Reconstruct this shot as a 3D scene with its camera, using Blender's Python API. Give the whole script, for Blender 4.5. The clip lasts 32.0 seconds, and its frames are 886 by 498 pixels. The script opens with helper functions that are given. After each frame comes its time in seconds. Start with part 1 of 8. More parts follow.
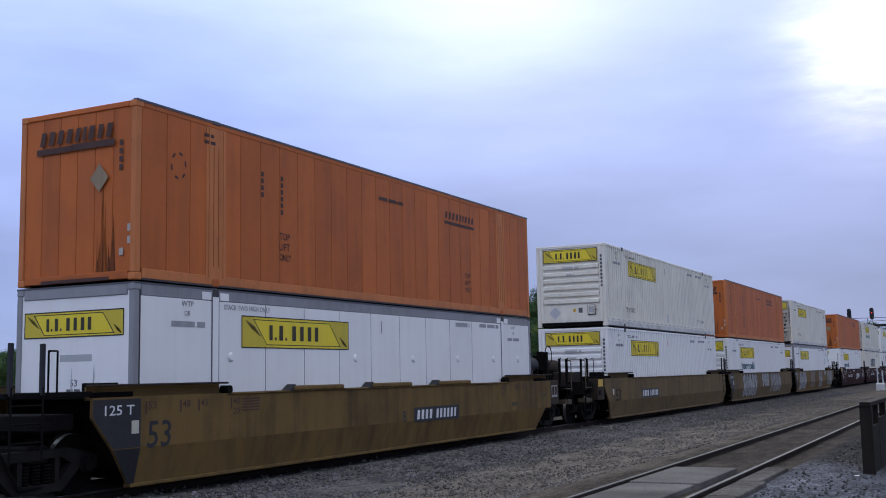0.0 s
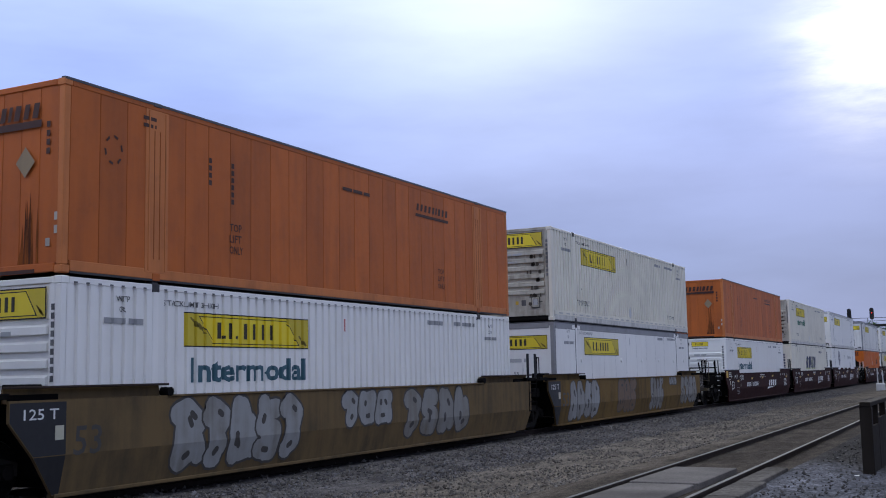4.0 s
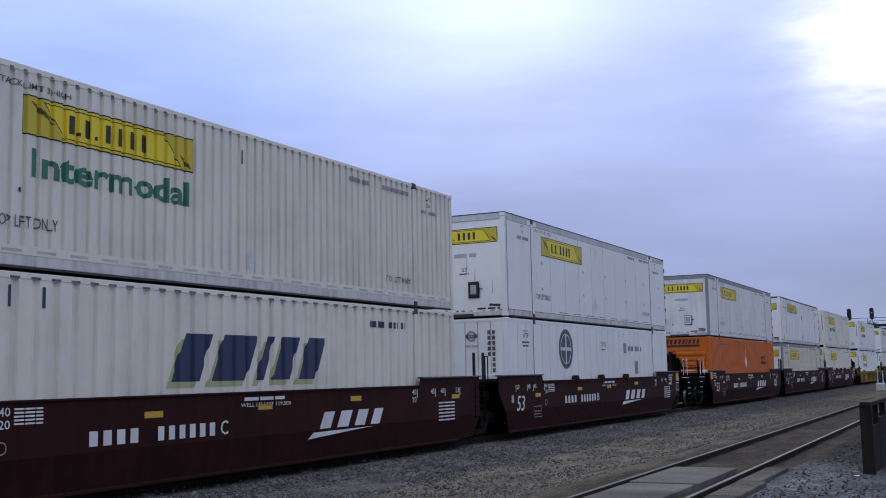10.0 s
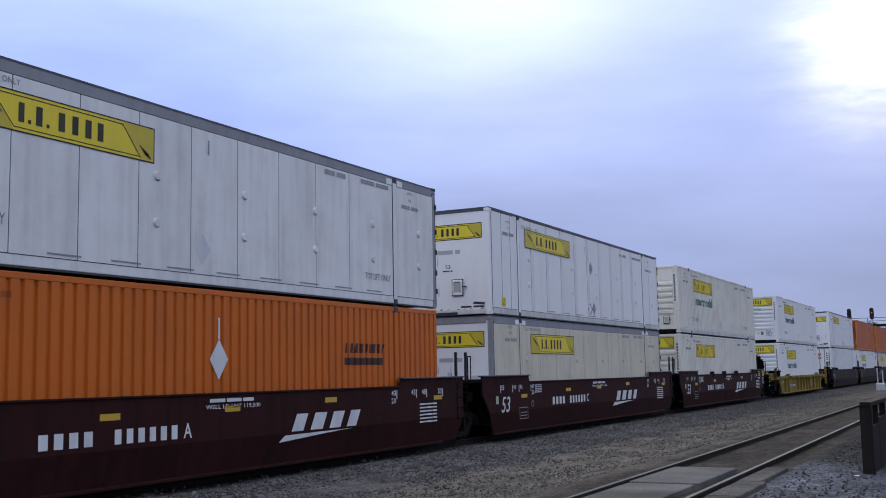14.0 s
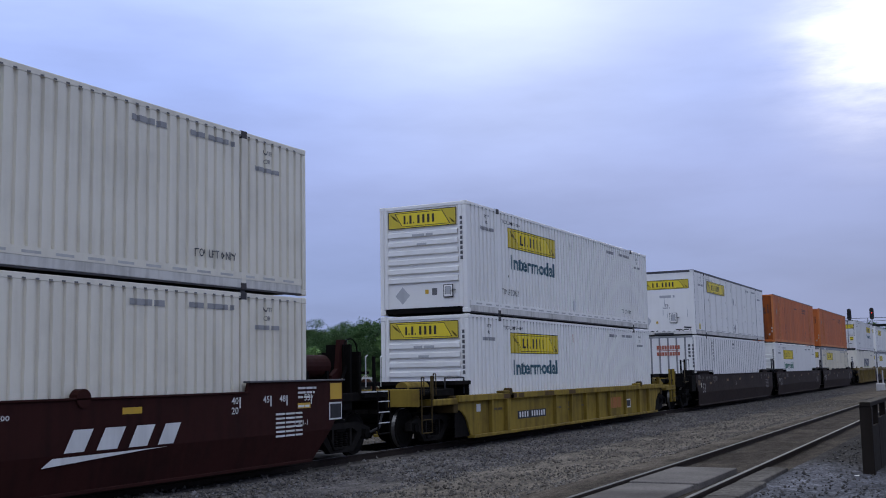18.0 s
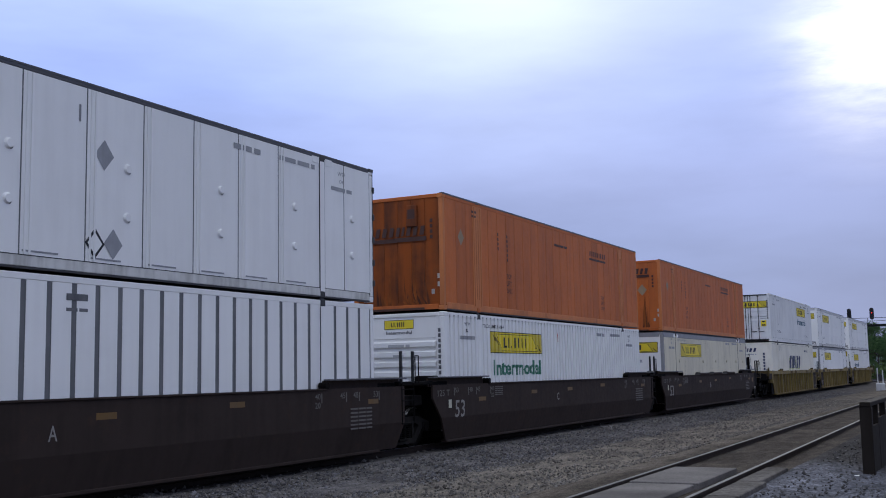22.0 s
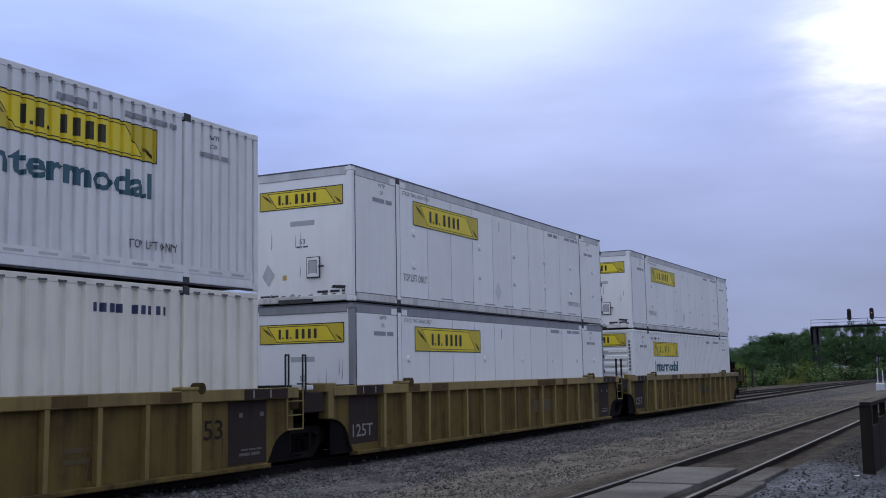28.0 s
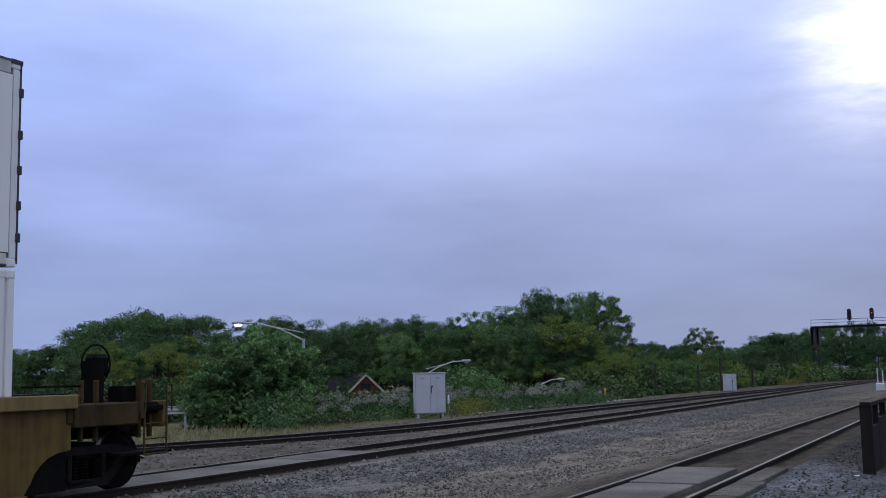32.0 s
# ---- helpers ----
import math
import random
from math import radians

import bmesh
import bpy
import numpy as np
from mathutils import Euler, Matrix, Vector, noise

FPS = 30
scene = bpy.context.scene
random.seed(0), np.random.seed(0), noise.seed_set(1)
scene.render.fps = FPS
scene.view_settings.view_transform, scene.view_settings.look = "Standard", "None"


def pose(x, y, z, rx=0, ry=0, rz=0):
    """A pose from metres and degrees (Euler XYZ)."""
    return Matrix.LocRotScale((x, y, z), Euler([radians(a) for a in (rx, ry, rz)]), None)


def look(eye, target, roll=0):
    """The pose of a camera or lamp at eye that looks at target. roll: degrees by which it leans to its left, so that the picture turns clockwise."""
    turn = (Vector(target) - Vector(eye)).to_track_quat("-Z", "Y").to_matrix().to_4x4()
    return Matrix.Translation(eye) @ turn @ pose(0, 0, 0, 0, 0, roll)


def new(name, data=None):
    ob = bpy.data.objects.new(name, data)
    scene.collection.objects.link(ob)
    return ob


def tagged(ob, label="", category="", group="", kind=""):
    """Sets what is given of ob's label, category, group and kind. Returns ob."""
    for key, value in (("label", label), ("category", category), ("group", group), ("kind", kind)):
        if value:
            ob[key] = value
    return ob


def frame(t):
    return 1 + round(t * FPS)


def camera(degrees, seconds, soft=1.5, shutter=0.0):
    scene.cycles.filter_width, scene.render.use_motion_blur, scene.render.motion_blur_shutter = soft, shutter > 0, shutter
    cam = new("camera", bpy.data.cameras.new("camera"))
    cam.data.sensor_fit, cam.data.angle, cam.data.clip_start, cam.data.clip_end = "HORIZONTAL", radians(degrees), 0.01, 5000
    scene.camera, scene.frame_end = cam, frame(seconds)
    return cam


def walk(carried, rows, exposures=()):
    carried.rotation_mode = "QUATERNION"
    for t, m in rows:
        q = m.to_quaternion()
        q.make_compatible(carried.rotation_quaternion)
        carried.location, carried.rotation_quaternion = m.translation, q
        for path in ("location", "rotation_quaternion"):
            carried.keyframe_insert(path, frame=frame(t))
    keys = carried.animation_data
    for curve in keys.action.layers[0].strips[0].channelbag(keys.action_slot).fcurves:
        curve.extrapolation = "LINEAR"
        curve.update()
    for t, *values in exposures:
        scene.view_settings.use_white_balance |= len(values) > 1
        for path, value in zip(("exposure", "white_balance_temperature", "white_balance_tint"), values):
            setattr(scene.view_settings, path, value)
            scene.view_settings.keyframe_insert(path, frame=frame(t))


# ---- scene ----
EYE = (0.0, 0.0, 1.692)
YAW, PITCH, ROLL = radians(26.975), radians(6.624), -1.104
AHEAD = Vector((-math.sin(YAW) * math.cos(PITCH), math.cos(YAW) * math.cos(PITCH), math.sin(PITCH)))
cam = camera(44.72, 32.0, soft=1.0)
stand = look(EYE, Vector(EYE) + AHEAD * 10, ROLL)
walk(cam, [(0.0, stand), (32.0, stand)], exposures=[(0.0, 0.14), (1.0, 0.06), (2.0, 0.02), (4.0, 0.06), (7.0, 0.05), (8.0, 0.14), (9.5, 0.06), (12.0, 0.0), (13.0, 0.1), (14.0, 0.12), (15.0, 0.06), (18.0, -0.06), (20.0, -0.12), (21.0, -0.06), (22.0, 0.03), (23.0, 0.2), (24.0, 0.2), (26.0, 0.04), (27.0, -0.02), (29.0, -0.06), (30.0, -0.1), (32.0, -0.08)])

# ---- world, sun ----
world = bpy.data.worlds.new("overcast_sky")
scene.world = world
world.use_nodes = True


def build_sky():
    nt = world.node_tree
    nt.nodes.clear()
    n, l = nt.nodes.new, nt.links.new
    out, bg = n("ShaderNodeOutputWorld"), n("ShaderNodeBackground")
    sky = n("ShaderNodeTexSky")
    sky.sky_type, sky.sun_disc = "NISHITA", False
    sky.sun_elevation, sky.sun_rotation = radians(17), radians(-6)
    sky.air_density, sky.dust_density, sky.ozone_density = 1.0, 2.5, 2.0
    tc = n("ShaderNodeTexCoord")
    sep = n("ShaderNodeSeparateXYZ")
    l(tc.outputs["Generated"], sep.inputs[0])
    # height ramp of the cloud deck: slate near the horizon, pale above
    ramp = n("ShaderNodeValToRGB")
    e = ramp.color_ramp.elements
    e[0].position, e[0].color = 0.0, (0.27, 0.335, 0.56, 1)
    e[1].position, e[1].color = 1.0, (0.86, 0.96, 1.16, 1)
    for p, c in ((0.087, (0.278, 0.356, 0.63, 1)), (0.174, (0.334, 0.418, 0.768, 1)), (0.26, (0.388, 0.507, 0.962, 1)), (0.342, (0.47, 0.59, 1.05, 1)), (0.6, (0.86, 0.96, 1.17, 1))):
        x = e.new(p)
        x.color = c
    l(sep.outputs["Z"], ramp.inputs[0])
    # cloud bands, flattened
    mp = n("ShaderNodeMapping")
    mp.inputs["Scale"].default_value = (1.6, 1.6, 6.5)
    mp.inputs["Location"].default_value = (0.35, 0.8, 0.2)
    l(tc.outputs["Generated"], mp.inputs[0])
    nz = n("ShaderNodeTexNoise")
    nz.inputs["Scale"].default_value, nz.inputs["Detail"].default_value, nz.inputs["Roughness"].default_value = 1.9, 6.0, 0.52
    l(mp.outputs[0], nz.inputs["Vector"])
    mr = n("ShaderNodeMapRange")
    mr.inputs["From Min"].default_value, mr.inputs["From Max"].default_value = 0.3, 0.7
    mr.inputs["To Min"].default_value, mr.inputs["To Max"].default_value = 0.87, 1.18
    l(nz.outputs[0], mr.inputs["Value"])
    mul = n("ShaderNodeMix")
    mul.data_type, mul.blend_type = "RGBA", "MULTIPLY"
    mul.inputs[0].default_value = 1.0
    l(ramp.outputs[0], mul.inputs[6])
    l(mr.outputs[0], mul.inputs[7])
    # thin places in the deck: one where the sun stands behind it, one high over the tracks
    nrm = n("ShaderNodeVectorMath")
    nrm.operation = "NORMALIZE"
    l(tc.outputs["Generated"], nrm.inputs[0])
    # the deck is a little thinner on the far side of the line
    tilt, tr = n("ShaderNodeVectorMath"), n("ShaderNodeMapRange")
    tilt.operation = "DOT_PRODUCT"
    tilt.inputs[1].default_value = (-math.cos(YAW), -math.sin(YAW), 0.0)
    l(nrm.outputs[0], tilt.inputs[0])
    tr.inputs["From Min"].default_value, tr.inputs["From Max"].default_value = -0.45, 0.45
    tr.inputs["To Min"].default_value, tr.inputs["To Max"].default_value = 0.85, 1.16
    l(tilt.outputs["Value"], tr.inputs["Value"])
    slope = n("ShaderNodeMix")
    slope.data_type, slope.blend_type = "RGBA", "MULTIPLY"
    slope.inputs[0].default_value = 1.0
    l(mul.outputs[2], slope.inputs[6])
    l(tr.outputs[0], slope.inputs[7])
    last = slope.outputs[2]
    # ragged cloud edges
    nr = n("ShaderNodeTexNoise")
    nr.inputs["Scale"].default_value, nr.inputs["Detail"].default_value, nr.inputs["Roughness"].default_value = 7.0, 7.0, 0.6
    l(mp.outputs[0], nr.inputs["Vector"])
    rag = n("ShaderNodeMapRange")
    rag.inputs["From Min"].default_value, rag.inputs["From Max"].default_value = 0.3, 0.7
    rag.inputs["To Min"].default_value, rag.inputs["To Max"].default_value = 0.45, 1.5
    l(nr.outputs[0], rag.inputs["Value"])
    for az, el, sharp, col in ((4.0, 16.0, 480.0, (0.92, 0.86, 0.66, 1)), (24.0, 24.0, 70.0, (0.40, 0.38, 0.20, 1))):
        dot, pw, soft = n("ShaderNodeVectorMath"), n("ShaderNodeMath"), n("ShaderNodeMath")
        dot.operation, pw.operation, soft.operation = "DOT_PRODUCT", "POWER", "MULTIPLY"
        dot.inputs[1].default_value = (-math.sin(radians(az)) * math.cos(radians(el)), math.cos(radians(az)) * math.cos(radians(el)), math.sin(radians(el)))
        l(nrm.outputs[0], dot.inputs[0])
        pw.use_clamp = True
        l(dot.outputs["Value"], pw.inputs[0])
        pw.inputs[1].default_value = sharp
        l(pw.outputs[0], soft.inputs[0])
        l(rag.outputs[0] if sharp > 100 else mr.outputs[0], soft.inputs[1])
        add = n("ShaderNodeMix")
        add.data_type, add.blend_type, add.clamp_factor = "RGBA", "ADD", False
        l(soft.outputs[0], add.inputs[0])
        l(last, add.inputs[6])
        add.inputs[7].default_value = col
        last = add.outputs[2]
    # a share of clear-sky colour shines through
    haze = n("ShaderNodeMix")
    haze.data_type, haze.blend_type = "RGBA", "ADD"
    haze.inputs[0].default_value = 0.0012
    l(last, haze.inputs[6])
    l(sky.outputs[0], haze.inputs[7])
    l(haze.outputs[2], bg.inputs["Color"])
    bg.inputs["Strength"].default_value = SKY
    l(bg.outputs[0], out.inputs["Surface"])


SKY = 1.0
build_sky()
sun = new("sun", bpy.data.lights.new("sun", "SUN"))
sun.data.energy, sun.data.angle, sun.data.color = 0.5, radians(25), (1.0, 0.96, 0.9)
sun.matrix_world = look((0, 0, 60), Vector((0, 0, 60)) - Vector((-0.07, 0.95, 0.29)))

# ---- materials ----
MATS = {}


def paint(name, col, rough=0.55, dirt=0.25, dirtcol=(0.10, 0.085, 0.07), rust=0.0, metal=0.0, bump=0.0, scale=1.0, streak=1.0, tone=0.0):
    """Painted or bare sheet metal with grain, broad stains and run-down streaks."""
    if name in MATS:
        return MATS[name]
    m = bpy.data.materials.new(name)
    m.use_nodes = True
    nt = m.node_tree
    n, l = nt.nodes.new, nt.links.new
    b = nt.nodes["Principled BSDF"]
    tc, oi = n("ShaderNodeTexCoord"), n("ShaderNodeObjectInfo")
    sh = n("ShaderNodeVectorMath")
    sh.operation = "MULTIPLY_ADD"
    cmb = n("ShaderNodeCombineXYZ")
    for k in range(3):
        l(oi.outputs["Random"], cmb.inputs[k])
    sh.inputs[1].default_value = (37.0, 53.0, 71.0)
    l(cmb.outputs[0], sh.inputs[0])
    l(tc.outputs["Object"], sh.inputs[2])
    mp = n("ShaderNodeMapping")
    mp.inputs["Scale"].default_value = (5.0 * scale, 5.0 * scale, 0.45 * scale)
    l(sh.outputs[0], mp.inputs[0])
    n1, n2 = n("ShaderNodeTexNoise"), n("ShaderNodeTexNoise")
    n1.inputs["Scale"].default_value, n1.inputs["Detail"].default_value = 1.0, 6
    n2.inputs["Scale"].default_value, n2.inputs["Detail"].default_value = 0.7 * scale, 7
    n2.inputs["Roughness"].default_value = 0.65
    l(mp.outputs[0], n1.inputs["Vector"])
    l(sh.outputs[0], n2.inputs["Vector"])
    ma = n("ShaderNodeMath")
    ma.operation = "MULTIPLY_ADD"
    ma.inputs[1].default_value = 0.55 * streak
    l(n1.outputs[0], ma.inputs[0])
    mb = n("ShaderNodeMath")
    mb.operation = "MULTIPLY"
    mb.inputs[1].default_value = 0.75
    l(n2.outputs[0], mb.inputs[0])
    l(mb.outputs[0], ma.inputs[2])
    mr = n("ShaderNodeMapRange")
    mr.interpolation_type = "SMOOTHSTEP"
    mr.inputs["From Min"].default_value, mr.inputs["From Max"].default_value = 0.52, 0.92
    mr.inputs["To Min"].default_value, mr.inputs["To Max"].default_value = 0.04, dirt
    l(ma.outputs[0], mr.inputs["Value"])
    mix = n("ShaderNodeMix")
    mix.data_type = "RGBA"
    l(mr.outputs[0], mix.inputs[0])
    mix.inputs[6].default_value, mix.inputs[7].default_value = (*col, 1), (*dirtcol, 1)
    last = mix.outputs[2]
    if rust:
        n3 = n("ShaderNodeTexNoise")
        n3.inputs["Scale"].default_value, n3.inputs["Detail"].default_value, n3.inputs["Roughness"].default_value = 2.6 * scale, 9, 0.7
        l(sh.outputs[0], n3.inputs["Vector"])
        m3 = n("ShaderNodeMapRange")
        m3.inputs["From Min"].default_value, m3.inputs["From Max"].default_value = 0.56, 0.70
        m3.inputs["To Max"].default_value = rust
        l(n3.outputs[0], m3.inputs["Value"])
        mx = n("ShaderNodeMix")
        mx.data_type = "RGBA"
        l(m3.outputs[0], mx.inputs[0])
        l(last, mx.inputs[6])
        mx.inputs[7].default_value = (0.13, 0.06, 0.03, 1)
        last = mx.outputs[2]
    if tone:
        # sheets of one thing differ a little
        mt, mm = n("ShaderNodeMapRange"), n("ShaderNodeMix")
        mt.inputs["To Min"].default_value, mt.inputs["To Max"].default_value = 1 - tone, 1 + tone * 0.6
        l(oi.outputs["Random"], mt.inputs["Value"])
        mm.data_type, mm.blend_type = "RGBA", "MULTIPLY"
        mm.inputs[0].default_value = 1.0
        l(last, mm.inputs[6])
        l(mt.outputs[0], mm.inputs[7])
        last = mm.outputs[2]
    l(last, b.inputs["Base Color"])
    n4 = n("ShaderNodeTexNoise")
    n4.inputs["Scale"].default_value, n4.inputs["Detail"].default_value = 9.0 * scale, 5
    l(sh.outputs[0], n4.inputs["Vector"])
    m4 = n("ShaderNodeMapRange")
    m4.inputs["To Min"].default_value, m4.inputs["To Max"].default_value = max(0.05, rough - 0.13), min(1, rough + 0.16)
    l(n4.outputs[0], m4.inputs["Value"])
    l(m4.outputs[0], b.inputs["Roughness"])
    b.inputs["Metallic"].default_value = metal
    b.inputs["Specular IOR Level"].default_value = 0.5 if rough < 0.52 else 0.3 if rough < 0.62 else 0.06
    bp = n("ShaderNodeBump")
    bp.inputs["Strength"].default_value, bp.inputs["Distance"].default_value = 0.25 + bump, 0.006 + 0.03 * bump
    l(n2.outputs[0] if not bump else n4.outputs[0], bp.inputs["Height"])
    l(bp.outputs[0], b.inputs["Normal"])
    MATS[name] = m
    return m


def speckle(name, cols, cell, rough=0.95, big=(0.5, 1.3), bump=0.8, depth=0.02, detail=3.0):
    """Gravel, soil and concrete: cells of several tones, with large soft patches."""
    if name in MATS:
        return MATS[name]
    m = bpy.data.materials.new(name)
    m.use_nodes = True
    nt = m.node_tree
    n, l = nt.nodes.new, nt.links.new
    b = nt.nodes["Principled BSDF"]
    tc = n("ShaderNodeTexCoord")
    vo = n("ShaderNodeTexVoronoi")
    vo.inputs["Scale"].default_value, vo.inputs["Detail"].default_value = 1.0 / cell, 0.0
    l(tc.outputs["Object"], vo.inputs["Vector"])
    sp = n("ShaderNodeSeparateColor")
    l(vo.outputs["Color"], sp.inputs[0])
    rp = n("ShaderNodeValToRGB")
    e = rp.color_ramp.elements
    e[0].color, e[1].color = (*cols[0], 1), (*cols[-1], 1)
    for i, c in enumerate(cols[1:-1]):
        e.new((i + 1) / (len(cols) - 1)).color = (*c, 1)
    l(sp.outputs[0], rp.inputs[0])
    nz = n("ShaderNodeTexNoise")
    nz.inputs["Scale"].default_value, nz.inputs["Detail"].default_value = 0.55, 8
    l(tc.outputs["Object"], nz.inputs["Vector"])
    mr = n("ShaderNodeMapRange")
    mr.inputs["From Min"].default_value, mr.inputs["From Max"].default_value = 0.3, 0.7
    mr.inputs["To Min"].default_value, mr.inputs["To Max"].default_value = big
    l(nz.outputs[0], mr.inputs["Value"])
    mx = n("ShaderNodeMix")
    mx.data_type, mx.blend_type = "RGBA", "MULTIPLY"
    mx.inputs[0].default_value = 1.0
    l(rp.outputs[0], mx.inputs[6])
    l(mr.outputs[0], mx.inputs[7])
    l(mx.outputs[2], b.inputs["Base Color"])
    b.inputs["Roughness"].default_value = rough
    b.inputs["Specular IOR Level"].default_value = 0.05
    n2 = n("ShaderNodeTexNoise")
    n2.inputs["Scale"].default_value, n2.inputs["Detail"].default_value = 0.6 / cell, detail
    l(tc.outputs["Object"], n2.inputs["Vector"])
    ad = n("ShaderNodeMath")
    ad.operation = "SUBTRACT"
    l(n2.outputs[0], ad.inputs[0])
    l(vo.outputs["Distance"], ad.inputs[1])
    bp = n("ShaderNodeBump")
    bp.inputs["Strength"].default_value, bp.inputs["Distance"].default_value = bump, depth
    l(ad.outputs[0], bp.inputs["Height"])
    l(bp.outputs[0], b.inputs["Normal"])
    MATS[name] = m
    return m


def leafy(name, a, c, trans=0.25):
    """Foliage: tone varies from leaf to leaf and from plant to plant."""
    if name in MATS:
        return MATS[name]
    m = bpy.data.materials.new(name)
    m.use_nodes = True
    nt = m.node_tree
    n, l = nt.nodes.new, nt.links.new
    b = nt.nodes["Principled BSDF"]
    g, oi = n("ShaderNodeNewGeometry"), n("ShaderNodeObjectInfo")
    mx = n("ShaderNodeMix")
    mx.data_type = "RGBA"
    tc, nz, ad = n("ShaderNodeTexCoord"), n("ShaderNodeTexNoise"), n("ShaderNodeMath")
    nz.inputs["Scale"].default_value, nz.inputs["Detail"].default_value = 0.9, 3
    l(tc.outputs["Object"], nz.inputs["Vector"])
    wide = n("ShaderNodeMapRange")
    wide.inputs["From Min"].default_value, wide.inputs["From Max"].default_value = 0.32, 0.68
    wide.inputs["To Max"].default_value = 0.7
    l(nz.outputs[0], wide.inputs["Value"])
    ad.operation = "MULTIPLY_ADD"
    ad.inputs[1].default_value = 0.14
    l(g.outputs["Random Per Island"], ad.inputs[0])
    l(wide.outputs[0], ad.inputs[2])
    l(ad.outputs[0], mx.inputs[0])
    mx.inputs[6].default_value, mx.inputs[7].default_value = (*a, 1), (*c, 1)
    hs = n("ShaderNodeHueSaturation")
    mr = n("ShaderNodeMapRange")
    mr.inputs["To Min"].default_value, mr.inputs["To Max"].default_value = 0.8, 1.35
    l(oi.outputs["Random"], mr.inputs["Value"])
    l(mr.outputs[0], hs.inputs["Value"])
    l(mx.outputs[2], hs.inputs["Color"])
    l(hs.outputs[0], b.inputs["Base Color"])
    b.inputs["Roughness"].default_value = 0.7
    b.inputs["Specular IOR Level"].default_value = 0.1
    b.inputs["Subsurface Weight"].default_value = 0.0
    b.inputs["Transmission Weight"].default_value = 0.0
    MATS[name] = m
    return m


def glowing(name, col, strength):
    m = bpy.data.materials.new(name)
    m.use_nodes = True
    b = m.node_tree.nodes["Principled BSDF"]
    b.inputs["Base Color"].default_value = (*col, 1)
    b.inputs["Emission Color"].default_value = (*col, 1)
    b.inputs["Emission Strength"].default_value = strength
    return m


WHITE = paint("white_sheet", (0.85, 0.83, 0.785), 0.45, 0.15, (0.3, 0.27, 0.22), tone=0.035)
GRIME = paint("grimy_white_rail", (0.67, 0.65, 0.60), 0.55, 0.6, (0.17, 0.15, 0.12), rust=0.14, scale=1.6)
CREAM = paint("cream_sheet", (0.81, 0.76, 0.635), 0.5, 0.3, (0.22, 0.19, 0.14), tone=0.03)
BEIGE = paint("beige_sheet", (0.69, 0.62, 0.45), 0.5, 0.36, (0.2, 0.17, 0.12), tone=0.03)
PALERAIL = paint("pale_rail", (0.60, 0.59, 0.57), 0.5, 0.4, rust=0.08)
GREYRAIL = paint("grey_rail", (0.27, 0.27, 0.275), 0.5, 0.4, rust=0.12)
DARKRAIL = paint("dark_rail", (0.055, 0.057, 0.066), 0.5, 0.4)
ORANGE = paint("faded_orange", (0.52, 0.128, 0.021), 0.6, 0.6, (0.27, 0.074, 0.022), rust=0.14, tone=0.13)
SEAM = paint("orange_seam", (0.30, 0.075, 0.015), 0.7, 0.4)
SOOTY = paint("sooted_orange", (0.30, 0.075, 0.018), 0.65, 1.0, (0.055, 0.028, 0.02), rust=0.3, scale=0.8)
ORANGEPALE = paint("bleached_orange", (0.58, 0.19, 0.055), 0.6, 0.6, (0.27, 0.09, 0.035), rust=0.25)
ORANGE2 = paint("fresh_orange", (0.60, 0.135, 0.008), 0.52, 0.3, (0.22, 0.07, 0.02))
YELLOW = paint("sign_yellow", (0.84, 0.64, 0.015), 0.5, 0.14)
BLACK = paint("black_paint", (0.018, 0.018, 0.02), 0.55, 0.3, (0.05, 0.045, 0.04))
INK = paint("faded_ink", (0.07, 0.07, 0.075), 0.6, 0.5, (0.35, 0.34, 0.33))
BROWNINK = paint("brown_ink", (0.06, 0.022, 0.015), 0.6, 0.25)
FAINT = paint("faint_ink", (0.40, 0.40, 0.40), 0.6, 0.4, (0.5, 0.5, 0.48))
NAVY = paint("navy_ink", (0.02, 0.03, 0.085), 0.5, 0.1)
TEAL = paint("teal_ink", (0.03, 0.10, 0.13), 0.5, 0.1)
GREENINK = paint("green_ink", (0.03, 0.17, 0.10), 0.5, 0.1)
OLIVE = paint("olive_shadow_ink", (0.45, 0.47, 0.22), 0.5, 0.15)
WHITEINK = paint("white_ink", (0.72, 0.72, 0.70), 0.55, 0.3)
SILVER = paint("silver_graffiti", (0.29, 0.29, 0.28), 0.55, 0.8, (0.12, 0.10, 0.07), rust=0.15)
SILVERPALE = paint("pale_graffiti", (0.23, 0.225, 0.21), 0.55, 0.8, (0.13, 0.10, 0.06), rust=0.2)
SILVERPINK = paint("brownish_graffiti", (0.15, 0.095, 0.06), 0.55, 0.5, (0.13, 0.085, 0.04))
SILVERDK = paint("graffiti_outline", (0.05, 0.045, 0.04), 0.55, 0.3)
TANSTEP = paint("tan_step", (0.105, 0.082, 0.05), 0.7, 0.7, (0.04, 0.04, 0.03), rust=0.2)
ENDBOX = paint("sooty_end_box", (0.05, 0.038, 0.027), 0.7, 0.7, (0.02, 0.016, 0.013), rust=0.2)
FADEINK = paint("faded_dark_ink", (0.022, 0.016, 0.012), 0.85, 0.5)
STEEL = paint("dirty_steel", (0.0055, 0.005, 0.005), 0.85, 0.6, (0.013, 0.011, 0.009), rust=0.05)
TREAD = paint("polished_tread", (0.22, 0.215, 0.215), 0.4, 0.6, metal=0.9)
CASTING = paint("casting", (0.035, 0.035, 0.04), 0.6, 0.5, rust=0.25)
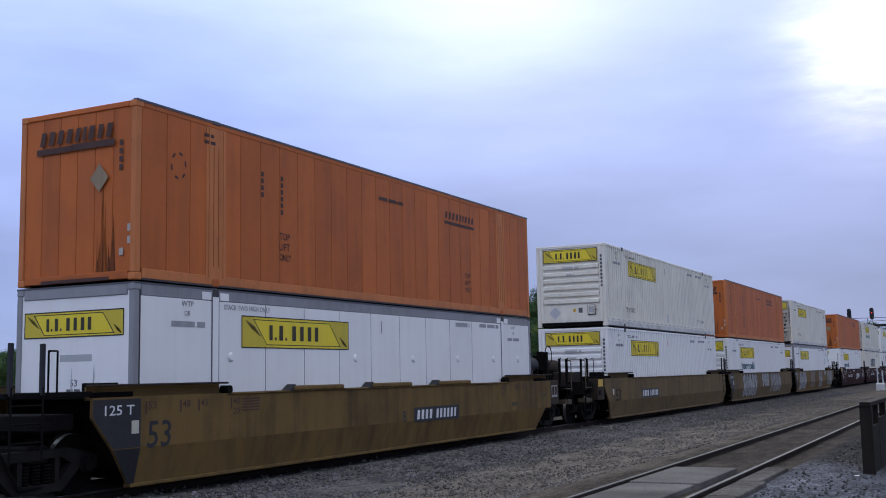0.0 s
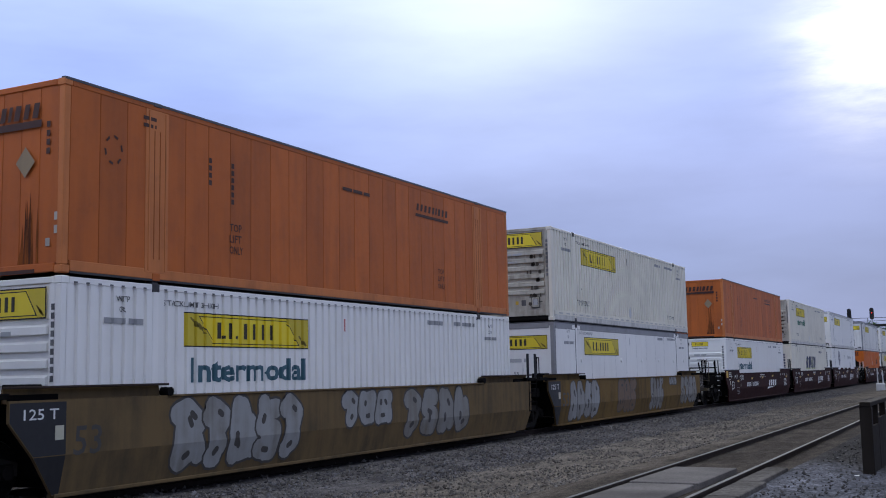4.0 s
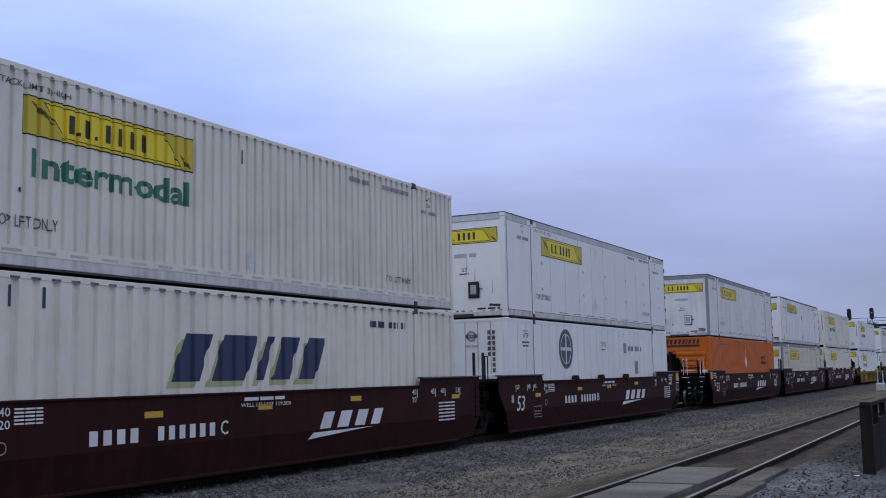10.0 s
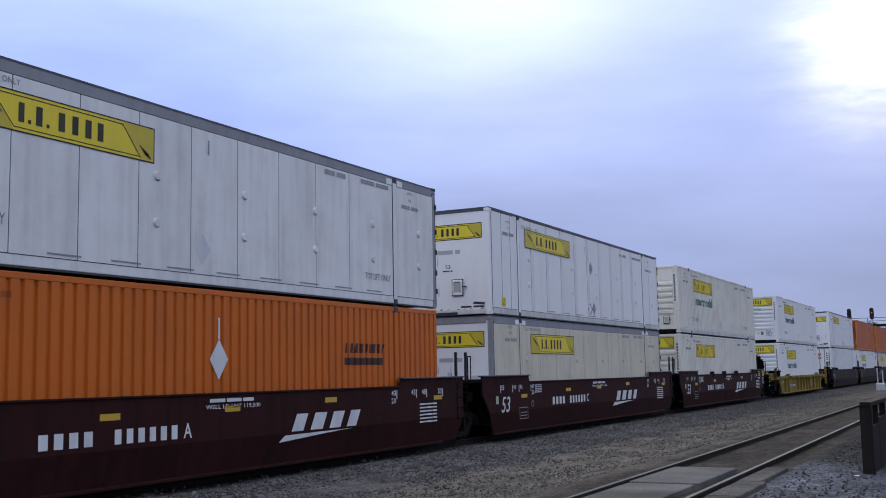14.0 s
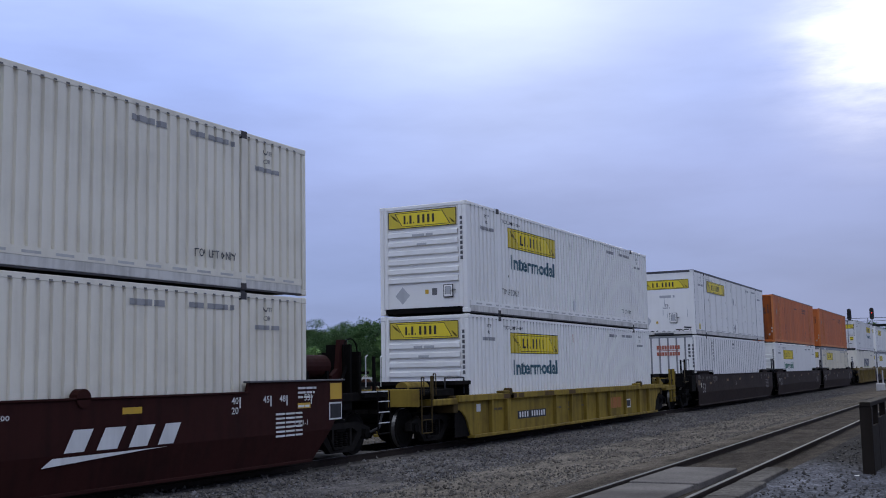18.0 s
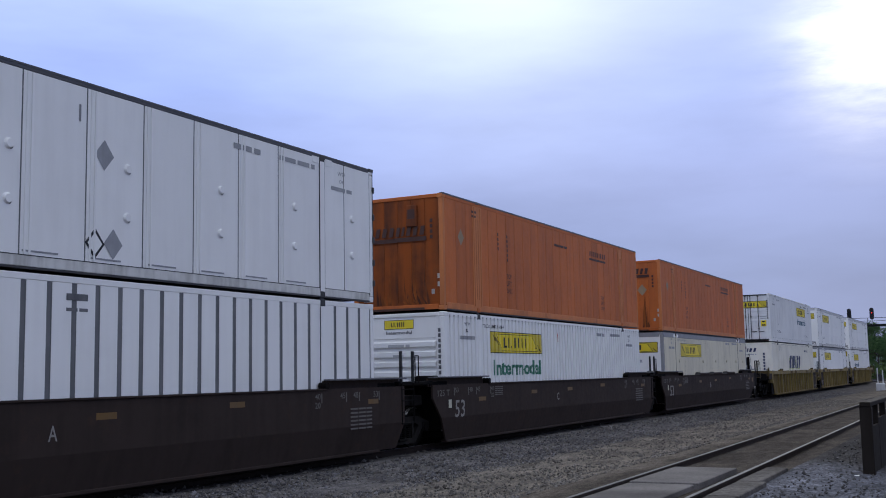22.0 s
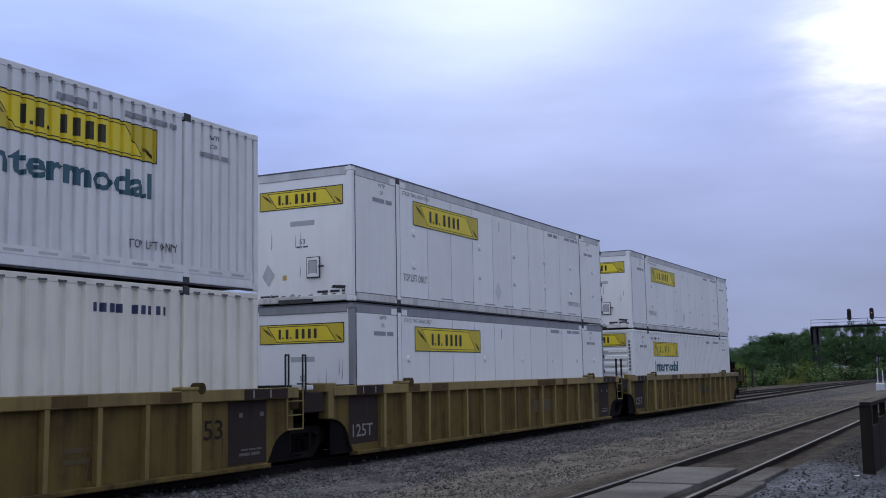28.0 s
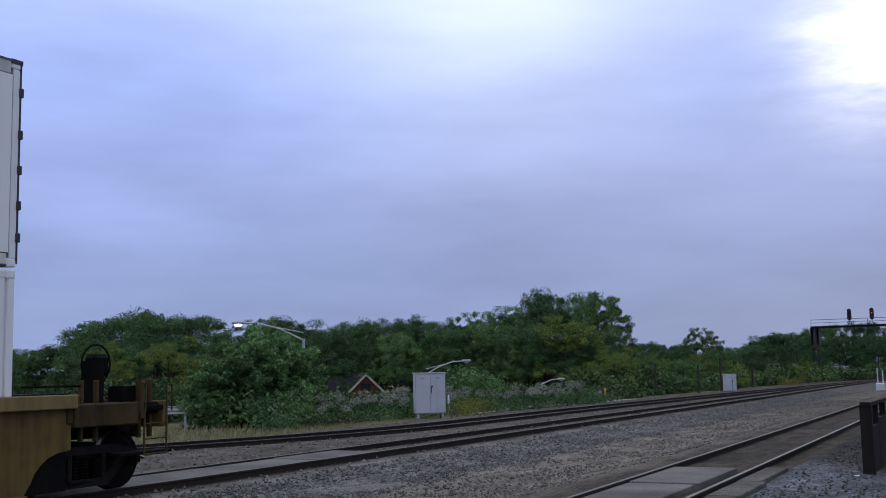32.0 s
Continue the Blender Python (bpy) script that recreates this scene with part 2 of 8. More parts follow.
BROWNCAR = paint("weathered_brown", (0.175, 0.108, 0.038), 0.65, 0.9, (0.06, 0.042, 0.022), rust=0.3, scale=0.8)
DULLCAR = paint("dull_olive_brown", (0.158, 0.106, 0.05), 0.66, 0.85, (0.06, 0.048, 0.032), rust=0.2)
MAROON = paint("mineral_red", (0.037, 0.0115, 0.0098), 0.64, 0.7, (0.014, 0.0068, 0.006))
DARKCAR = paint("sooty_brown", (0.042, 0.030, 0.025), 0.66, 0.6, (0.02, 0.015, 0.013), rust=0.12)
TTXYEL = paint("bright_car_yellow", (0.28, 0.195, 0.035), 0.64, 0.9, (0.085, 0.057, 0.02), rust=0.4, tone=0.1)
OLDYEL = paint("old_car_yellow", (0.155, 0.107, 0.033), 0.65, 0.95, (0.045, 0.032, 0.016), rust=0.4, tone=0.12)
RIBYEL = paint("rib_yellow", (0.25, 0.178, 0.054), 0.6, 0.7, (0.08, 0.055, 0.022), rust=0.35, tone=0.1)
GRIMYEL = paint("grimy_car_yellow", (0.075, 0.052, 0.02), 0.7, 0.95, (0.022, 0.017, 0.011), rust=0.4)
PATCH = paint("yellow_reflector", (0.60, 0.36, 0.02), 0.4, 0.2)
BARELAMP = paint("zinc_plate", (0.5, 0.5, 0.5), 0.4, 0.35, metal=0.6)
CABINET = paint("aluminium_cabinet", (0.50, 0.51, 0.53), 0.45, 0.3)
RAILSIDE = paint("rusty_rail", (0.038, 0.029, 0.024), 0.8, 0.6, (0.02, 0.016, 0.013))
RAILTOP = paint("worn_railhead", (0.15, 0.147, 0.143), 0.63, 0.5)
TIE = speckle("creosoted_wood", [(0.03, 0.026, 0.022), (0.06, 0.05, 0.042), (0.045, 0.04, 0.035)], 0.03)
PANEL = speckle("worn_concrete", [(0.125, 0.112, 0.103), (0.18, 0.163, 0.15), (0.148, 0.133, 0.123)], 0.02, big=(0.5, 1.25), bump=0.3, depth=0.006)
PLANK = paint("tarred_planks", (0.018, 0.014, 0.011), 0.8, 0.5, (0.035, 0.03, 0.026))
BARK = speckle("bark", [(0.05, 0.042, 0.034), (0.08, 0.068, 0.055), (0.035, 0.03, 0.025)], 0.05)


# ---- mesh helpers ----
def part(name, bm, material, parent=None, label="", smooth=False, kind=""):
    me = bpy.data.meshes.new(name)
    bm.to_mesh(me)
    bm.free()
    me.materials.append(material)
    if smooth:
        for p in me.polygons:
            p.use_smooth = True
    ob = new(name, me)
    ob.parent = parent
    return tagged(ob, label, kind=kind)


def each(name, shapes, lay, material, parent, label=""):
    """One part for every shape: lay turns a list of shapes into a mesh."""
    for s in shapes:
        part(name, lay([s]), material, parent, label)


def share(name, me, parent, at=(0, 0, 0), label=""):
    ob = new(name, me)
    ob.parent = parent
    ob.location = at
    return tagged(ob, label)


def box(bm, x0, x1, y0, y1, z0, z1, bevel=0.0):
    v = [bm.verts.new((x, y, z)) for z in (z0, z1) for y in (y0, y1) for x in (x0, x1)]
    fs = [bm.faces.new([v[i] for i in q]) for q in ((0, 2, 3, 1), (4, 5, 7, 6), (0, 1, 5, 4), (2, 6, 7, 3), (0, 4, 6, 2), (1, 3, 7, 5))]
    if bevel:
        es = list({e for f in fs for e in f.edges})
        bmesh.ops.bevel(bm, geom=es, offset=bevel, segments=1, affect="EDGES")
    return bm


def boxes(rows):
    bm = bmesh.new()
    for r in rows:
        box(bm, *r)
    return bm


def prism(bm, poly, a0, a1, axis="x"):
    """Extrude a flat outline along x (outline in y, z), y (x, z) or z (x, y)."""
    def at(p, a):
        return {"x": (a, p[0], p[1]), "y": (p[0], a, p[1]), "z": (p[0], p[1], a)}[axis]
    lo = [bm.verts.new(at(p, a0)) for p in poly]
    hi = [bm.verts.new(at(p, a1)) for p in poly]
    fs = [bm.faces.new(lo), bm.faces.new(hi[::-1])]
    k = len(poly)
    for i in range(k):
        fs.append(bm.faces.new((lo[i], hi[i], hi[(i + 1) % k], lo[(i + 1) % k])))
    bmesh.ops.recalc_face_normals(bm, faces=fs)
    return bm


def rod(bm, p, q, r, seg=6, r2=None):
    p, q = Vector(p), Vector(q)
    d = (q - p)
    rot = d.to_track_quat("Z", "Y").to_matrix()
    r2 = r if r2 is None else r2
    a = [bm.verts.new(p + rot @ Vector((r * math.cos(t), r * math.sin(t), 0))) for t in [2 * math.pi * i / seg for i in range(seg)]]
    b = [bm.verts.new(q + rot @ Vector((r2 * math.cos(t), r2 * math.sin(t), 0))) for t in [2 * math.pi * i / seg for i in range(seg)]]
    for i in range(seg):
        bm.faces.new((a[i], a[(i + 1) % seg], b[(i + 1) % seg], b[i]))
    bm.faces.new(a[::-1])
    bm.faces.new(b)
    return bm


def rods(pts, r, seg=6):
    bm = bmesh.new()
    for p, q in zip(pts, pts[1:]):
        rod(bm, p, q, r, seg)
    return bm


GLYPHS = {}


def glyphs(text):
    """A flat mesh of the text: (vertices, faces, width, height)."""
    if text not in GLYPHS:
        cu = bpy.data.curves.new("lettering", "FONT")
        cu.body, cu.resolution_u, cu.offset = text, 2, 0.028 if text == "Intermodal" else 0.008
        ob = bpy.data.objects.new("lettering", cu)
        scene.collection.objects.link(ob)
        dg = bpy.context.evaluated_depsgraph_get()
        me = bpy.data.meshes.new_from_object(ob.evaluated_get(dg))
        vs = np.array([v.co[:2] for v in me.vertices])
        lo, hi = vs.min(0), vs.max(0)
        GLYPHS[text] = ([tuple(v) for v in (vs - lo)], [tuple(p.vertices) for p in me.polygons], hi[0] - lo[0], hi[1] - lo[1])
        bpy.data.objects.remove(ob)
        bpy.data.curves.remove(cu)
        bpy.data.meshes.remove(me)
    return GLYPHS[text]


def flat_faces(shapes):
    """Shapes in a plane (u, v): ('r', u0, u1, v0, v1), ('q', four corners), ('t', text, u0, v0, width, height), ('o', u, v, r0, r1)."""
    bm = bmesh.new()
    for s in shapes:
        if s[0] == "r":
            bm.faces.new([bm.verts.new((u, v, 0)) for u, v in ((s[1], s[3]), (s[2], s[3]), (s[2], s[4]), (s[1], s[4]))])
        elif s[0] == "q":
            bm.faces.new([bm.verts.new((u, v, 0)) for u, v in s[1]])
        elif s[0] == "o":
            k = 28
            ri = [bm.verts.new((s[1] + s[3] * math.cos(6.2832 * i / k), s[2] + s[3] * math.sin(6.2832 * i / k), 0)) for i in range(k)]
            ro = [bm.verts.new((s[1] + s[4] * math.cos(6.2832 * i / k), s[2] + s[4] * math.sin(6.2832 * i / k), 0)) for i in range(k)]
            for i in range(k):
                bm.faces.new((ri[i], ro[i], ro[(i + 1) % k], ri[(i + 1) % k]))
        else:
            vs, fs, w, h = glyphs(s[1])
            wd, ht = s[4], s[5]
            sl = s[6] if len(s) > 6 else 0.0
            nv = [bm.verts.new((s[2] + x / w * wd + y / h * sl, s[3] + y / h * ht, 0)) for x, y in vs]
            for f in fs:
                try:
                    bm.faces.new([nv[i] for i in f])
                except ValueError:
                    pass
    return bm


def on_side(shapes, x, profile=None, cuts=()):
    """Lay flat shapes on a side wall that faces +x: u runs along +y, v up. Follows a corrugated profile where one is given."""
    bm = flat_faces(shapes)
    if profile:
        us = [v.co.x for v in bm.verts]
        a, b = min(us), max(us)
        for c in cuts:
            if a < c < b:
                bmesh.ops.bisect_plane(bm, geom=bm.verts[:] + bm.edges[:] + bm.faces[:], dist=1e-5, plane_co=(c, 0, 0), plane_no=(1, 0, 0))
    for v in bm.verts:
        u, w = v.co.x, v.co.y
        v.co = (x + (profile(u) if profile else 0.0), u, w)
    return bm


def on_end(shapes, y):
    """Lay flat shapes on an end wall that faces -y: u runs along +x, v up."""
    bm = flat_faces(shapes)
    for v in bm.verts:
        v.co = (v.co.x, y, v.co.y)
    return bm


def bars(u, v, length, height, seed, gap=0.7):
    """A line of writing too small to read: plain bars of its size."""
    rnd = random.Random(seed)
    out, x = [], u
    while x < u + length - height * 0.3:
        w = min(max(height * rnd.uniform(3.5, 7.0), length * 0.34), u + length - x)
        out.append(("r", x, x + w, v, v + height))
        x += w + height * gap
    return out


def word_bars(u, v, widths, height, gap, slant=0.0):
    """One plain block for each character of a trade name."""
    out, x = [], u
    for w in widths:
        if w > 0:
            out.append(("q", ((x, v), (x + w, v), (x + w + slant, v + height), (x + slant, v + height))))
        x += abs(w) + gap
    return out


def trade_name(name, u, v, widths, height, gap, lay, material, parent, slant=0.0, label=""):
    """One plain block for each character of a trade name."""
    x = u
    for w in widths:
        t = max(w * 0.68, 0.07)
        part(name, lay(word_bars(x + (w - t) / 2, v, (t,), height, 0, slant)), material, parent, label)
        x += w + gap


def leaf_mesh(name, pts, size, seed, mats, spread=0.5):
    """Many small folded leaves (two triangles each) at the given points."""
    rng = np.random.default_rng(seed)
    pts = np.asarray(pts)
    k = len(pts)
    d = rng.normal(size=(k, 3))
    d /= np.linalg.norm(d, axis=1)[:, None]
    e = np.cross(d, rng.normal(size=(k, 3)))
    e /= np.linalg.norm(e, axis=1)[:, None]
    s = size * rng.uniform(0.6, 1.4, size=(k, 1))
    n = np.cross(d, e)
    v = np.stack([pts - d * s, pts + e * s * spread + n * s * 0.15, pts + d * s, pts - e * s * spread + n * s * 0.15], 1).reshape(-1, 3)
    i = np.arange(k) * 4
    f = np.concatenate([np.stack([i, i + 1, i + 2], 1), np.stack([i, i + 2, i + 3], 1)])
    me = bpy.data.meshes.new(name)
    me.from_pydata(v.tolist(), [], f.tolist())
    me.materials.append(mats)
    return me


# ---- ground and tracks ----
TX = -13.265          # centre line of the train's track
GAUGE = 0.7525


def near_x(y):
    """Centre line of the track close by: it draws slowly nearer to the train's track."""
    return -4.56 - 0.0078 * (min(y, 120) - 16)


def siding_x(y):
    """Centre line of the third track: it swings away close by and joins the train's track far off."""
    if y < 34:
        return -17.35 - 0.016 * (34 - max(y, -5)) ** 2
    t = min(1.0, max(0.0, (y - 42) / 115))
    return -17.35 + (TX + 17.35) * t * t * (3 - 2 * t)


def ground_z(x, y):
    pts = ((-4000, -0.6), (-60, -0.6), (-30, -0.5), (-21.8, -0.42), (-20.6, -0.13), (-14.3, -0.13), (-12.4, -0.15), (-11.95, -0.165), (-10.8, -0.36), (-7.4, -0.33), (-6.3, -0.12), (-3.0, -0.115), (-1.5, -0.26), (20, -0.3), (4000, -0.3))
    for (a, za), (b, zb) in zip(pts, pts[1:]):
        if a <= x <= b:
            return za + (zb - za) * (x - a) / (b - a)
    return -0.4


def zoned(m, axis, lo, hi, stops, wobble=0.8, streaks=True):
    """Bands of differing colour along one axis, with ragged edges and streaks that follow the tracks."""
    nt = m.node_tree
    n, l = nt.nodes.new, nt.links.new
    b = nt.nodes["Principled BSDF"]
    src = b.inputs["Base Color"].links[0].from_socket
    tc, sep, nz, mp = n("ShaderNodeTexCoord"), n("ShaderNodeSeparateXYZ"), n("ShaderNodeTexNoise"), n("ShaderNodeMapping")
    l(tc.outputs["Object"], sep.inputs[0])
    mp.inputs["Scale"].default_value = (1.3, 0.42, 1.0)
    l(tc.outputs["Object"], mp.inputs[0])
    nz.inputs["Scale"].default_value, nz.inputs["Detail"].default_value, nz.inputs["Roughness"].default_value = 1.0, 7, 0.62
    l(mp.outputs[0], nz.inputs["Vector"])
    ad = n("ShaderNodeMath")
    ad.operation = "MULTIPLY_ADD"
    ad.inputs[1].default_value = wobble * 2
    l(nz.outputs[0], ad.inputs[0])
    l(sep.outputs[axis], ad.inputs[2])
    mr, rp, mx = n("ShaderNodeMapRange"), n("ShaderNodeValToRGB"), n("ShaderNodeMix")
    mr.inputs["From Min"].default_value, mr.inputs["From Max"].default_value = lo + wobble, hi + wobble
    l(ad.outputs[0], mr.inputs["Value"])
    e = rp.color_ramp.elements
    e[0].position, e[0].color = (stops[0][0] - lo) / (hi - lo), (*stops[0][1], 1)
    e[1].position, e[1].color = (stops[-1][0] - lo) / (hi - lo), (*stops[-1][1], 1)
    for at, c in stops[1:-1]:
        e.new((at - lo) / (hi - lo)).color = (*c, 1)
    l(mr.outputs[0], rp.inputs[0])
    mx.data_type, mx.blend_type = "RGBA", "MULTIPLY"
    mx.inputs[0].default_value = 1.0
    l(src, mx.inputs[6])
    l(rp.outputs[0], mx.inputs[7])
    if not streaks:
        l(mx.outputs[2], b.inputs["Base Color"])
        return m
    # streaks of dust and trodden dirt
    n2, m2, x2 = n("ShaderNodeTexNoise"), n("ShaderNodeMapRange"), n("ShaderNodeMix")
    n2.inputs["Scale"].default_value, n2.inputs["Detail"].default_value, n2.inputs["Roughness"].default_value = 2.7, 8, 0.7
    l(mp.outputs[0], n2.inputs["Vector"])
    m2.inputs["From Min"].default_value, m2.inputs["From Max"].default_value = 0.36, 0.64
    m2.inputs["To Min"].default_value, m2.inputs["To Max"].default_value = 0.62, 1.34
    l(n2.outputs[0], m2.inputs["Value"])
    x2.data_type, x2.blend_type = "RGBA", "MULTIPLY"
    x2.inputs[0].default_value = 1.0
    l(mx.outputs[2], x2.inputs[6])
    l(m2.outputs[0], x2.inputs[7])
    l(x2.outputs[2], b.inputs["Base Color"])
    return m


def soil_material():
    """Gravel between the tracks: bluish fresh ballast beside the train, tan dust in the middle, dark dirt beside the
    near rails; darker from the train's rails outward and with distance.
    """
    m = speckle("gravel_ground", [(0.115, 0.102, 0.09), (0.145, 0.13, 0.114), (0.175, 0.157, 0.137), (0.225, 0.204, 0.18)], 0.03, big=(0.72, 1.25))
    # gravel colour grows darker farther along the tracks
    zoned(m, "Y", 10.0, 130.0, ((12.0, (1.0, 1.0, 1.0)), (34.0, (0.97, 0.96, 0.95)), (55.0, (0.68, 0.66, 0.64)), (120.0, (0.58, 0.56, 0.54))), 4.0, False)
    return zoned(m, "X", -14.0, -3.0, ((-13.9, (0.62, 0.6, 0.58)), (-12.5, (0.55, 0.55, 0.56)), (-12.05, (0.92, 0.93, 0.98)), (-10.6, (0.88, 0.9, 1.0)), (-9.5, (1.0, 0.965, 0.92)), (-7.4, (1.06, 1.0, 0.92)), (-6.5, (0.9, 0.84, 0.77)), (-5.9, (0.42, 0.385, 0.35)), (-5.3, (0.32, 0.29, 0.265)), (-3.4, (0.32, 0.29, 0.265))), 0.45)


def yard_material():
    """The yard: pale bluish stone close by, dark trodden dirt farther along."""
    m = speckle("yard_gravel", [(0.042, 0.042, 0.045), (0.075, 0.075, 0.08), (0.11, 0.11, 0.118), (0.17, 0.17, 0.182)], 0.04, big=(0.6, 1.3))
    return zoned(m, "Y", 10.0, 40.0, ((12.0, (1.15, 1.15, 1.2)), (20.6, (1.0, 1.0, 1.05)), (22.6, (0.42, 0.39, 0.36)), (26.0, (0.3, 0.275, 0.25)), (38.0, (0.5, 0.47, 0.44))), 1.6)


def make_ground():
    xs = [-4000, -1200, -400, -150, -90, -60, -45, -35, -30, -26, -23.5, -21.8, -20.6, -19, -16, -14.3, -13.3, -12.4, -11.95, -11.4, -10.8]
    xs += [-10.8 + 0.3 * i for i in range(1, 16)] + [-6.0, -5.4, -4.1, -3.4, -2.9, -2.4, -1.9, -1.5, -0.8, 0, 1, 2.5, 5, 10, 20, 60, 300, 1200, 4000]
    ys = [-3000, -600, -150, -40, -10, 0, 6] + [9 + 0.75 * i for i in range(60)] + [56, 60, 66, 72, 80, 90, 100, 120, 140, 170, 200, 260, 350, 500, 900, 1800, 4500]
    vs, fs = [], []
    for y in ys:
        for x in xs:
            amp = 0.05 if -11 < x < -6.4 or -3.2 < x < 3 else 0.012
            z = ground_z(x, y) + amp * noise.noise((x * 0.8, y * 0.6, 0)) + amp * 0.6 * noise.noise((x * 2.3, y * 2.1, 4))
            vs.append((x, y, z))
    k = len(xs)
    for j in range(len(ys) - 1):
        for i in range(k - 1):
            a = j * k + i
            fs.append((a, a + 1, a + k + 1, a + k))
    me = bpy.data.meshes.new("ground")
    me.from_pydata(vs, [], fs)
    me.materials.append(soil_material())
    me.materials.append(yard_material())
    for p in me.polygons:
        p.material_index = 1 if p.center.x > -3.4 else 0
    for p in me.polygons:
        p.use_smooth = True
    tagged(new("ground", me), "grey crushed-stone ground around the railway tracks", "ground", kind="structure")


def stones(name, n, x0, x1, y0, y1, size, seed, label, mat=None):
    rng = np.random.default_rng(seed)
    y = y0 + (y1 - y0) * rng.random(n) ** 1.7
    x = x0 + (x1 - x0) * rng.random(n)
    z = np.array([ground_z(a, b) for a, b in zip(x, y)])
    base = np.array([(1, 0, 0), (0, 1, 0), (-1, 0, 0), (0, -1, 0), (0, 0, 1), (0, 0, -1)], float)
    v = base[None] * rng.uniform(0.55, 1.25, size=(n, 6, 1)) * np.stack([np.ones(n), rng.uniform(0.6, 1, n), rng.uniform(0.5, 0.9, n)], 1)[:, None]
    v += rng.normal(scale=0.18, size=v.shape)
    a = rng.random(n) * 6.283
    c, s = np.cos(a)[:, None], np.sin(a)[:, None]
    v = np.stack([v[..., 0] * c - v[..., 1] * s, v[..., 0] * s + v[..., 1] * c, v[..., 2]], -1)
    v *= (size * rng.uniform(0.5, 1.5, n) ** 1.4)[:, None, None]
    v += np.stack([x, y, z + 0.012], 1)[:, None]
    f = np.array([(0, 1, 4), (1, 2, 4), (2, 3, 4), (3, 0, 4), (1, 0, 5), (2, 1, 5), (3, 2, 5), (0, 3, 5)])
    fs = (f[None] + (np.arange(n) * 6)[:, None, None]).reshape(-1, 3)
    me = bpy.data.meshes.new(name)
    me.from_pydata(v.reshape(-1, 3).tolist(), [], fs.tolist())
    me.materials.append(mat or stone_mat())
    tagged(new(name, me), label, "ballast", kind="stuff")


def stone_mat(name="loose_stone", tint=(1.0, 1.0, 1.0)):
    if name in MATS:
        return MATS[name]
    m = bpy.data.materials.new(name)
    m.use_nodes = True
    nt = m.node_tree
    n, l = nt.nodes.new, nt.links.new
    b = nt.nodes["Principled BSDF"]
    g, rp = n("ShaderNodeNewGeometry"), n("ShaderNodeValToRGB")
    e = rp.color_ramp.elements
    e[0].color, e[1].color = (0.11, 0.098, 0.085, 1), (0.34, 0.31, 0.275, 1)
    e.new(0.35).color = (0.175, 0.157, 0.137, 1)
    e.new(0.8).color = (0.235, 0.212, 0.185, 1)
    l(g.outputs["Random Per Island"], rp.inputs[0])
    nz, mx = n("ShaderNodeTexNoise"), n("ShaderNodeMix")
    tc = n("ShaderNodeTexCoord")
    l(tc.outputs["Object"], nz.inputs["Vector"])
    nz.inputs["Scale"].default_value = 30
    mx.data_type, mx.blend_type = "RGBA", "MULTIPLY"
    mx.inputs[0].default_value = 0.5
    l(rp.outputs[0], mx.inputs[6])
    l(nz.outputs[0], mx.inputs[7])
    hue = n("ShaderNodeMix")
    hue.data_type, hue.blend_type = "RGBA", "MULTIPLY"
    hue.inputs[0].default_value = 1.0
    l(mx.outputs[2], hue.inputs[6])
    hue.inputs[7].default_value = (*tint, 1)
    l(hue.outputs[2], b.inputs["Base Color"])
    b.inputs["Roughness"].default_value = 0.9
    b.inputs["Specular IOR Level"].default_value = 0.05
    MATS[name] = m
    return m


RAILSHAPE = ((-0.07, -0.172), (0.07, -0.172), (0.07, -0.16), (0.014, -0.135), (0.012, -0.05), (0.036, -0.036), (0.036, -0.004), (-0.036, -0.004), (-0.036, -0.036), (-0.012, -0.05), (-0.014, -0.135), (-0.07, -0.16))


def sweep(shape, path, closed=True):
    bm = bmesh.new()
    rings = []
    for i, (x, y) in enumerate(path):
        rings.append([bm.verts.new((x + u, y, v)) for u, v in shape])
    k = len(shape)
    for a, b in zip(rings, rings[1:]):
        for i in range(k if closed else k - 1):
            bm.faces.new((a[i], a[(i + 1) % k], b[(i + 1) % k], b[i]))
    bmesh.ops.recalc_face_normals(bm, faces=bm.faces[:])
    return bm


def make_track(name, xf, y0, y1, step, label, tie0, ties, tie_top=-0.15):
    root = tagged(new(name), label, "railway track", kind="structure")
    ys = [y0 + (y1 - y0) * i / step for i in range(step + 1)]
    for s in (-1, 1):
        r = part("rail", sweep(RAILSHAPE, [(xf(y) + s * GAUGE, y) for y in ys]), RAILSIDE, root)
        part("railhead", sweep(((-0.03, -0.004), (0.03, -0.004), (0.028, 0.0), (-0.028, 0.0)), [(xf(y) + s * GAUGE, y) for y in ys]), RAILTOP, r, "worn bright running surface")
    bm = bmesh.new()
    box(bm, -1.3, 1.3, -0.11, 0.11, tie_top - 0.14, tie_top, 0.012)
    first = None
    rnd = random.Random(3)
    for i in range(ties):
        y = tie0 + i * 0.53
        if first is None:
            first = part("tie", bm, TIE, root)
            ob = first
        else:
            ob = share("tie", first.data, root)
        ob.location = (xf(y) + rnd.uniform(-0.04, 0.04), y, rnd.uniform(-0.012, 0.012))
        ob.rotation_euler = (0, 0, rnd.uniform(-0.015, 0.015))
    return root


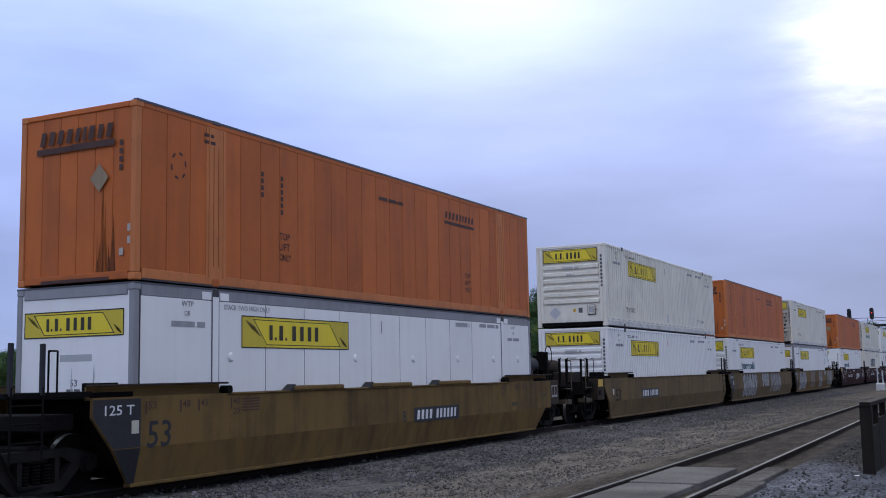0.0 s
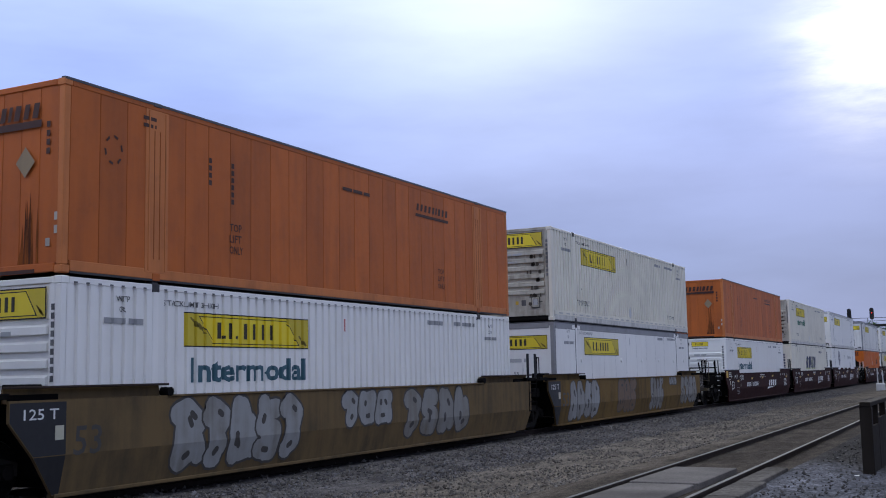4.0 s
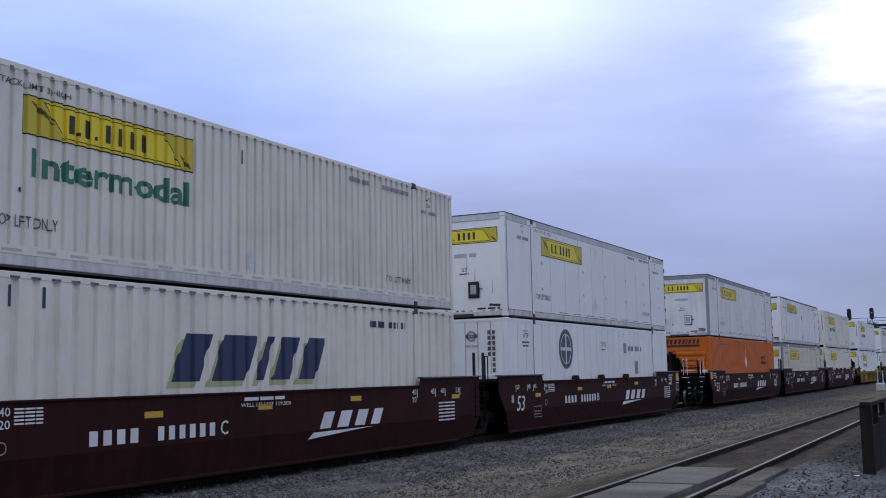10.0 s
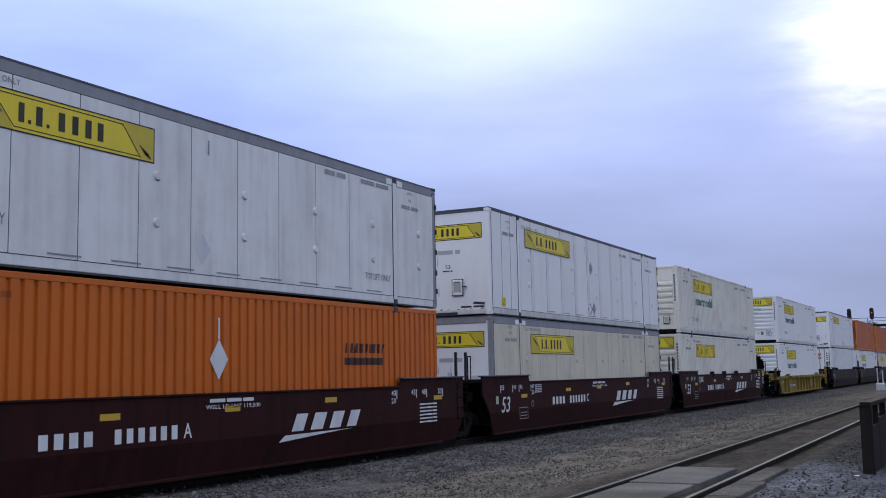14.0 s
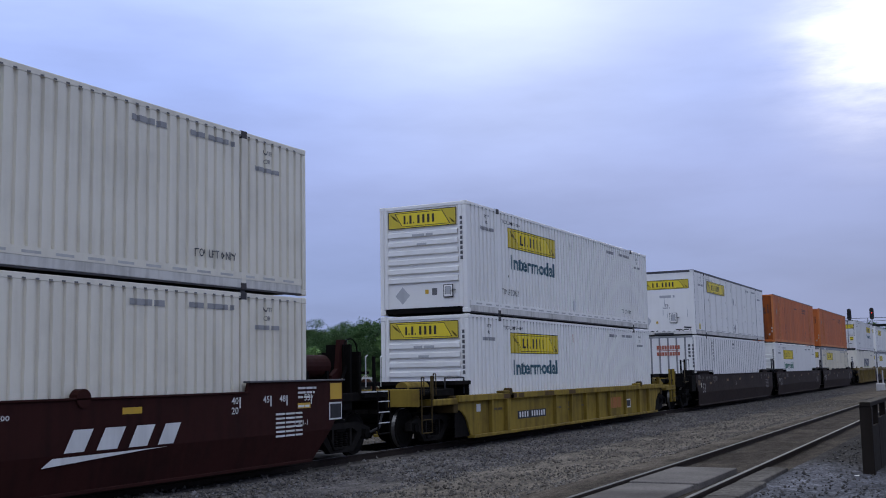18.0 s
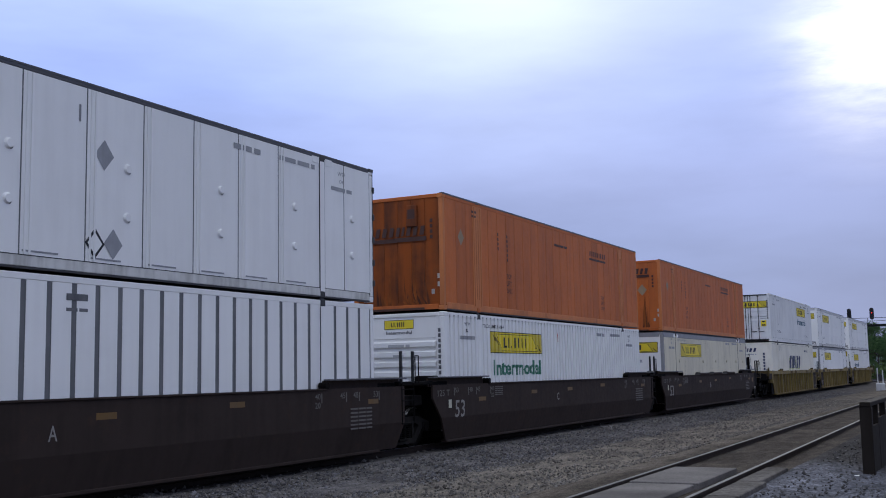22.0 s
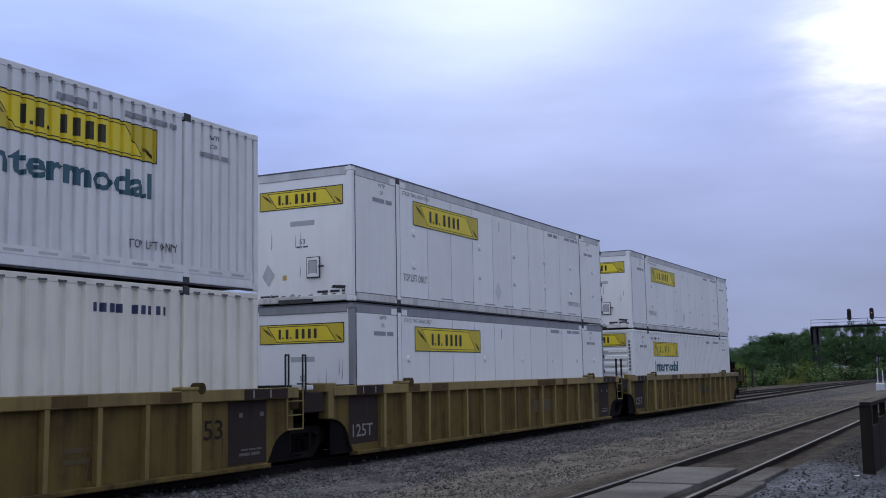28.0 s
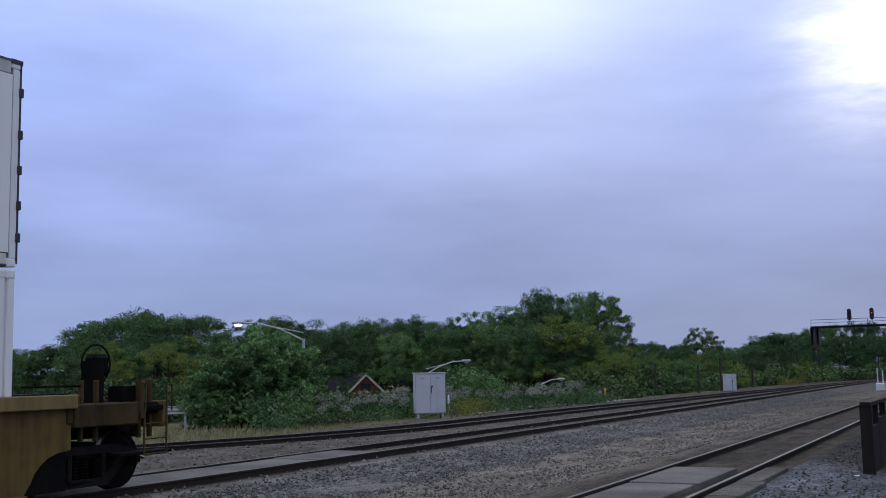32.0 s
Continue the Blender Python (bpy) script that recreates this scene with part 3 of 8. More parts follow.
def make_bed():
    """Trodden dirt and cinders that fill the near track between its rails."""
    bm = bmesh.new()
    ys = [19.0 + 0.8 * i for i in range(60)] + [75, 100, 150, 250]
    xs = (-0.68, -0.4, 0.0, 0.4, 0.68)
    g = [[bm.verts.new((near_x(y) + x, y, -0.115 - 0.02 * (abs(x) < 0.5) + 0.03 * noise.noise((x * 3, y * 2, 1)))) for x in xs] for y in ys]
    for a, b in zip(g, g[1:]):
        for i in range(len(xs) - 1):
            bm.faces.new((a[i], a[i + 1], b[i + 1], b[i]))
    ob = part("track_bed", bm, speckle("cinder_bed", [(0.024, 0.021, 0.017), (0.042, 0.036, 0.03), (0.066, 0.057, 0.047)], 0.04, big=(0.4, 1.7)))
    tagged(ob, "dark cinders and dirt between the rails", "track bed", kind="structure")


def slab(bm, x0, x1, y0, y1, z0, z1):
    return box(bm, x0, x1, y0, y1, z0, z1, 0.012)


def make_crossings():
    root = tagged(new("crossing_near"), "weathered concrete crossing panels between the rails", "level crossing", kind="structure")
    for a, b, y0, y1, z in ((-0.66, 0.43, 16.52, 19.2, -0.02), (-0.68, 0.36, 13.85, 16.44, -0.035), (-0.66, 0.42, 11.2, 13.77, -0.03), (-0.67, 0.4, 8.7, 11.1, -0.03)):
        c = near_x((y0 + y1) / 2)
        part("panel", slab(bmesh.new(), c + a, c + b, y0, y1, z - 0.16, z), PANEL, root)
    wood = speckle("weathered_board", [(0.075, 0.066, 0.058), (0.11, 0.098, 0.087), (0.14, 0.126, 0.112)], 0.05, big=(0.5, 1.3), bump=0.5, depth=0.01)
    for y0, y1, w in ((17.3, 19.75, 0.36), (15.2, 17.25, 0.44), (12.6, 15.15, 0.4), (10.0, 12.55, 0.44)):
        c = near_x((y0 + y1) / 2)
        part("edge_board", slab(bmesh.new(), c + 0.84, c + 0.84 + w, y0, y1, -0.2, -0.045), wood, root, "grey weathered timber board")
    root = tagged(new("crossing_far"), "pale concrete crossing panels between the rails of the train's track", "level crossing", kind="structure")
    for i in range(7):
        y0 = 4.6 + i * 2.42
        part("panel", slab(bmesh.new(), TX - 0.64, TX + 0.64, y0, y0 + 2.36, -0.18, -0.02 - 0.006 * (i % 3)), PANEL, root)


# ---- containers ----
L, W, H = 16.154, 2.591, 2.908
HX = W / 2
POSTS = (1.98, 14.174)


def corrugation(pitch, depth):
    f = (0.0, 0.62, 0.69, 0.93, 1.0)

    def profile(u):
        t = ((u - 0.1) / pitch) % 1.0
        if t < f[1]:
            return 0.0
        if t < f[2]:
            return -depth * (t - f[1]) / (f[2] - f[1])
        if t < f[3]:
            return -depth
        return -depth * (1 - (t - f[3]) / (f[4] - f[3]))
    cuts = []
    k = 0
    while 0.1 + k * pitch < L:
        cuts += [0.1 + (k + q) * pitch for q in f[:4]]
        k += 1
    return profile, [c for c in cuts if 0.12 < c < L - 0.12]


def corr_wall(profile, cuts, z0, z1, x):
    bm = bmesh.new()
    ys = [0.12] + cuts + [L - 0.12]
    lo = [bm.verts.new((x + profile(y), y, z0)) for y in ys]
    hi = [bm.verts.new((x + profile(y), y, z1)) for y in ys]
    for i in range(len(ys) - 1):
        bm.faces.new((lo[i], lo[i + 1], hi[i + 1], hi[i]))
    a = [bm.verts.new((x - 0.075, y, z)) for y, z in ((0.12, z0), (L - 0.12, z0), (L - 0.12, z1), (0.12, z1))]
    bm.faces.new(a)
    return bm


def sign(parent, place, u0, u1, v0, v1, seed, profile=None, cuts=(), end=False, x=HX, y=0.0, scroll=True):
    """The yellow name board: border, scroll ends, and a plain dark block for each character."""
    def lay(shapes, off):
        return on_end(shapes, y - off) if end else on_side(shapes, x + off, profile, cuts)
    w, h = u1 - u0, v1 - v0
    b = part("sign_panel", lay([("r", u0, u1, v0, v1)], 0.004), YELLOW, parent, "yellow name board with dark border")
    t = 0.02 if w > 1 else 0.012
    part("border", lay([("r", u0, u1, v0, v0 + t), ("r", u0, u1, v1 - t, v1), ("r", u0, u0 + t, v0, v1), ("r", u1 - t, u1, v0, v1)], 0.007), BLACK, b)
    if scroll:
        s = w * 0.16
        dull = paint("sign_yellow_dull", (0.62, 0.47, 0.02), 0.5, 0.2)
        part("side_field", lay([("q", ((u0 + t, v0 + t), (u0 + s * 1.3, v0 + t), (u0 + s * 0.6, v1 - t), (u0 + t, v1 - t)))], 0.0055), dull, b)
        part("side_field", lay([("q", ((u1 - s * 0.55, v0 + t), (u1 - t, v0 + t), (u1 - t, v1 - t), (u1 - s * 1.25, v1 - t)))], 0.0055), dull, b)
        q = [("q", ((u0 + s * 1.3, v0 + h * 0.1), (u0 + s * 1.3 + t, v0 + h * 0.1), (u0 + s * 0.6 + t, v1 - h * 0.1), (u0 + s * 0.6, v1 - h * 0.1))),
             ("q", ((u1 - s * 0.55 - t, v0 + h * 0.1), (u1 - s * 0.55, v0 + h * 0.1), (u1 - s * 1.25, v1 - h * 0.1), (u1 - s * 1.25 - t, v1 - h * 0.1))),
             ("r", u0 + s * 1.3, u1 - s * 0.55, v0 + h * 0.1, v0 + h * 0.1 + t * 0.7), ("r", u0 + s * 0.6, u1 - s * 1.25, v1 - h * 0.1 - t * 0.7, v1 - h * 0.1)]
        for k in range(4):
            q.append(("q", ((u0 + s * (0.2 + 0.12 * k), v1 - h * (0.16 + 0.05 * k)), (u0 + s * (0.27 + 0.12 * k), v1 - h * (0.14 + 0.05 * k)), (u0 + s * (0.62 + 0.12 * k), v1 - h * (0.42 + 0.06 * k)), (u0 + s * (0.55 + 0.12 * k), v1 - h * (0.44 + 0.06 * k)))))
            q.append(("q", ((u1 - s * (0.62 - 0.1 * k), v0 + h * (0.42 - 0.06 * k)), (u1 - s * (0.55 - 0.1 * k), v0 + h * (0.44 - 0.06 * k)), (u1 - s * (0.3 - 0.06 * k), v0 + h * (0.2 - 0.03 * k)), (u1 - s * (0.37 - 0.06 * k), v0 + h * (0.17 - 0.03 * k)))))
        part("scroll", lay(q[:4], 0.007), BLACK, b)
        part("scroll", lay(q[4:], 0.0072), paint("scroll_ink", (0.22, 0.16, 0.02), 0.55, 0.3), b)
    hh = h * 0.48
    k = w / 100
    cells = [(22.4, 4.3, 1), (27.9, 1.5, 0), (31.0, 4.9, 1), (37.2, 1.5, 0), (42.6, 5.2, 1), (50.0, 5.0, 1), (57.2, 5.2, 1), (64.2, 5.0, 1)]
    dk = paint("sign_ink", (0.03, 0.026, 0.02), 0.55, 0.35, (0.12, 0.10, 0.03))
    for a, c, tall in cells:
        at = u0 + a * k
        wd = c * 0.66 if tall else c
        q = [("r", at + (c - wd) / 2 * k, at + (c + wd) / 2 * k, v0 + h * 0.26, v0 + h * 0.26 + hh * (1 if tall else 0.2))]
        part("letter_block", lay(q, 0.009), dk, b)
    return b


PALES = (WHITE, CREAM, BEIGE)


def frame_parts(root, body, rail, castcol, end_post=0.14, top_h=0.11):
    """What all of them share: corner posts, rails, roof, floor, castings, and the lifting posts at the forty-foot places."""
    for y0, y1 in ((0.0, 0.12), (L - 0.12, L)):
        for s in (-1, 1):
            x0, x1 = sorted((s * HX, s * (HX - 0.12)))
            part("corner_post", box(bmesh.new(), x0, x1, y0, y1, 0.118, H - 0.118, 0.012), body if rail is not GREYRAIL else rail, root)
            for z0, z1 in ((0.0, 0.118), (H - 0.118, H)):
                part("corner_casting", box(bmesh.new(), *sorted((s * (HX + 0.004), s * (HX - 0.16))), y0 - 0.004 if y0 == 0 else y0 - 0.04, y1 + (0.04 if y0 == 0 else 0.004), z0, z1, 0.015), castcol, root)
    for s in (-1, 1):
        part("top_rail", box(bmesh.new(), *sorted((s * HX, s * (HX - 0.1))), 0.16, L - 0.16, H - top_h, H - 0.012, 0.008), rail, root)
        part("bottom_rail", box(bmesh.new(), *sorted((s * HX, s * (HX - 0.1))), 0.16, L - 0.16, 0.03, 0.19, 0.008), GRIME if body in PALES else body, root)
        part("lower_lip", box(bmesh.new(), *sorted((s * (HX + 0.003), s * (HX - 0.1))), 0.16, L - 0.16, 0.0, 0.03), CASTING, root)
    part("roof", box(bmesh.new(), -HX + 0.1, HX - 0.1, 0.12, L - 0.12, H - 0.05, H - 0.02), body, root)
    part("underframe", box(bmesh.new(), -HX + 0.1, HX - 0.1, 0.12, L - 0.12, 0.04, 0.16), CASTING, root)
    part("side_wall", box(bmesh.new(), -HX + 0.01, -HX + 0.05, 0.12, L - 0.12, 0.19, H - top_h), body, root)
    part("rear_wall", box(bmesh.new(), -HX + 0.12, HX - 0.12, L - 0.07, L - 0.02, 0.16, H - 0.05), body, root)


def lift_posts(root, mat, groove=True, w=0.17):
    for i, yp in enumerate(POSTS):
        p = part("lift_post", box(bmesh.new(), HX - 0.05, HX + 0.006, yp - w / 2, yp + w / 2, 0.118, H - 0.13, 0.006), mat, root)
        if groove:
            part("seam", boxes([(HX + 0.002, HX + 0.009, yp - w / 2 - 0.022, yp - w / 2 - 0.004, 0.12, H - 0.14)]), CASTING, p)
        part("lift_casting", box(bmesh.new(), HX - 0.16, HX + 0.012, yp - 0.085, yp + 0.085, H - 0.14, H + 0.004, 0.012), CASTING, root)
        part("lift_casting", box(bmesh.new(), HX - 0.16, HX + 0.01, yp - 0.085, yp + 0.085, 0.0, 0.13, 0.012), CASTING, root)


def connectors(root):
    """Locks that carry the upper box on the lower one."""
    for yp in POSTS:
        for s in (-1, 1):
            part("lock", box(bmesh.new(), *sorted((s * (HX - 0.02), s * (HX - 0.15))), yp - 0.07, yp + 0.07, -0.05, 0.01, 0.008), CASTING, root)


def side_marks(root, seed, ink, profile=None, cuts=(), two=False, lift=True):
    def lay(name, shapes, mat=ink, off=0.005):
        words = [q for q in shapes if q[0] == "t"]
        for q in words:
            part(name, on_side([q], HX + off, profile, cuts), mat, root)
        each(name, [q for q in shapes if q[0] != "t"], lambda q: on_side(q, HX + off, profile, cuts), (paint("thin_ink", (0.27, 0.27, 0.275), 0.6, 0.5, (0.5, 0.49, 0.47)) if name == "stencil" else mat), root)
    lay("stencil", [("t", "STACK TWO HIGH ONLY" if two else "STACK LIMIT 3 HIGH", 2.2, H - 0.34, 1.35, 0.09)])
    lay("stencil", [("t", "WTP", 1.1, H - 0.33, 0.3, 0.09), ("t", "OR", 1.17, H - 0.49, 0.15, 0.09)] + bars(0.85, H - 0.67, 0.85, 0.09, seed))
    lay("stencil", [("t", "WTP", 14.75, H - 0.33, 0.3, 0.08), ("t", "OR", 14.82, H - 0.49, 0.15, 0.08)] + bars(14.5, H - 0.66, 0.8, 0.08, seed + 1))
    lay("stencil", bars(11.3, H - 0.36, 0.8, 0.1, seed + 2) + bars(12.7, H - 0.34, 1.2, 0.09, seed + 3))
    if lift:
        lay("stencil", [("t", "TOP LIFT ONLY", 2.2, 0.57, 1.15, 0.17)])
        lay("stencil", [("t", "TOP LIFT ONLY", 12.85, 0.5, 1.1, 0.14)])
    lay("tick", [("r", 7.62, 7.66, H - 0.62, H - 0.36)], ink if lift or two else paint("red_tick", (0.5, 0.04, 0.02), 0.5, 0.2))


def hatch(root, u, v, body, w=0.34, h=0.42):
    o = part("hatch", box(bmesh.new(), u, u + w, -0.03, 0.02, v, v + h, 0.012), body, root)
    part("gasket", boxes([(u - 0.02, u + w + 0.02, -0.012, 0.0, v - 0.02, v), (u - 0.02, u + w + 0.02, -0.012, 0.0, v + h, v + h + 0.02), (u - 0.02, u, -0.012, 0.0, v, v + h), (u + w, u + w + 0.02, -0.012, 0.0, v, v + h)]), CASTING, o)
    part("inner_panel", boxes([(u + w * 0.2, u + w * 0.8, -0.034, -0.029, v + h * 0.2, v + h * 0.82)]), FAINT, o)
    part("inner_line", boxes([(u + w * 0.16, u + w * 0.2, -0.036, -0.029, v + h * 0.16, v + h * 0.86), (u + w * 0.8, u + w * 0.84, -0.036, -0.029, v + h * 0.16, v + h * 0.86), (u + w * 0.2, u + w * 0.8, -0.036, -0.029, v + h * 0.82, v + h * 0.86)]), CASTING, o)
    part("latch", boxes([(u + w * 1.0, u + w * 1.45, -0.045, -0.02, v + h * 0.5, v + h * 0.57)]), CASTING, o)


def ribbed_end(root, body, seed, small_sign=False, soot=False, signed=True):
    part("front_wall", box(bmesh.new(), -HX + 0.12, HX - 0.12, 0.045, 0.08, 0.16, H - 0.05), body, root)
    part("lower_panel", box(bmesh.new(), -HX + 0.25, HX - 0.25, 0.028, 0.06, 0.16, 0.78, 0.006), body, root)
    part("upper_panel", box(bmesh.new(), -HX + 0.25, HX - 0.25, 0.028, 0.06, H - 0.64, H - 0.1, 0.006), body, root)
    for s in (-1, 1):
        x0, x1 = sorted((s * (HX - 0.12), s * (HX - 0.25)))
        part("end_post", box(bmesh.new(), x0, x1, 0.005, 0.08, 0.14, H - 0.06, 0.02), body, root)
    rib = None
    for i in range(8):
        z = H - 0.80 - 0.245 * i
        if z < 0.75:
            break
        bm = bmesh.new()
        prism(bm, ((0.05, -0.05), (0.05, 0.10), (-0.022, 0.06), (-0.022, -0.05)), -1.04, 1.04)
        if rib is None:
            rib = part("rib", bm, body, root)
        else:
            bm.free()
            rib = share("rib", rib.data, root)
        rib.location = (0, 0, z)
    part("head_rail", box(bmesh.new(), -HX + 0.16, HX - 0.16, 0.0, 0.08, H - 0.11, H - 0.012, 0.012), body, root)
    part("sill", box(bmesh.new(), -HX + 0.16, HX - 0.16, 0.0, 0.1, 0.02, 0.16, 0.01), STEEL, root)
    if signed:
        if small_sign:
            sign(root, "end", -0.42, 0.42, H - 0.40, H - 0.17, seed, end=True, y=0.026, scroll=False)
            part("stencil", on_end([("t", "Intermodal", -0.37, H - 0.53, 0.74, 0.085)], 0.022), INK, root)
        else:
            sign(root, "end", -1.02, 1.01, H - 0.62, H - 0.155, seed, end=True, y=0.0)
    if not signed:
        return
    each("stencil", bars(-0.3, H - 0.86, 0.62, 0.07, seed) + bars(-0.16, H - 1.1, 0.3, 0.06, seed + 5), lambda q: on_end(q, -0.024), FAINT, root)
    hatch(root, 0.62, 0.42, body, 0.24, 0.3)
    part("placard", on_end([("q", ((-0.85, 0.5), (-0.63, 0.27), (-0.41, 0.5), (-0.63, 0.73)))], 0.026), paint("placard_frame", (0.5, 0.5, 0.5), 0.5, 0.4), root)
    each("decal", [("r", 0.05, 0.15, 0.52, 0.63)], lambda q: on_end(q, 0.025), PATCH, root)
    each("decal", [("r", 0.25, 0.4, 0.48, 0.66)], lambda q: on_end(q, 0.025), INK, root)
    if soot:
        sootmat = paint("soot_streak", (0.05, 0.04, 0.032), 0.9, 0.5, (0.3, 0.27, 0.22))
        rnd = random.Random(seed)
        for u in (-0.82, 0.72):
            q = []
            for i in range(7):
                z = H - 0.90 - 0.245 * i
                for k in range(4):
                    w, c = rnd.uniform(0.02, 0.07), u + rnd.gauss(0, 0.1)
                    q.append(("q", ((c - w, z - 0.06 + rnd.uniform(-0.02, 0.02)), (c + w * 0.3, z - 0.075), (c + w, z - 0.02), (c + w * 0.5, z + 0.03 + rnd.uniform(0, 0.04)), (c - w * 0.7, z + 0.04))))
            each("soot", q, lambda z: on_end(z, -0.0235), sootmat, root, "black soot running down the ribs")


def flat_end(root, body, rail, seed, dark_hatch=False):
    part("front_wall", box(bmesh.new(), -HX + 0.12, HX - 0.12, 0.02, 0.08, 0.1, H - 0.05), body, root)
    part("head_rail", box(bmesh.new(), -HX + 0.16, HX - 0.16, 0.0, 0.08, H - (0.09 if rail is DARKRAIL else 0.19), H - 0.012, 0.01), rail, root)
    part("sill", box(bmesh.new(), -HX + 0.16, HX - 0.16, -0.01, 0.08, 0.02, 0.15, 0.01), GRIME, root)
    part("sill_notch", boxes([(-0.6, 0.3, -0.016, -0.004, 0.0, 0.09)]), CASTING, root)
    rnd = random.Random(seed + 3)
    grim = paint("sill_grime", (0.12, 0.11, 0.10), 0.8, 0.8, (0.5, 0.49, 0.46))
    for k in range(9):
        a = -1.1 + 0.26 * k + rnd.uniform(-0.08, 0.08)
        b, c = rnd.uniform(0.05, 0.2), rnd.uniform(0.02, 0.07)
        part("grime_patch", on_end([("q", ((a, 0.155), (a + b, 0.155), (a + b * 0.9, 0.155 + c * 0.6), (a + b * 0.5, 0.155 + c), (a + b * 0.2, 0.155 + c * 0.5)))], 0.015), grim, root)
    for k in range(4):
        a, c = rnd.uniform(-1.0, 1.0), rnd.uniform(0.5, 1.4)
        part("run_mark", on_end([("q", ((a, c), (a + 0.02, c), (a + 0.035, c + 0.1), (a + 0.022, c + rnd.uniform(0.25, 0.5)), (a + 0.006, c + 0.12)))], 0.0155), FAINT, root)
    sign(root, "end", -1.12, 1.07, H - 0.83, H - 0.40, seed, end=True, y=0.02)
    each("stencil", bars(-0.3, H - 1.22, 0.7, 0.11, seed), lambda q: on_end(q, 0.016), FAINT, root)
    part("stencil", on_end([("t", "53", -0.06, H - 1.62, 0.15, 0.11)] + bars(-0.14, H - 1.7, 0.3, 0.035, seed + 1), 0.016), INK, root)
    hatch(root, 0.16, 0.55, BLACK if dark_hatch else body, 0.3, 0.42)
    part("placard", on_end([("q", ((-1.05, 0.62), (-0.88, 0.4), (-0.72, 0.66), (-0.9, 0.9)))], 0.014), paint("placard_frame", (0.5, 0.5, 0.5), 0.5, 0.4), root)
    each("decal", [("r", -0.5, -0.4, 0.52, 0.63)], lambda q: on_end(q, 0.014), PATCH, root)
    each("scuff", bars(0.4, 0.2, 0.7, 0.05, seed + 3, 1.1) + bars(-1.1, 0.16, 0.5, 0.04, seed + 4, 1.4) + [("q", ((0.75, 0.3), (1.1, 0.26), (1.12, 0.33), (0.8, 0.36)))], lambda q: on_end(q, 0.013), CASTING, root, "scraped paint")


def hinges(root):
    part("rear_gasket", box(bmesh.new(), HX - 0.05, HX - 0.004, L + 0.001, L + 0.03, 0.05, H - 0.02), CASTING, root)
    part("rear_head", box(bmesh.new(), HX - 0.2, HX + 0.008, L - 0.16, L + 0.035, H - 0.05, H + 0.02), CASTING, root)
    for z in (0.35, 0.8, 1.3, 1.8, 2.4):
        part("hinge", box(bmesh.new(), HX - 0.03, HX + 0.03, L - 0.02, L + 0.05, z, z + 0.13, 0.01), CASTING, root)


def jb_corrugated(name, label, body, seed, word=None, rear_sign=False, doors=False, small=False, soot=False, pitch=0.242, depth=0.044, upper=True):
    root = tagged(new(name), label, "container", group="containers on the train")
    prof, cuts = corrugation(pitch, depth)
    frame_parts(root, body, body, body)
    part("side_wall", corr_wall(prof, cuts, 0.31, H - 0.1, HX - 0.006), body, root, "corrugated sheet wall")
    part("rail_flange", boxes([(HX - 0.03, HX + 0.003, 0.16, L - 0.16, 0.19, 0.315)]), body, root)
    slots = [(HX + 0.001, HX + 0.005, 0.5 + 0.62 * i, 0.85 + 0.62 * i, 0.225, 0.265) for i in range(25)]
    part("slotted_edge", boxes(slots), paint("slot_shade", (0.55, 0.54, 0.51), 0.6, 0.4), root, kind="stuff")
    part("notched_edge", boxes([(HX + 0.0005, HX + 0.004, y + 0.02, y + pitch * 0.36, H - 0.1, H - 0.076) for y in [0.1 + pitch * (k + 0.52) for k in range(int(L / pitch) - 1)]]), INK, root, kind="stuff")
    lift_posts(root, body, groove=False, w=0.13)
    a = 9.81 if rear_sign else 2.69
    sign(root, "side", a, a + 3.63, H - 1.0, H - 0.42, seed, prof, cuts, x=HX - 0.006)
    if word:
        part("lettering", on_side([("t", "Intermodal", a + 0.16, H - 1.6, 3.36, 0.42)], HX, prof, cuts), word, root, "large sans-serif lettering")
    side_marks(root, seed, INK, prof, cuts, lift=upper)
    if upper:
        part("placard", on_side([("q", ((7.72, 0.52), (7.9, 0.3), (8.08, 0.52), (7.9, 0.76)))], HX, prof, cuts), paint("pale_placard", (0.66, 0.66, 0.66), 0.5, 0.3), root)
        part("drain", on_side([("o", 2.66, 1.1, 0.0, 0.035)], HX, prof, cuts), BLACK, root)
    if doors:
        door_end(root, body, seed)
    else:
        ribbed_end(root, paint("grimy_cream", (0.52, 0.49, 0.41), 0.6, 0.85, (0.16, 0.135, 0.10), rust=0.2) if soot else body, seed, small, soot)
    each("serial_block", [("r", 1.11, 1.18, H - 0.5 - 0.13 * k, H - 0.41 - 0.13 * k) for k in range(9)], lambda q: on_end(q, -0.003), INK, root)
    if upper:
        connectors(root)
    return root


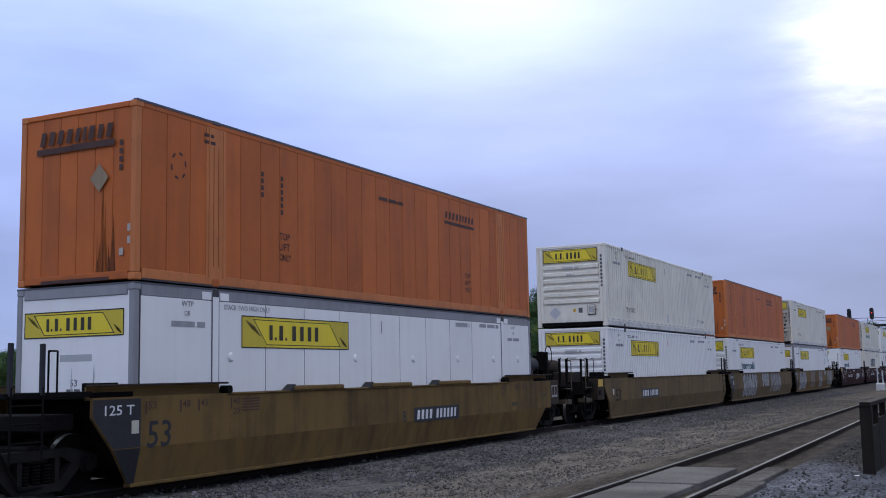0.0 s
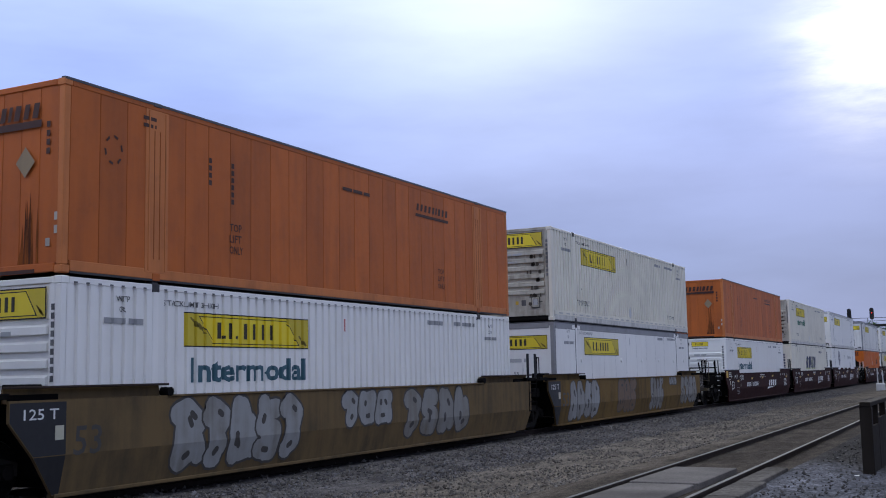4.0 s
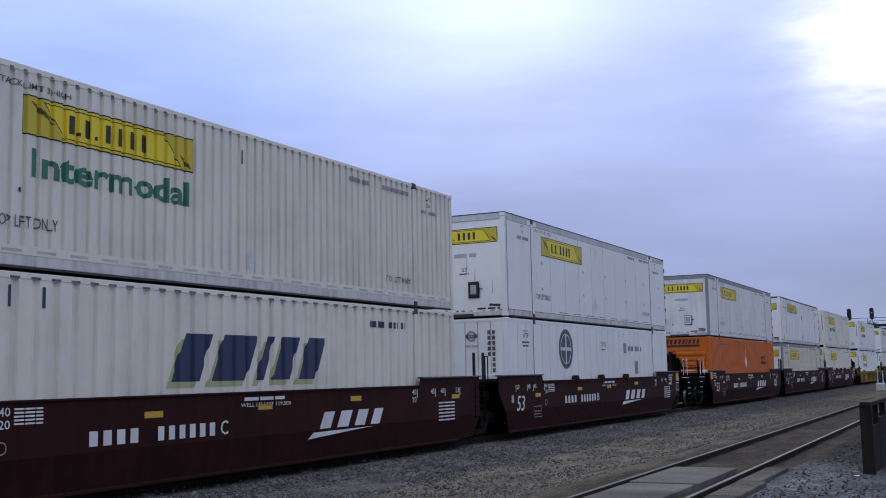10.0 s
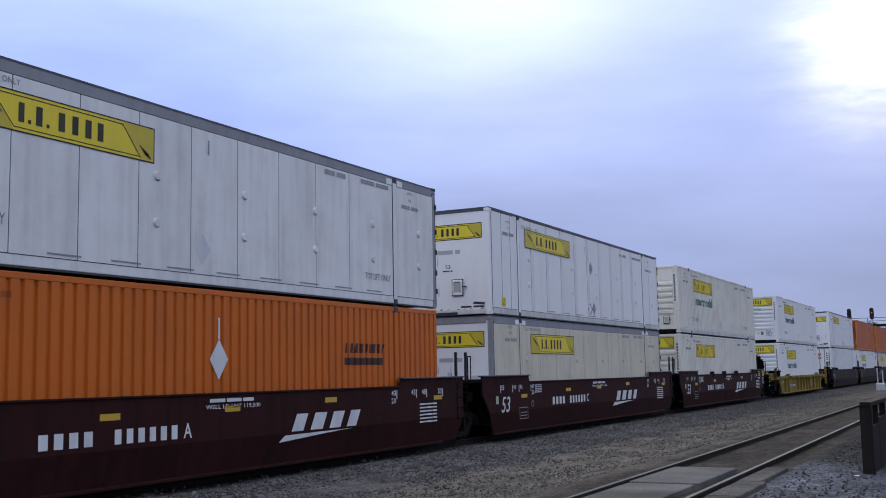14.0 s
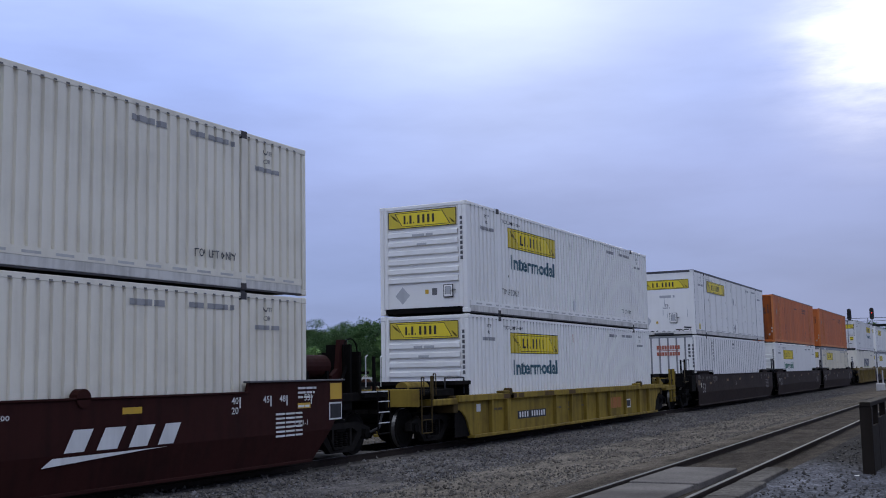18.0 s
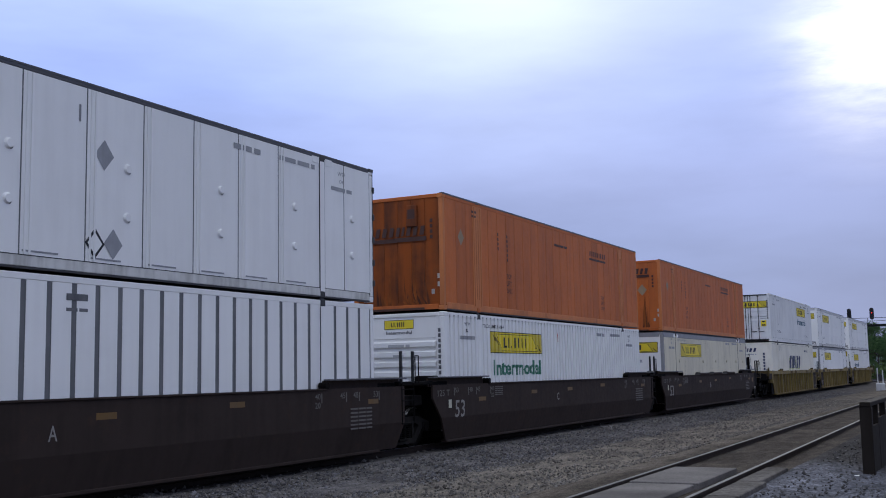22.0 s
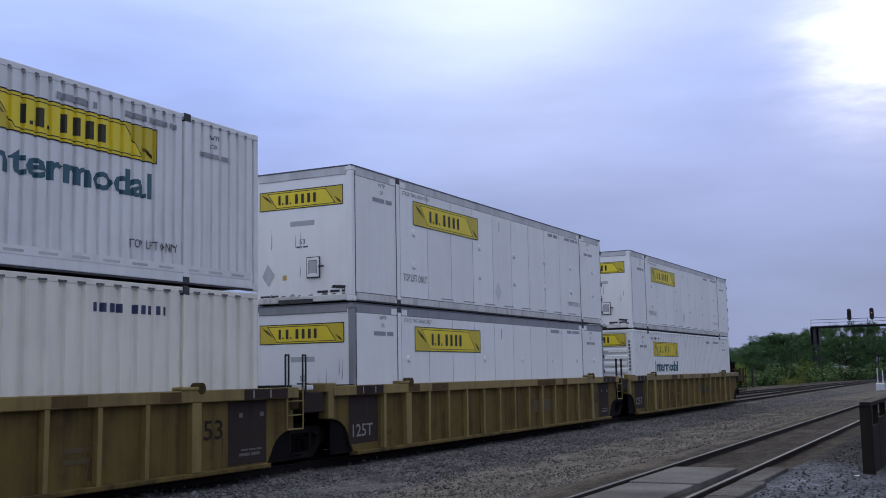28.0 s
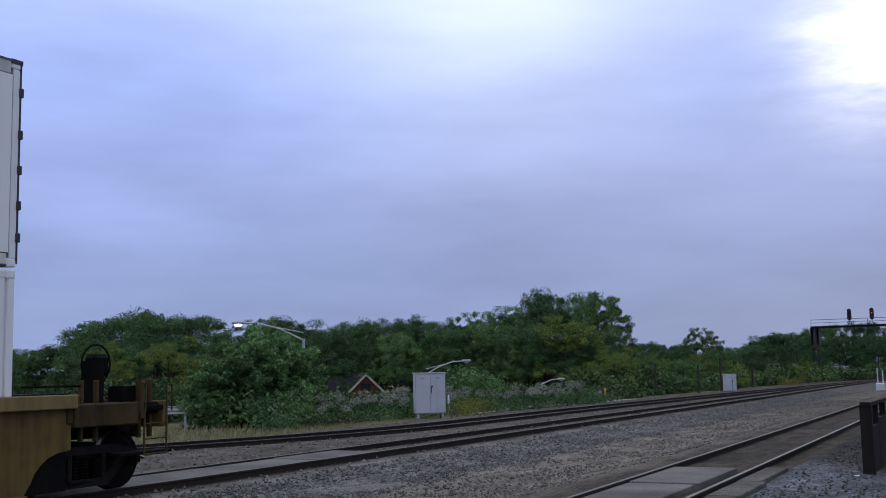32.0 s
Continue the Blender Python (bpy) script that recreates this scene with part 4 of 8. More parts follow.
def door_end(root, body, seed):
    for s in (-1, 1):
        x0, x1 = sorted((s * 0.012, s * (HX - 0.13)))
        d = part("door", box(bmesh.new(), x0, x1, 0.01, 0.07, 0.16, H - 0.12, 0.012), body, root)
        for z in (0.95, 1.25, 1.55, 1.85):
            part("panel_rib", box(bmesh.new(), x0 + 0.08, x1 - 0.08, -0.008, 0.012, z, z + 0.12, 0.008), body, d)
        for u in (0.15, 0.6):
            part("lock_rod", rods([(s * u, -0.03, 0.06), (s * u, -0.03, H - 0.06)], 0.02), CASTING, d)
            for z in (0.12, 0.75, 1.5, 2.2, H - 0.16):
                part("rod_bracket", boxes([(s * u - 0.04, s * u + 0.04, -0.055, 0.012, z, z + 0.06)]), CASTING, d)
            part("handle", boxes([(min(s * u, s * u + s * 0.32), max(s * u, s * u + s * 0.32), -0.05, -0.03, 0.6, 0.64)]), CASTING, d)
        for z in (0.3, 0.9, 1.5, 2.1, 2.6):
            part("hinge", box(bmesh.new(), *sorted((s * (HX - 0.13), s * (HX + 0.0))), -0.02, 0.02, z, z + 0.1, 0.01), body, d)
    part("gasket", boxes([(-0.012, 0.012, 0.004, 0.05, 0.16, H - 0.12), (-HX + 0.12, HX - 0.12, 0.004, 0.05, H - 0.12, H - 0.05), (-HX + 0.12, HX - 0.12, 0.004, 0.05, 0.1, 0.16)]), BLACK, root)
    sign(root, "end", -1.12, 1.12, H - 0.86, H - 0.44, seed, end=True, y=0.006)
    each("decal", [("r", 0.72, 1.05, 0.92, 1.28)], lambda q: on_end(q, -0.01), YELLOW, root)
    each("decal_mark", [("r", 0.78, 0.99, 0.96, 1.04), ("r", 0.78, 0.99, 1.18, 1.24)], lambda q: on_end(q, -0.012), BLACK, root)
    each("stencil", bars(0.7, 1.36, 0.4, 0.06, seed) + bars(0.7, 1.5, 0.4, 0.06, seed + 1), lambda q: on_end(q, -0.002), FAINT, root)


def jb_smooth(name, label, body, rail, seed, upper=True, dark_hatch=False, ribs=False, sign_z=0.0):
    root = tagged(new(name), label, "container", group="containers on the train")
    top = 0.2 if not ribs else 0.075
    frame_parts(root, body, rail, rail if rail is GREYRAIL else body, top_h=top)
    seams = [0.12, POSTS[0] - 0.09, POSTS[0] + 0.1, 3.42, 4.68, 5.94, 7.2, 8.46, 9.72, 10.98, 12.24, POSTS[1] - 0.1, POSTS[1] + 0.09, L - 0.12]
    part("backing", boxes([(HX - 0.05, HX - 0.0055, 0.12, L - 0.12, 0.15, H - top)]), paint("panel_joint", (0.09, 0.09, 0.092), 0.7, 0.5, (0.3, 0.29, 0.28)), root)
    if ribs:
        seams = [0.12, 0.8, 1.4, POSTS[0] - 0.09, POSTS[0] + 0.1] + [2.91 + 1.22 * i for i in range(9)] + [POSTS[1] - 0.1, POSTS[1] + 0.09, 15.0, L - 0.12]
    for a, b in zip(seams, seams[1:]):
        if b - a > 0.3:
            part("panel", box(bmesh.new(), HX - 0.02, HX - 0.002, a + (0.013 if ribs else 0.008), b - (0.013 if ribs else 0.008), 0.19, H - top - 0.006, 0.003), body, root)
    part("roof_edge", box(bmesh.new(), HX - 0.09, HX + 0.006, 0.0, L, H - 0.022, H + 0.01), DARKRAIL, root, "black roof edge")
    part("roof_edge", box(bmesh.new(), -HX, HX - 0.09, -0.006, 0.08, H - 0.018, H + 0.01), DARKRAIL, root, "black roof edge")
    part("post_line", boxes([(HX - 0.002, HX + 0.004, 0.124, 0.136, 0.12, H - 0.13)]), CASTING, root)
    part("rail_line", boxes([(HX - 0.002, HX + 0.003, 0.14, L - 0.14, 0.185, 0.197)]), CASTING, root)
    lift_posts(root, body)
    if ribs:
        for i in range(9):
            for d in (0.0, 0.09):
                part("rib", box(bmesh.new(), HX - 0.004, HX + 0.012, 3.0 + 1.22 * i + d - 0.02, 3.0 + 1.22 * i + d + 0.02, 0.2, H - top - 0.01, 0.004), body, root)
    cap = part("vent_cap", rod(bmesh.new(), (HX - 0.004, 0, 0), (HX + 0.035, 0, 0), 0.085, 12, 0.06), body, root)
    spots = [(y, z) for z in ((0.95, 1.72) if upper else (1.74,)) for y in ((2.72, 6.35, 8.65, 10.95, 13.2, 15.3) if upper else (2.4, 6.56, 9.08, 11.4, 13.55, 15.2))]
    cap.location = (0, *spots[0])
    for y, z in spots[1:]:
        share("vent_cap", cap.data, root, (0, y, z))
    # small black disc low on each cap paints in the shade below it
    cap_shade = part("vent_mouth", rod(bmesh.new(), (HX + 0.001, 0.03, -0.045), (HX + 0.012, 0.03, -0.045), 0.032, 8), BLACK, root)
    cap_shade.location = (0, *spots[0])
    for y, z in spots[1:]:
        share("vent_mouth", cap_shade.data, root, (0, y, z))
    for k in (0, 1):
        for d in (-0.36, 0.12):
            part("bracket_plate", box(bmesh.new(), HX, HX + 0.006, POSTS[k] + d, POSTS[k] + d + 0.24, H - 0.19, H - 0.06), WHITE, root)
    dz = sign_z
    if ribs:
        sign(root, "side", 2.45, 6.15, H - 0.88 + dz, H - 0.34 + dz, seed, x=HX + 0.012)
        tw = paint("grey_placard", (0.22, 0.22, 0.23), 0.6, 0.5, (0.5, 0.5, 0.5))
        for a, b, mt in ((8.15, H - 1.05, tw), (8.36, 0.5, tw), (7.98, 0.48, BLACK)):
            part("placard", on_side([("q", ((a - 0.2, b), (a, b - 0.24), (a + 0.2, b), (a, b + 0.24)))], HX + 0.004 if mt is tw else HX + 0.006), mt, root)
        part("placard_field", on_side([("q", ((7.83, 0.48), (7.98, 0.31), (8.13, 0.48), (7.98, 0.65)))], HX + 0.008), WHITE, root)
        part("data_plate", on_side([("r", 0.72, 0.98, 0.24, 0.5)], HX + 0.004), YELLOW, root)
        part("data_mark", on_side([("t", "53", 0.75, 0.28, 0.2, 0.17)], HX + 0.006), BLACK, root)
    else:
        sign(root, "side", 2.7, 6.28, H - 1.0 + dz, H - 0.42 + dz, seed, x=HX)
    side_marks(root, seed, paint("grey_stencil", (0.2, 0.2, 0.205), 0.6, 0.5, (0.45, 0.44, 0.43)), two=True, lift=upper and not ribs)
    if upper:
        for i in range(8):
            part("skid_mark", boxes([(HX, HX + 0.005, 4.1 + 1.26 * i, 4.75 + 1.26 * i, 0.24, 0.265)]), GREYRAIL, root)
        if not ribs:
            part("placard", on_side([("q", ((7.3, 0.62), (7.5, 0.36), (7.7, 0.62), (7.5, 0.9)))], HX + 0.004), paint("pale_placard", (0.66, 0.66, 0.66), 0.5, 0.3), root)
    flat_end(root, WHITE if not upper else body, rail, seed, dark_hatch)
    hinges(root)
    if upper:
        connectors(root)
    return root


def orange_sheet(name, label, seed, style=0, upper=True):
    root = tagged(new(name), label, "container", group="containers on the train")
    frame_parts(root, ORANGEPALE, ORANGE, ORANGEPALE)
    part("backing", boxes([(HX - 0.06, HX - 0.0165, 0.12, L - 0.12, 0.15, H - 0.1)]), SEAM, root)
    edges = [0.12, 0.72, 1.3, POSTS[0] - 0.1] + [POSTS[0] + 0.1 + i * (POSTS[1] - POSTS[0] - 0.2) / 20 for i in range(21)] + [POSTS[1] + 0.1, 14.85, 15.45, L - 0.12]
    for a, b in zip(edges, edges[1:]):
        if b - a > 0.3:
            bm = bmesh.new()
            prism(bm, ((HX - 0.016, a + 0.003), (HX - 0.006, a + 0.011), (HX - 0.006, b - 0.011), (HX - 0.016, b - 0.003)), 0.19, H - 0.11, "z")
            part("panel", bm, ORANGE, root)
    part("top_cap", boxes([(HX - 0.08, HX + 0.006, 0.0, L, H - 0.028, H + 0.012)]), DARKRAIL, root, "dark roof edge")
    for yp in POSTS:
        p = part("lift_post", box(bmesh.new(), HX - 0.06, HX + 0.003, yp - 0.27, yp + 0.27, 0.13, H - 0.11, 0.004), ORANGEPALE, root, "bleached post plate")
        for d in (-0.075, 0.055):
            part("slot", boxes([(HX + 0.0025, HX + 0.0045, yp + d, yp + d + 0.02, 0.35, H - 0.45)]), SEAM, p)
        for d in (-0.2, 0.185):
            part("post_strip", box(bmesh.new(), HX - 0.01, HX + 0.014, yp + d, yp + d + 0.03, 0.16, H - 0.13, 0.004), ORANGEPALE, p)
        part("lift_casting", box(bmesh.new(), HX - 0.16, HX + 0.012, yp - 0.1, yp + 0.1, H - 0.05, H + 0.02, 0.01), DARKRAIL, root)
        part("lift_casting", box(bmesh.new(), HX - 0.16, HX + 0.01, yp - 0.09, yp + 0.09, 0.0, 0.13, 0.012), ORANGE, root)
    bk = BROWNINK
    trade_name("letter_block", 10.82, H - 0.62, (0.15, 0.15, 0.16, 0.16, 0.14, 0.07, 0.16, 0.14, 0.16), 0.17, 0.045, lambda q: on_side(q, HX + 0.002), bk, root, 0.03)
    each("letter_block", [("r", 10.8, 12.5, H - 0.76, H - 0.69)], lambda q: on_side(q, HX + 0.002), bk, root)
    part("stencil", on_side([("t", "TOP", 3.86, 1.02, 0.34, 0.14), ("t", "LIFT", 3.86, 0.82, 0.34, 0.14), ("t", "ONLY", 3.86, 0.62, 0.38, 0.14)], HX + 0.002), bk, root)
    part("stencil", on_side([("t", "TOP", 11.9, 0.86, 0.34, 0.12), ("t", "LIFT", 11.9, 0.68, 0.34, 0.12), ("t", "ONLY", 11.9, 0.5, 0.38, 0.12)], HX + 0.002), bk, root)
    each("serial_block", [("r", 3.28 + c * 0.62, 3.36 + c * 0.62, H - 0.75 - 0.13 * k, H - 0.66 - 0.13 * k) for c in (0, 1) for k in range(4 + 2 * c)], lambda q: on_side(q, HX + 0.002), bk, root)
    each("stencil", bars(7.6, H - 0.6, 1.1, 0.07, seed) + bars(1.65, H - 0.3, 0.3, 0.06, seed + 1) + bars(1.65, H - 0.42, 0.3, 0.06, seed + 2), lambda q: on_side(q, HX + 0.005), bk, root)
    if style == 0:
        q = [("q", ((1.0 + 0.2 * math.cos(a), H - 0.93 + 0.24 * math.sin(a)), (1.0 + 0.2 * math.cos(a + 0.5), H - 0.93 + 0.24 * math.sin(a + 0.5)), (1.0 + 0.16 * math.cos(a + 0.45), H - 0.93 + 0.2 * math.sin(a + 0.45)), (1.0 + 0.16 * math.cos(a), H - 0.93 + 0.2 * math.sin(a)))) for a in [k * 1.047 for k in range(6)]]
        each("placard_ghost", q, lambda q: on_side(q, HX + 0.002), bk, root)
    else:
        part("placard", on_side([("q", ((0.82, H - 1.02), (1.0, H - 1.24), (1.18, H - 1.02), (1.0, H - 0.8)))], HX + 0.002), paint("worn_placard", (0.30, 0.22, 0.13), 0.6, 0.5), root)
    # the end that faces the camera
    xs = [-HX + 0.12 + i * (W - 0.24) / 6 for i in range(7)]
    part("end_backing", boxes([(-HX + 0.12, HX - 0.12, 0.0325, 0.08, 0.1, H - 0.05)]), SEAM, root)
    for a, b in zip(xs, xs[1:]):
        bm = bmesh.new()
        prism(bm, ((a + 0.003, 0.032), (a + 0.011, 0.022), (b - 0.011, 0.022), (b - 0.003, 0.032)), 0.15, H - 0.1, "z")
        part("end_panel", bm, SOOTY if style == 2 else ORANGE, root)
    part("head_rail", box(bmesh.new(), -HX + 0.16, HX - 0.16, 0.0, 0.08, H - 0.1, H - 0.008, 0.01), ORANGE, root)
    part("sill", box(bmesh.new(), -HX + 0.16, HX - 0.16, 0.0, 0.08, 0.02, 0.15, 0.01), ORANGE, root)
    part("sill_notch", boxes([(-0.75, 0.75, -0.006, 0.002, 0.02, 0.075)]), BROWNINK, root)
    top = H - 0.56 if style != 2 else H - 1.02
    trade_name("letter_block", -0.86, top, (0.165, 0.165, 0.17, 0.17, 0.15, 0.08, 0.175, 0.155, 0.175), 0.23, 0.03, lambda q: on_end(q, -0.016), bk, root, 0.05)
    each("letter_block", [("r", -0.9, -0.08, top - 0.15, top - 0.05), ("r", -0.1, 0.84, top - 0.145, top - 0.035)], lambda q: on_end(q, -0.016), bk, root)
    if style != 2:
        part("placard", on_end([("q", ((0.32, H - 1.22), (0.52, H - 1.45), (0.72, H - 1.22), (0.52, H - 0.98)))], -0.016), paint("worn_placard", (0.30, 0.22, 0.13), 0.6, 0.5), root)
    each("serial_block", [("r", u, u + 0.075, H - 0.72 - 0.135 * k, H - 0.63 - 0.135 * k) for u, kk in ((0.93, 4), (1.18, 7)) for k in range(kk)], lambda q: on_end(q, 0.004), bk, root)
    each("decal", [("r", 1.12, 1.2, 0.78, 0.9), ("r", 1.12, 1.19, 0.58, 0.7), ("r", 0.95, 1.04, 0.4, 0.52)], lambda q: on_end(q, 0.004), paint("worn_sticker", (0.45, 0.40, 0.34), 0.6, 0.4), root)
    sm = paint("smoke_stain", (0.15, 0.05, 0.02), 0.9, 0.9, (0.40, 0.11, 0.025), scale=2.5)
    sd = paint("soot_core", (0.07, 0.032, 0.022), 0.9, 0.9, (0.22, 0.07, 0.025), scale=3.0)
    u = 0.6 if style != 2 else -0.95
    rnd = random.Random(seed + 5)
    runs = []
    for k in range(16 if style != 2 else 34):
        off = rnd.gauss(0, 0.09) if style != 2 else rnd.uniform(-0.15, 1.9)
        top_z = 0.16 + abs(rnd.gauss(0, 0.5)) + (0.7 if abs(off) < 0.05 else 0.1)
        wd = rnd.uniform(0.012, 0.045)
        a, m = u + off, u + off * 0.93
        runs.append(("q", ((a - wd, 0.16), (a + wd, 0.16), (m + wd * 0.6, 0.16 + (top_z - 0.16) * 0.6), (m + wd * 0.1, top_z), (m - wd * 0.5, 0.16 + (top_z - 0.16) * 0.5))))
    for k, q in enumerate(runs):
        part("smoke_stain", on_end([q], 0.019 - 0.0002 * k), sd if k % 3 == 0 else sm, root, "dark soot run")
    if style == 2:
        part("vent_box", box(bmesh.new(), 0.28, 0.58, -0.05, 0.04, H - 0.8, H - 0.25, 0.02), SOOTY, root)
        part("vent_mouth", boxes([(0.33, 0.53, -0.054, -0.048, H - 0.6, H - 0.36)]), BROWNINK, root)
    if upper:
        connectors(root)
    return root


def orange_corrugated(name, label, seed):
    root = tagged(new(name), label, "container", group="containers on the train")
    prof, cuts = corrugation(0.242, 0.04)
    frame_parts(root, ORANGE2, ORANGE2, ORANGE2)
    part("side_wall", corr_wall(prof, cuts, 0.19, H - 0.1, HX - 0.006), ORANGE2, root, "corrugated sheet wall")
    lift_posts(root, ORANGE2, groove=False, w=0.13)
    ribbed_end(root, ORANGE2, seed, signed=False)
    for t, h in ((H - 0.33, 0.21),):
        trade_name("letter_block", -0.86, t, (0.165, 0.165, 0.17, 0.17, 0.15, 0.08, 0.175, 0.155, 0.175), h, 0.03, lambda q: on_end(q, 0.012), BROWNINK, root, 0.05)
        each("letter_block", [("r", -0.9, 0.8, t - 0.14, t - 0.04)], lambda q: on_end(q, 0.012), BROWNINK, root)
    part("placard", on_end([("q", ((-0.78, 1.55), (-0.5, 1.22), (-0.22, 1.55), (-0.5, 1.88)))], -0.03), WHITE, root, "pale diamond placard holder")
    part("post_line", boxes([(7.9 * 0 + HX - 0.002, HX + 0.006, 7.93, 7.97, 2.05, 2.42)]), WHITEINK, root)
    trade_name("letter_block", 12.0, 1.85, (0.15, 0.15, 0.16, 0.16, 0.14, 0.07, 0.16, 0.14, 0.16), 0.2, 0.045, lambda q: on_side(q, HX, prof, cuts), BROWNINK, root, 0.03)
    part("letter_block", on_side([("r", 12.0, 13.6, 1.6, 1.75)], HX, prof, cuts), BROWNINK, root)
    part("placard", on_side([("q", ((7.7, 1.7), (7.95, 1.35), (8.2, 1.7), (7.95, 2.05)))], HX + 0.004), WHITEINK, root, "white diamond placard")
    each("stencil", bars(2.2, H - 0.38, 1.3, 0.09, seed), lambda q: on_side(q, HX, prof, cuts), paint("faint_brown_ink", (0.36, 0.085, 0.012), 0.6, 0.4), root)
    return root


def swift_box(name, label, seed, u0):
    root = tagged(new(name), label, "container", group="containers on the train")
    prof, cuts = corrugation(0.37, 0.046)
    body = CREAM
    frame_parts(root, body, body, body)
    part("side_wall", corr_wall(prof, cuts, 0.19, H - 0.1, HX - 0.006), body, root, "corrugated sheet wall")
    part("notched_edge", boxes([(HX + 0.0005, HX + 0.004, 0.12 + 0.37 * (k + 0.5), 0.12 + 0.37 * (k + 0.96), H - 0.1, H - 0.07) for k in range(42)]), INK, root, kind="stuff")
    lift_posts(root, body, groove=False, w=0.12)
    k = 0.72
    for off, mat, lay in ((0.1, OLIVE, 0.002), (0.0, NAVY, 0.005)):
        d, e = -off * 1.2, -off
        x = u0 + d
        z = 1.33 + e
        h = 0.8
        for a, b in ((0.0, 0.8), (1.0, 2.1), (2.3, 2.56), (2.78, 3.4), (3.62, 4.3)):
            c = 0.06 * (b - a)
            q = word_bars(x + a + c, z, (b - a - 2 * c,), h, 0, 0.36)
            part("letter_block", on_side(q, HX - 0.004 + lay, prof, cuts), mat, root, "large slanted trade name")
    each("stencil", [("r", 12.1 + 0.17 * i, 12.2 + 0.17 * i, H - 0.5, H - 0.36) for i in range(10) if i != 4], lambda q: on_side(q, HX, prof, cuts), NAVY, root)
    each("stencil", [("r", 2.5, 2.56, H - 0.5, H - 0.2), ("r", 3.1, 3.16, H - 0.5, H - 0.2)], lambda q: on_side(q, HX, prof, cuts), NAVY, root)
    part("front_wall", box(bmesh.new(), -HX + 0.12, HX - 0.12, 0.02, 0.08, 0.1, H - 0.05), body, root)
    part("head_rail", box(bmesh.new(), -HX + 0.16, HX - 0.16, 0.0, 0.08, H - 0.1, H - 0.01, 0.01), body, root)
    trade_name("letter_block", -0.78, H - 0.56, (0.2, 0.26, 0.08, 0.19, 0.19), 0.22, 0.05, lambda q: on_end(q, -0.016), NAVY, root, 0.07)
    each("stencil", bars(-0.42, H - 0.74, 0.78, 0.06, seed), lambda q: on_end(q, -0.016), FAINT, root)
    each("serial_block", [("r", 0.75, 0.86, H - 0.75 - 0.18 * i, H - 0.63 - 0.18 * i) for i in range(10)], lambda q: on_end(q, -0.016), NAVY, root)
    part("stencil", on_end([("t", "53", -0.35, 1.3, 0.22, 0.24), ("t", "ft", -0.08, 1.3, 0.16, 0.24)], -0.016), NAVY, root)
    return root


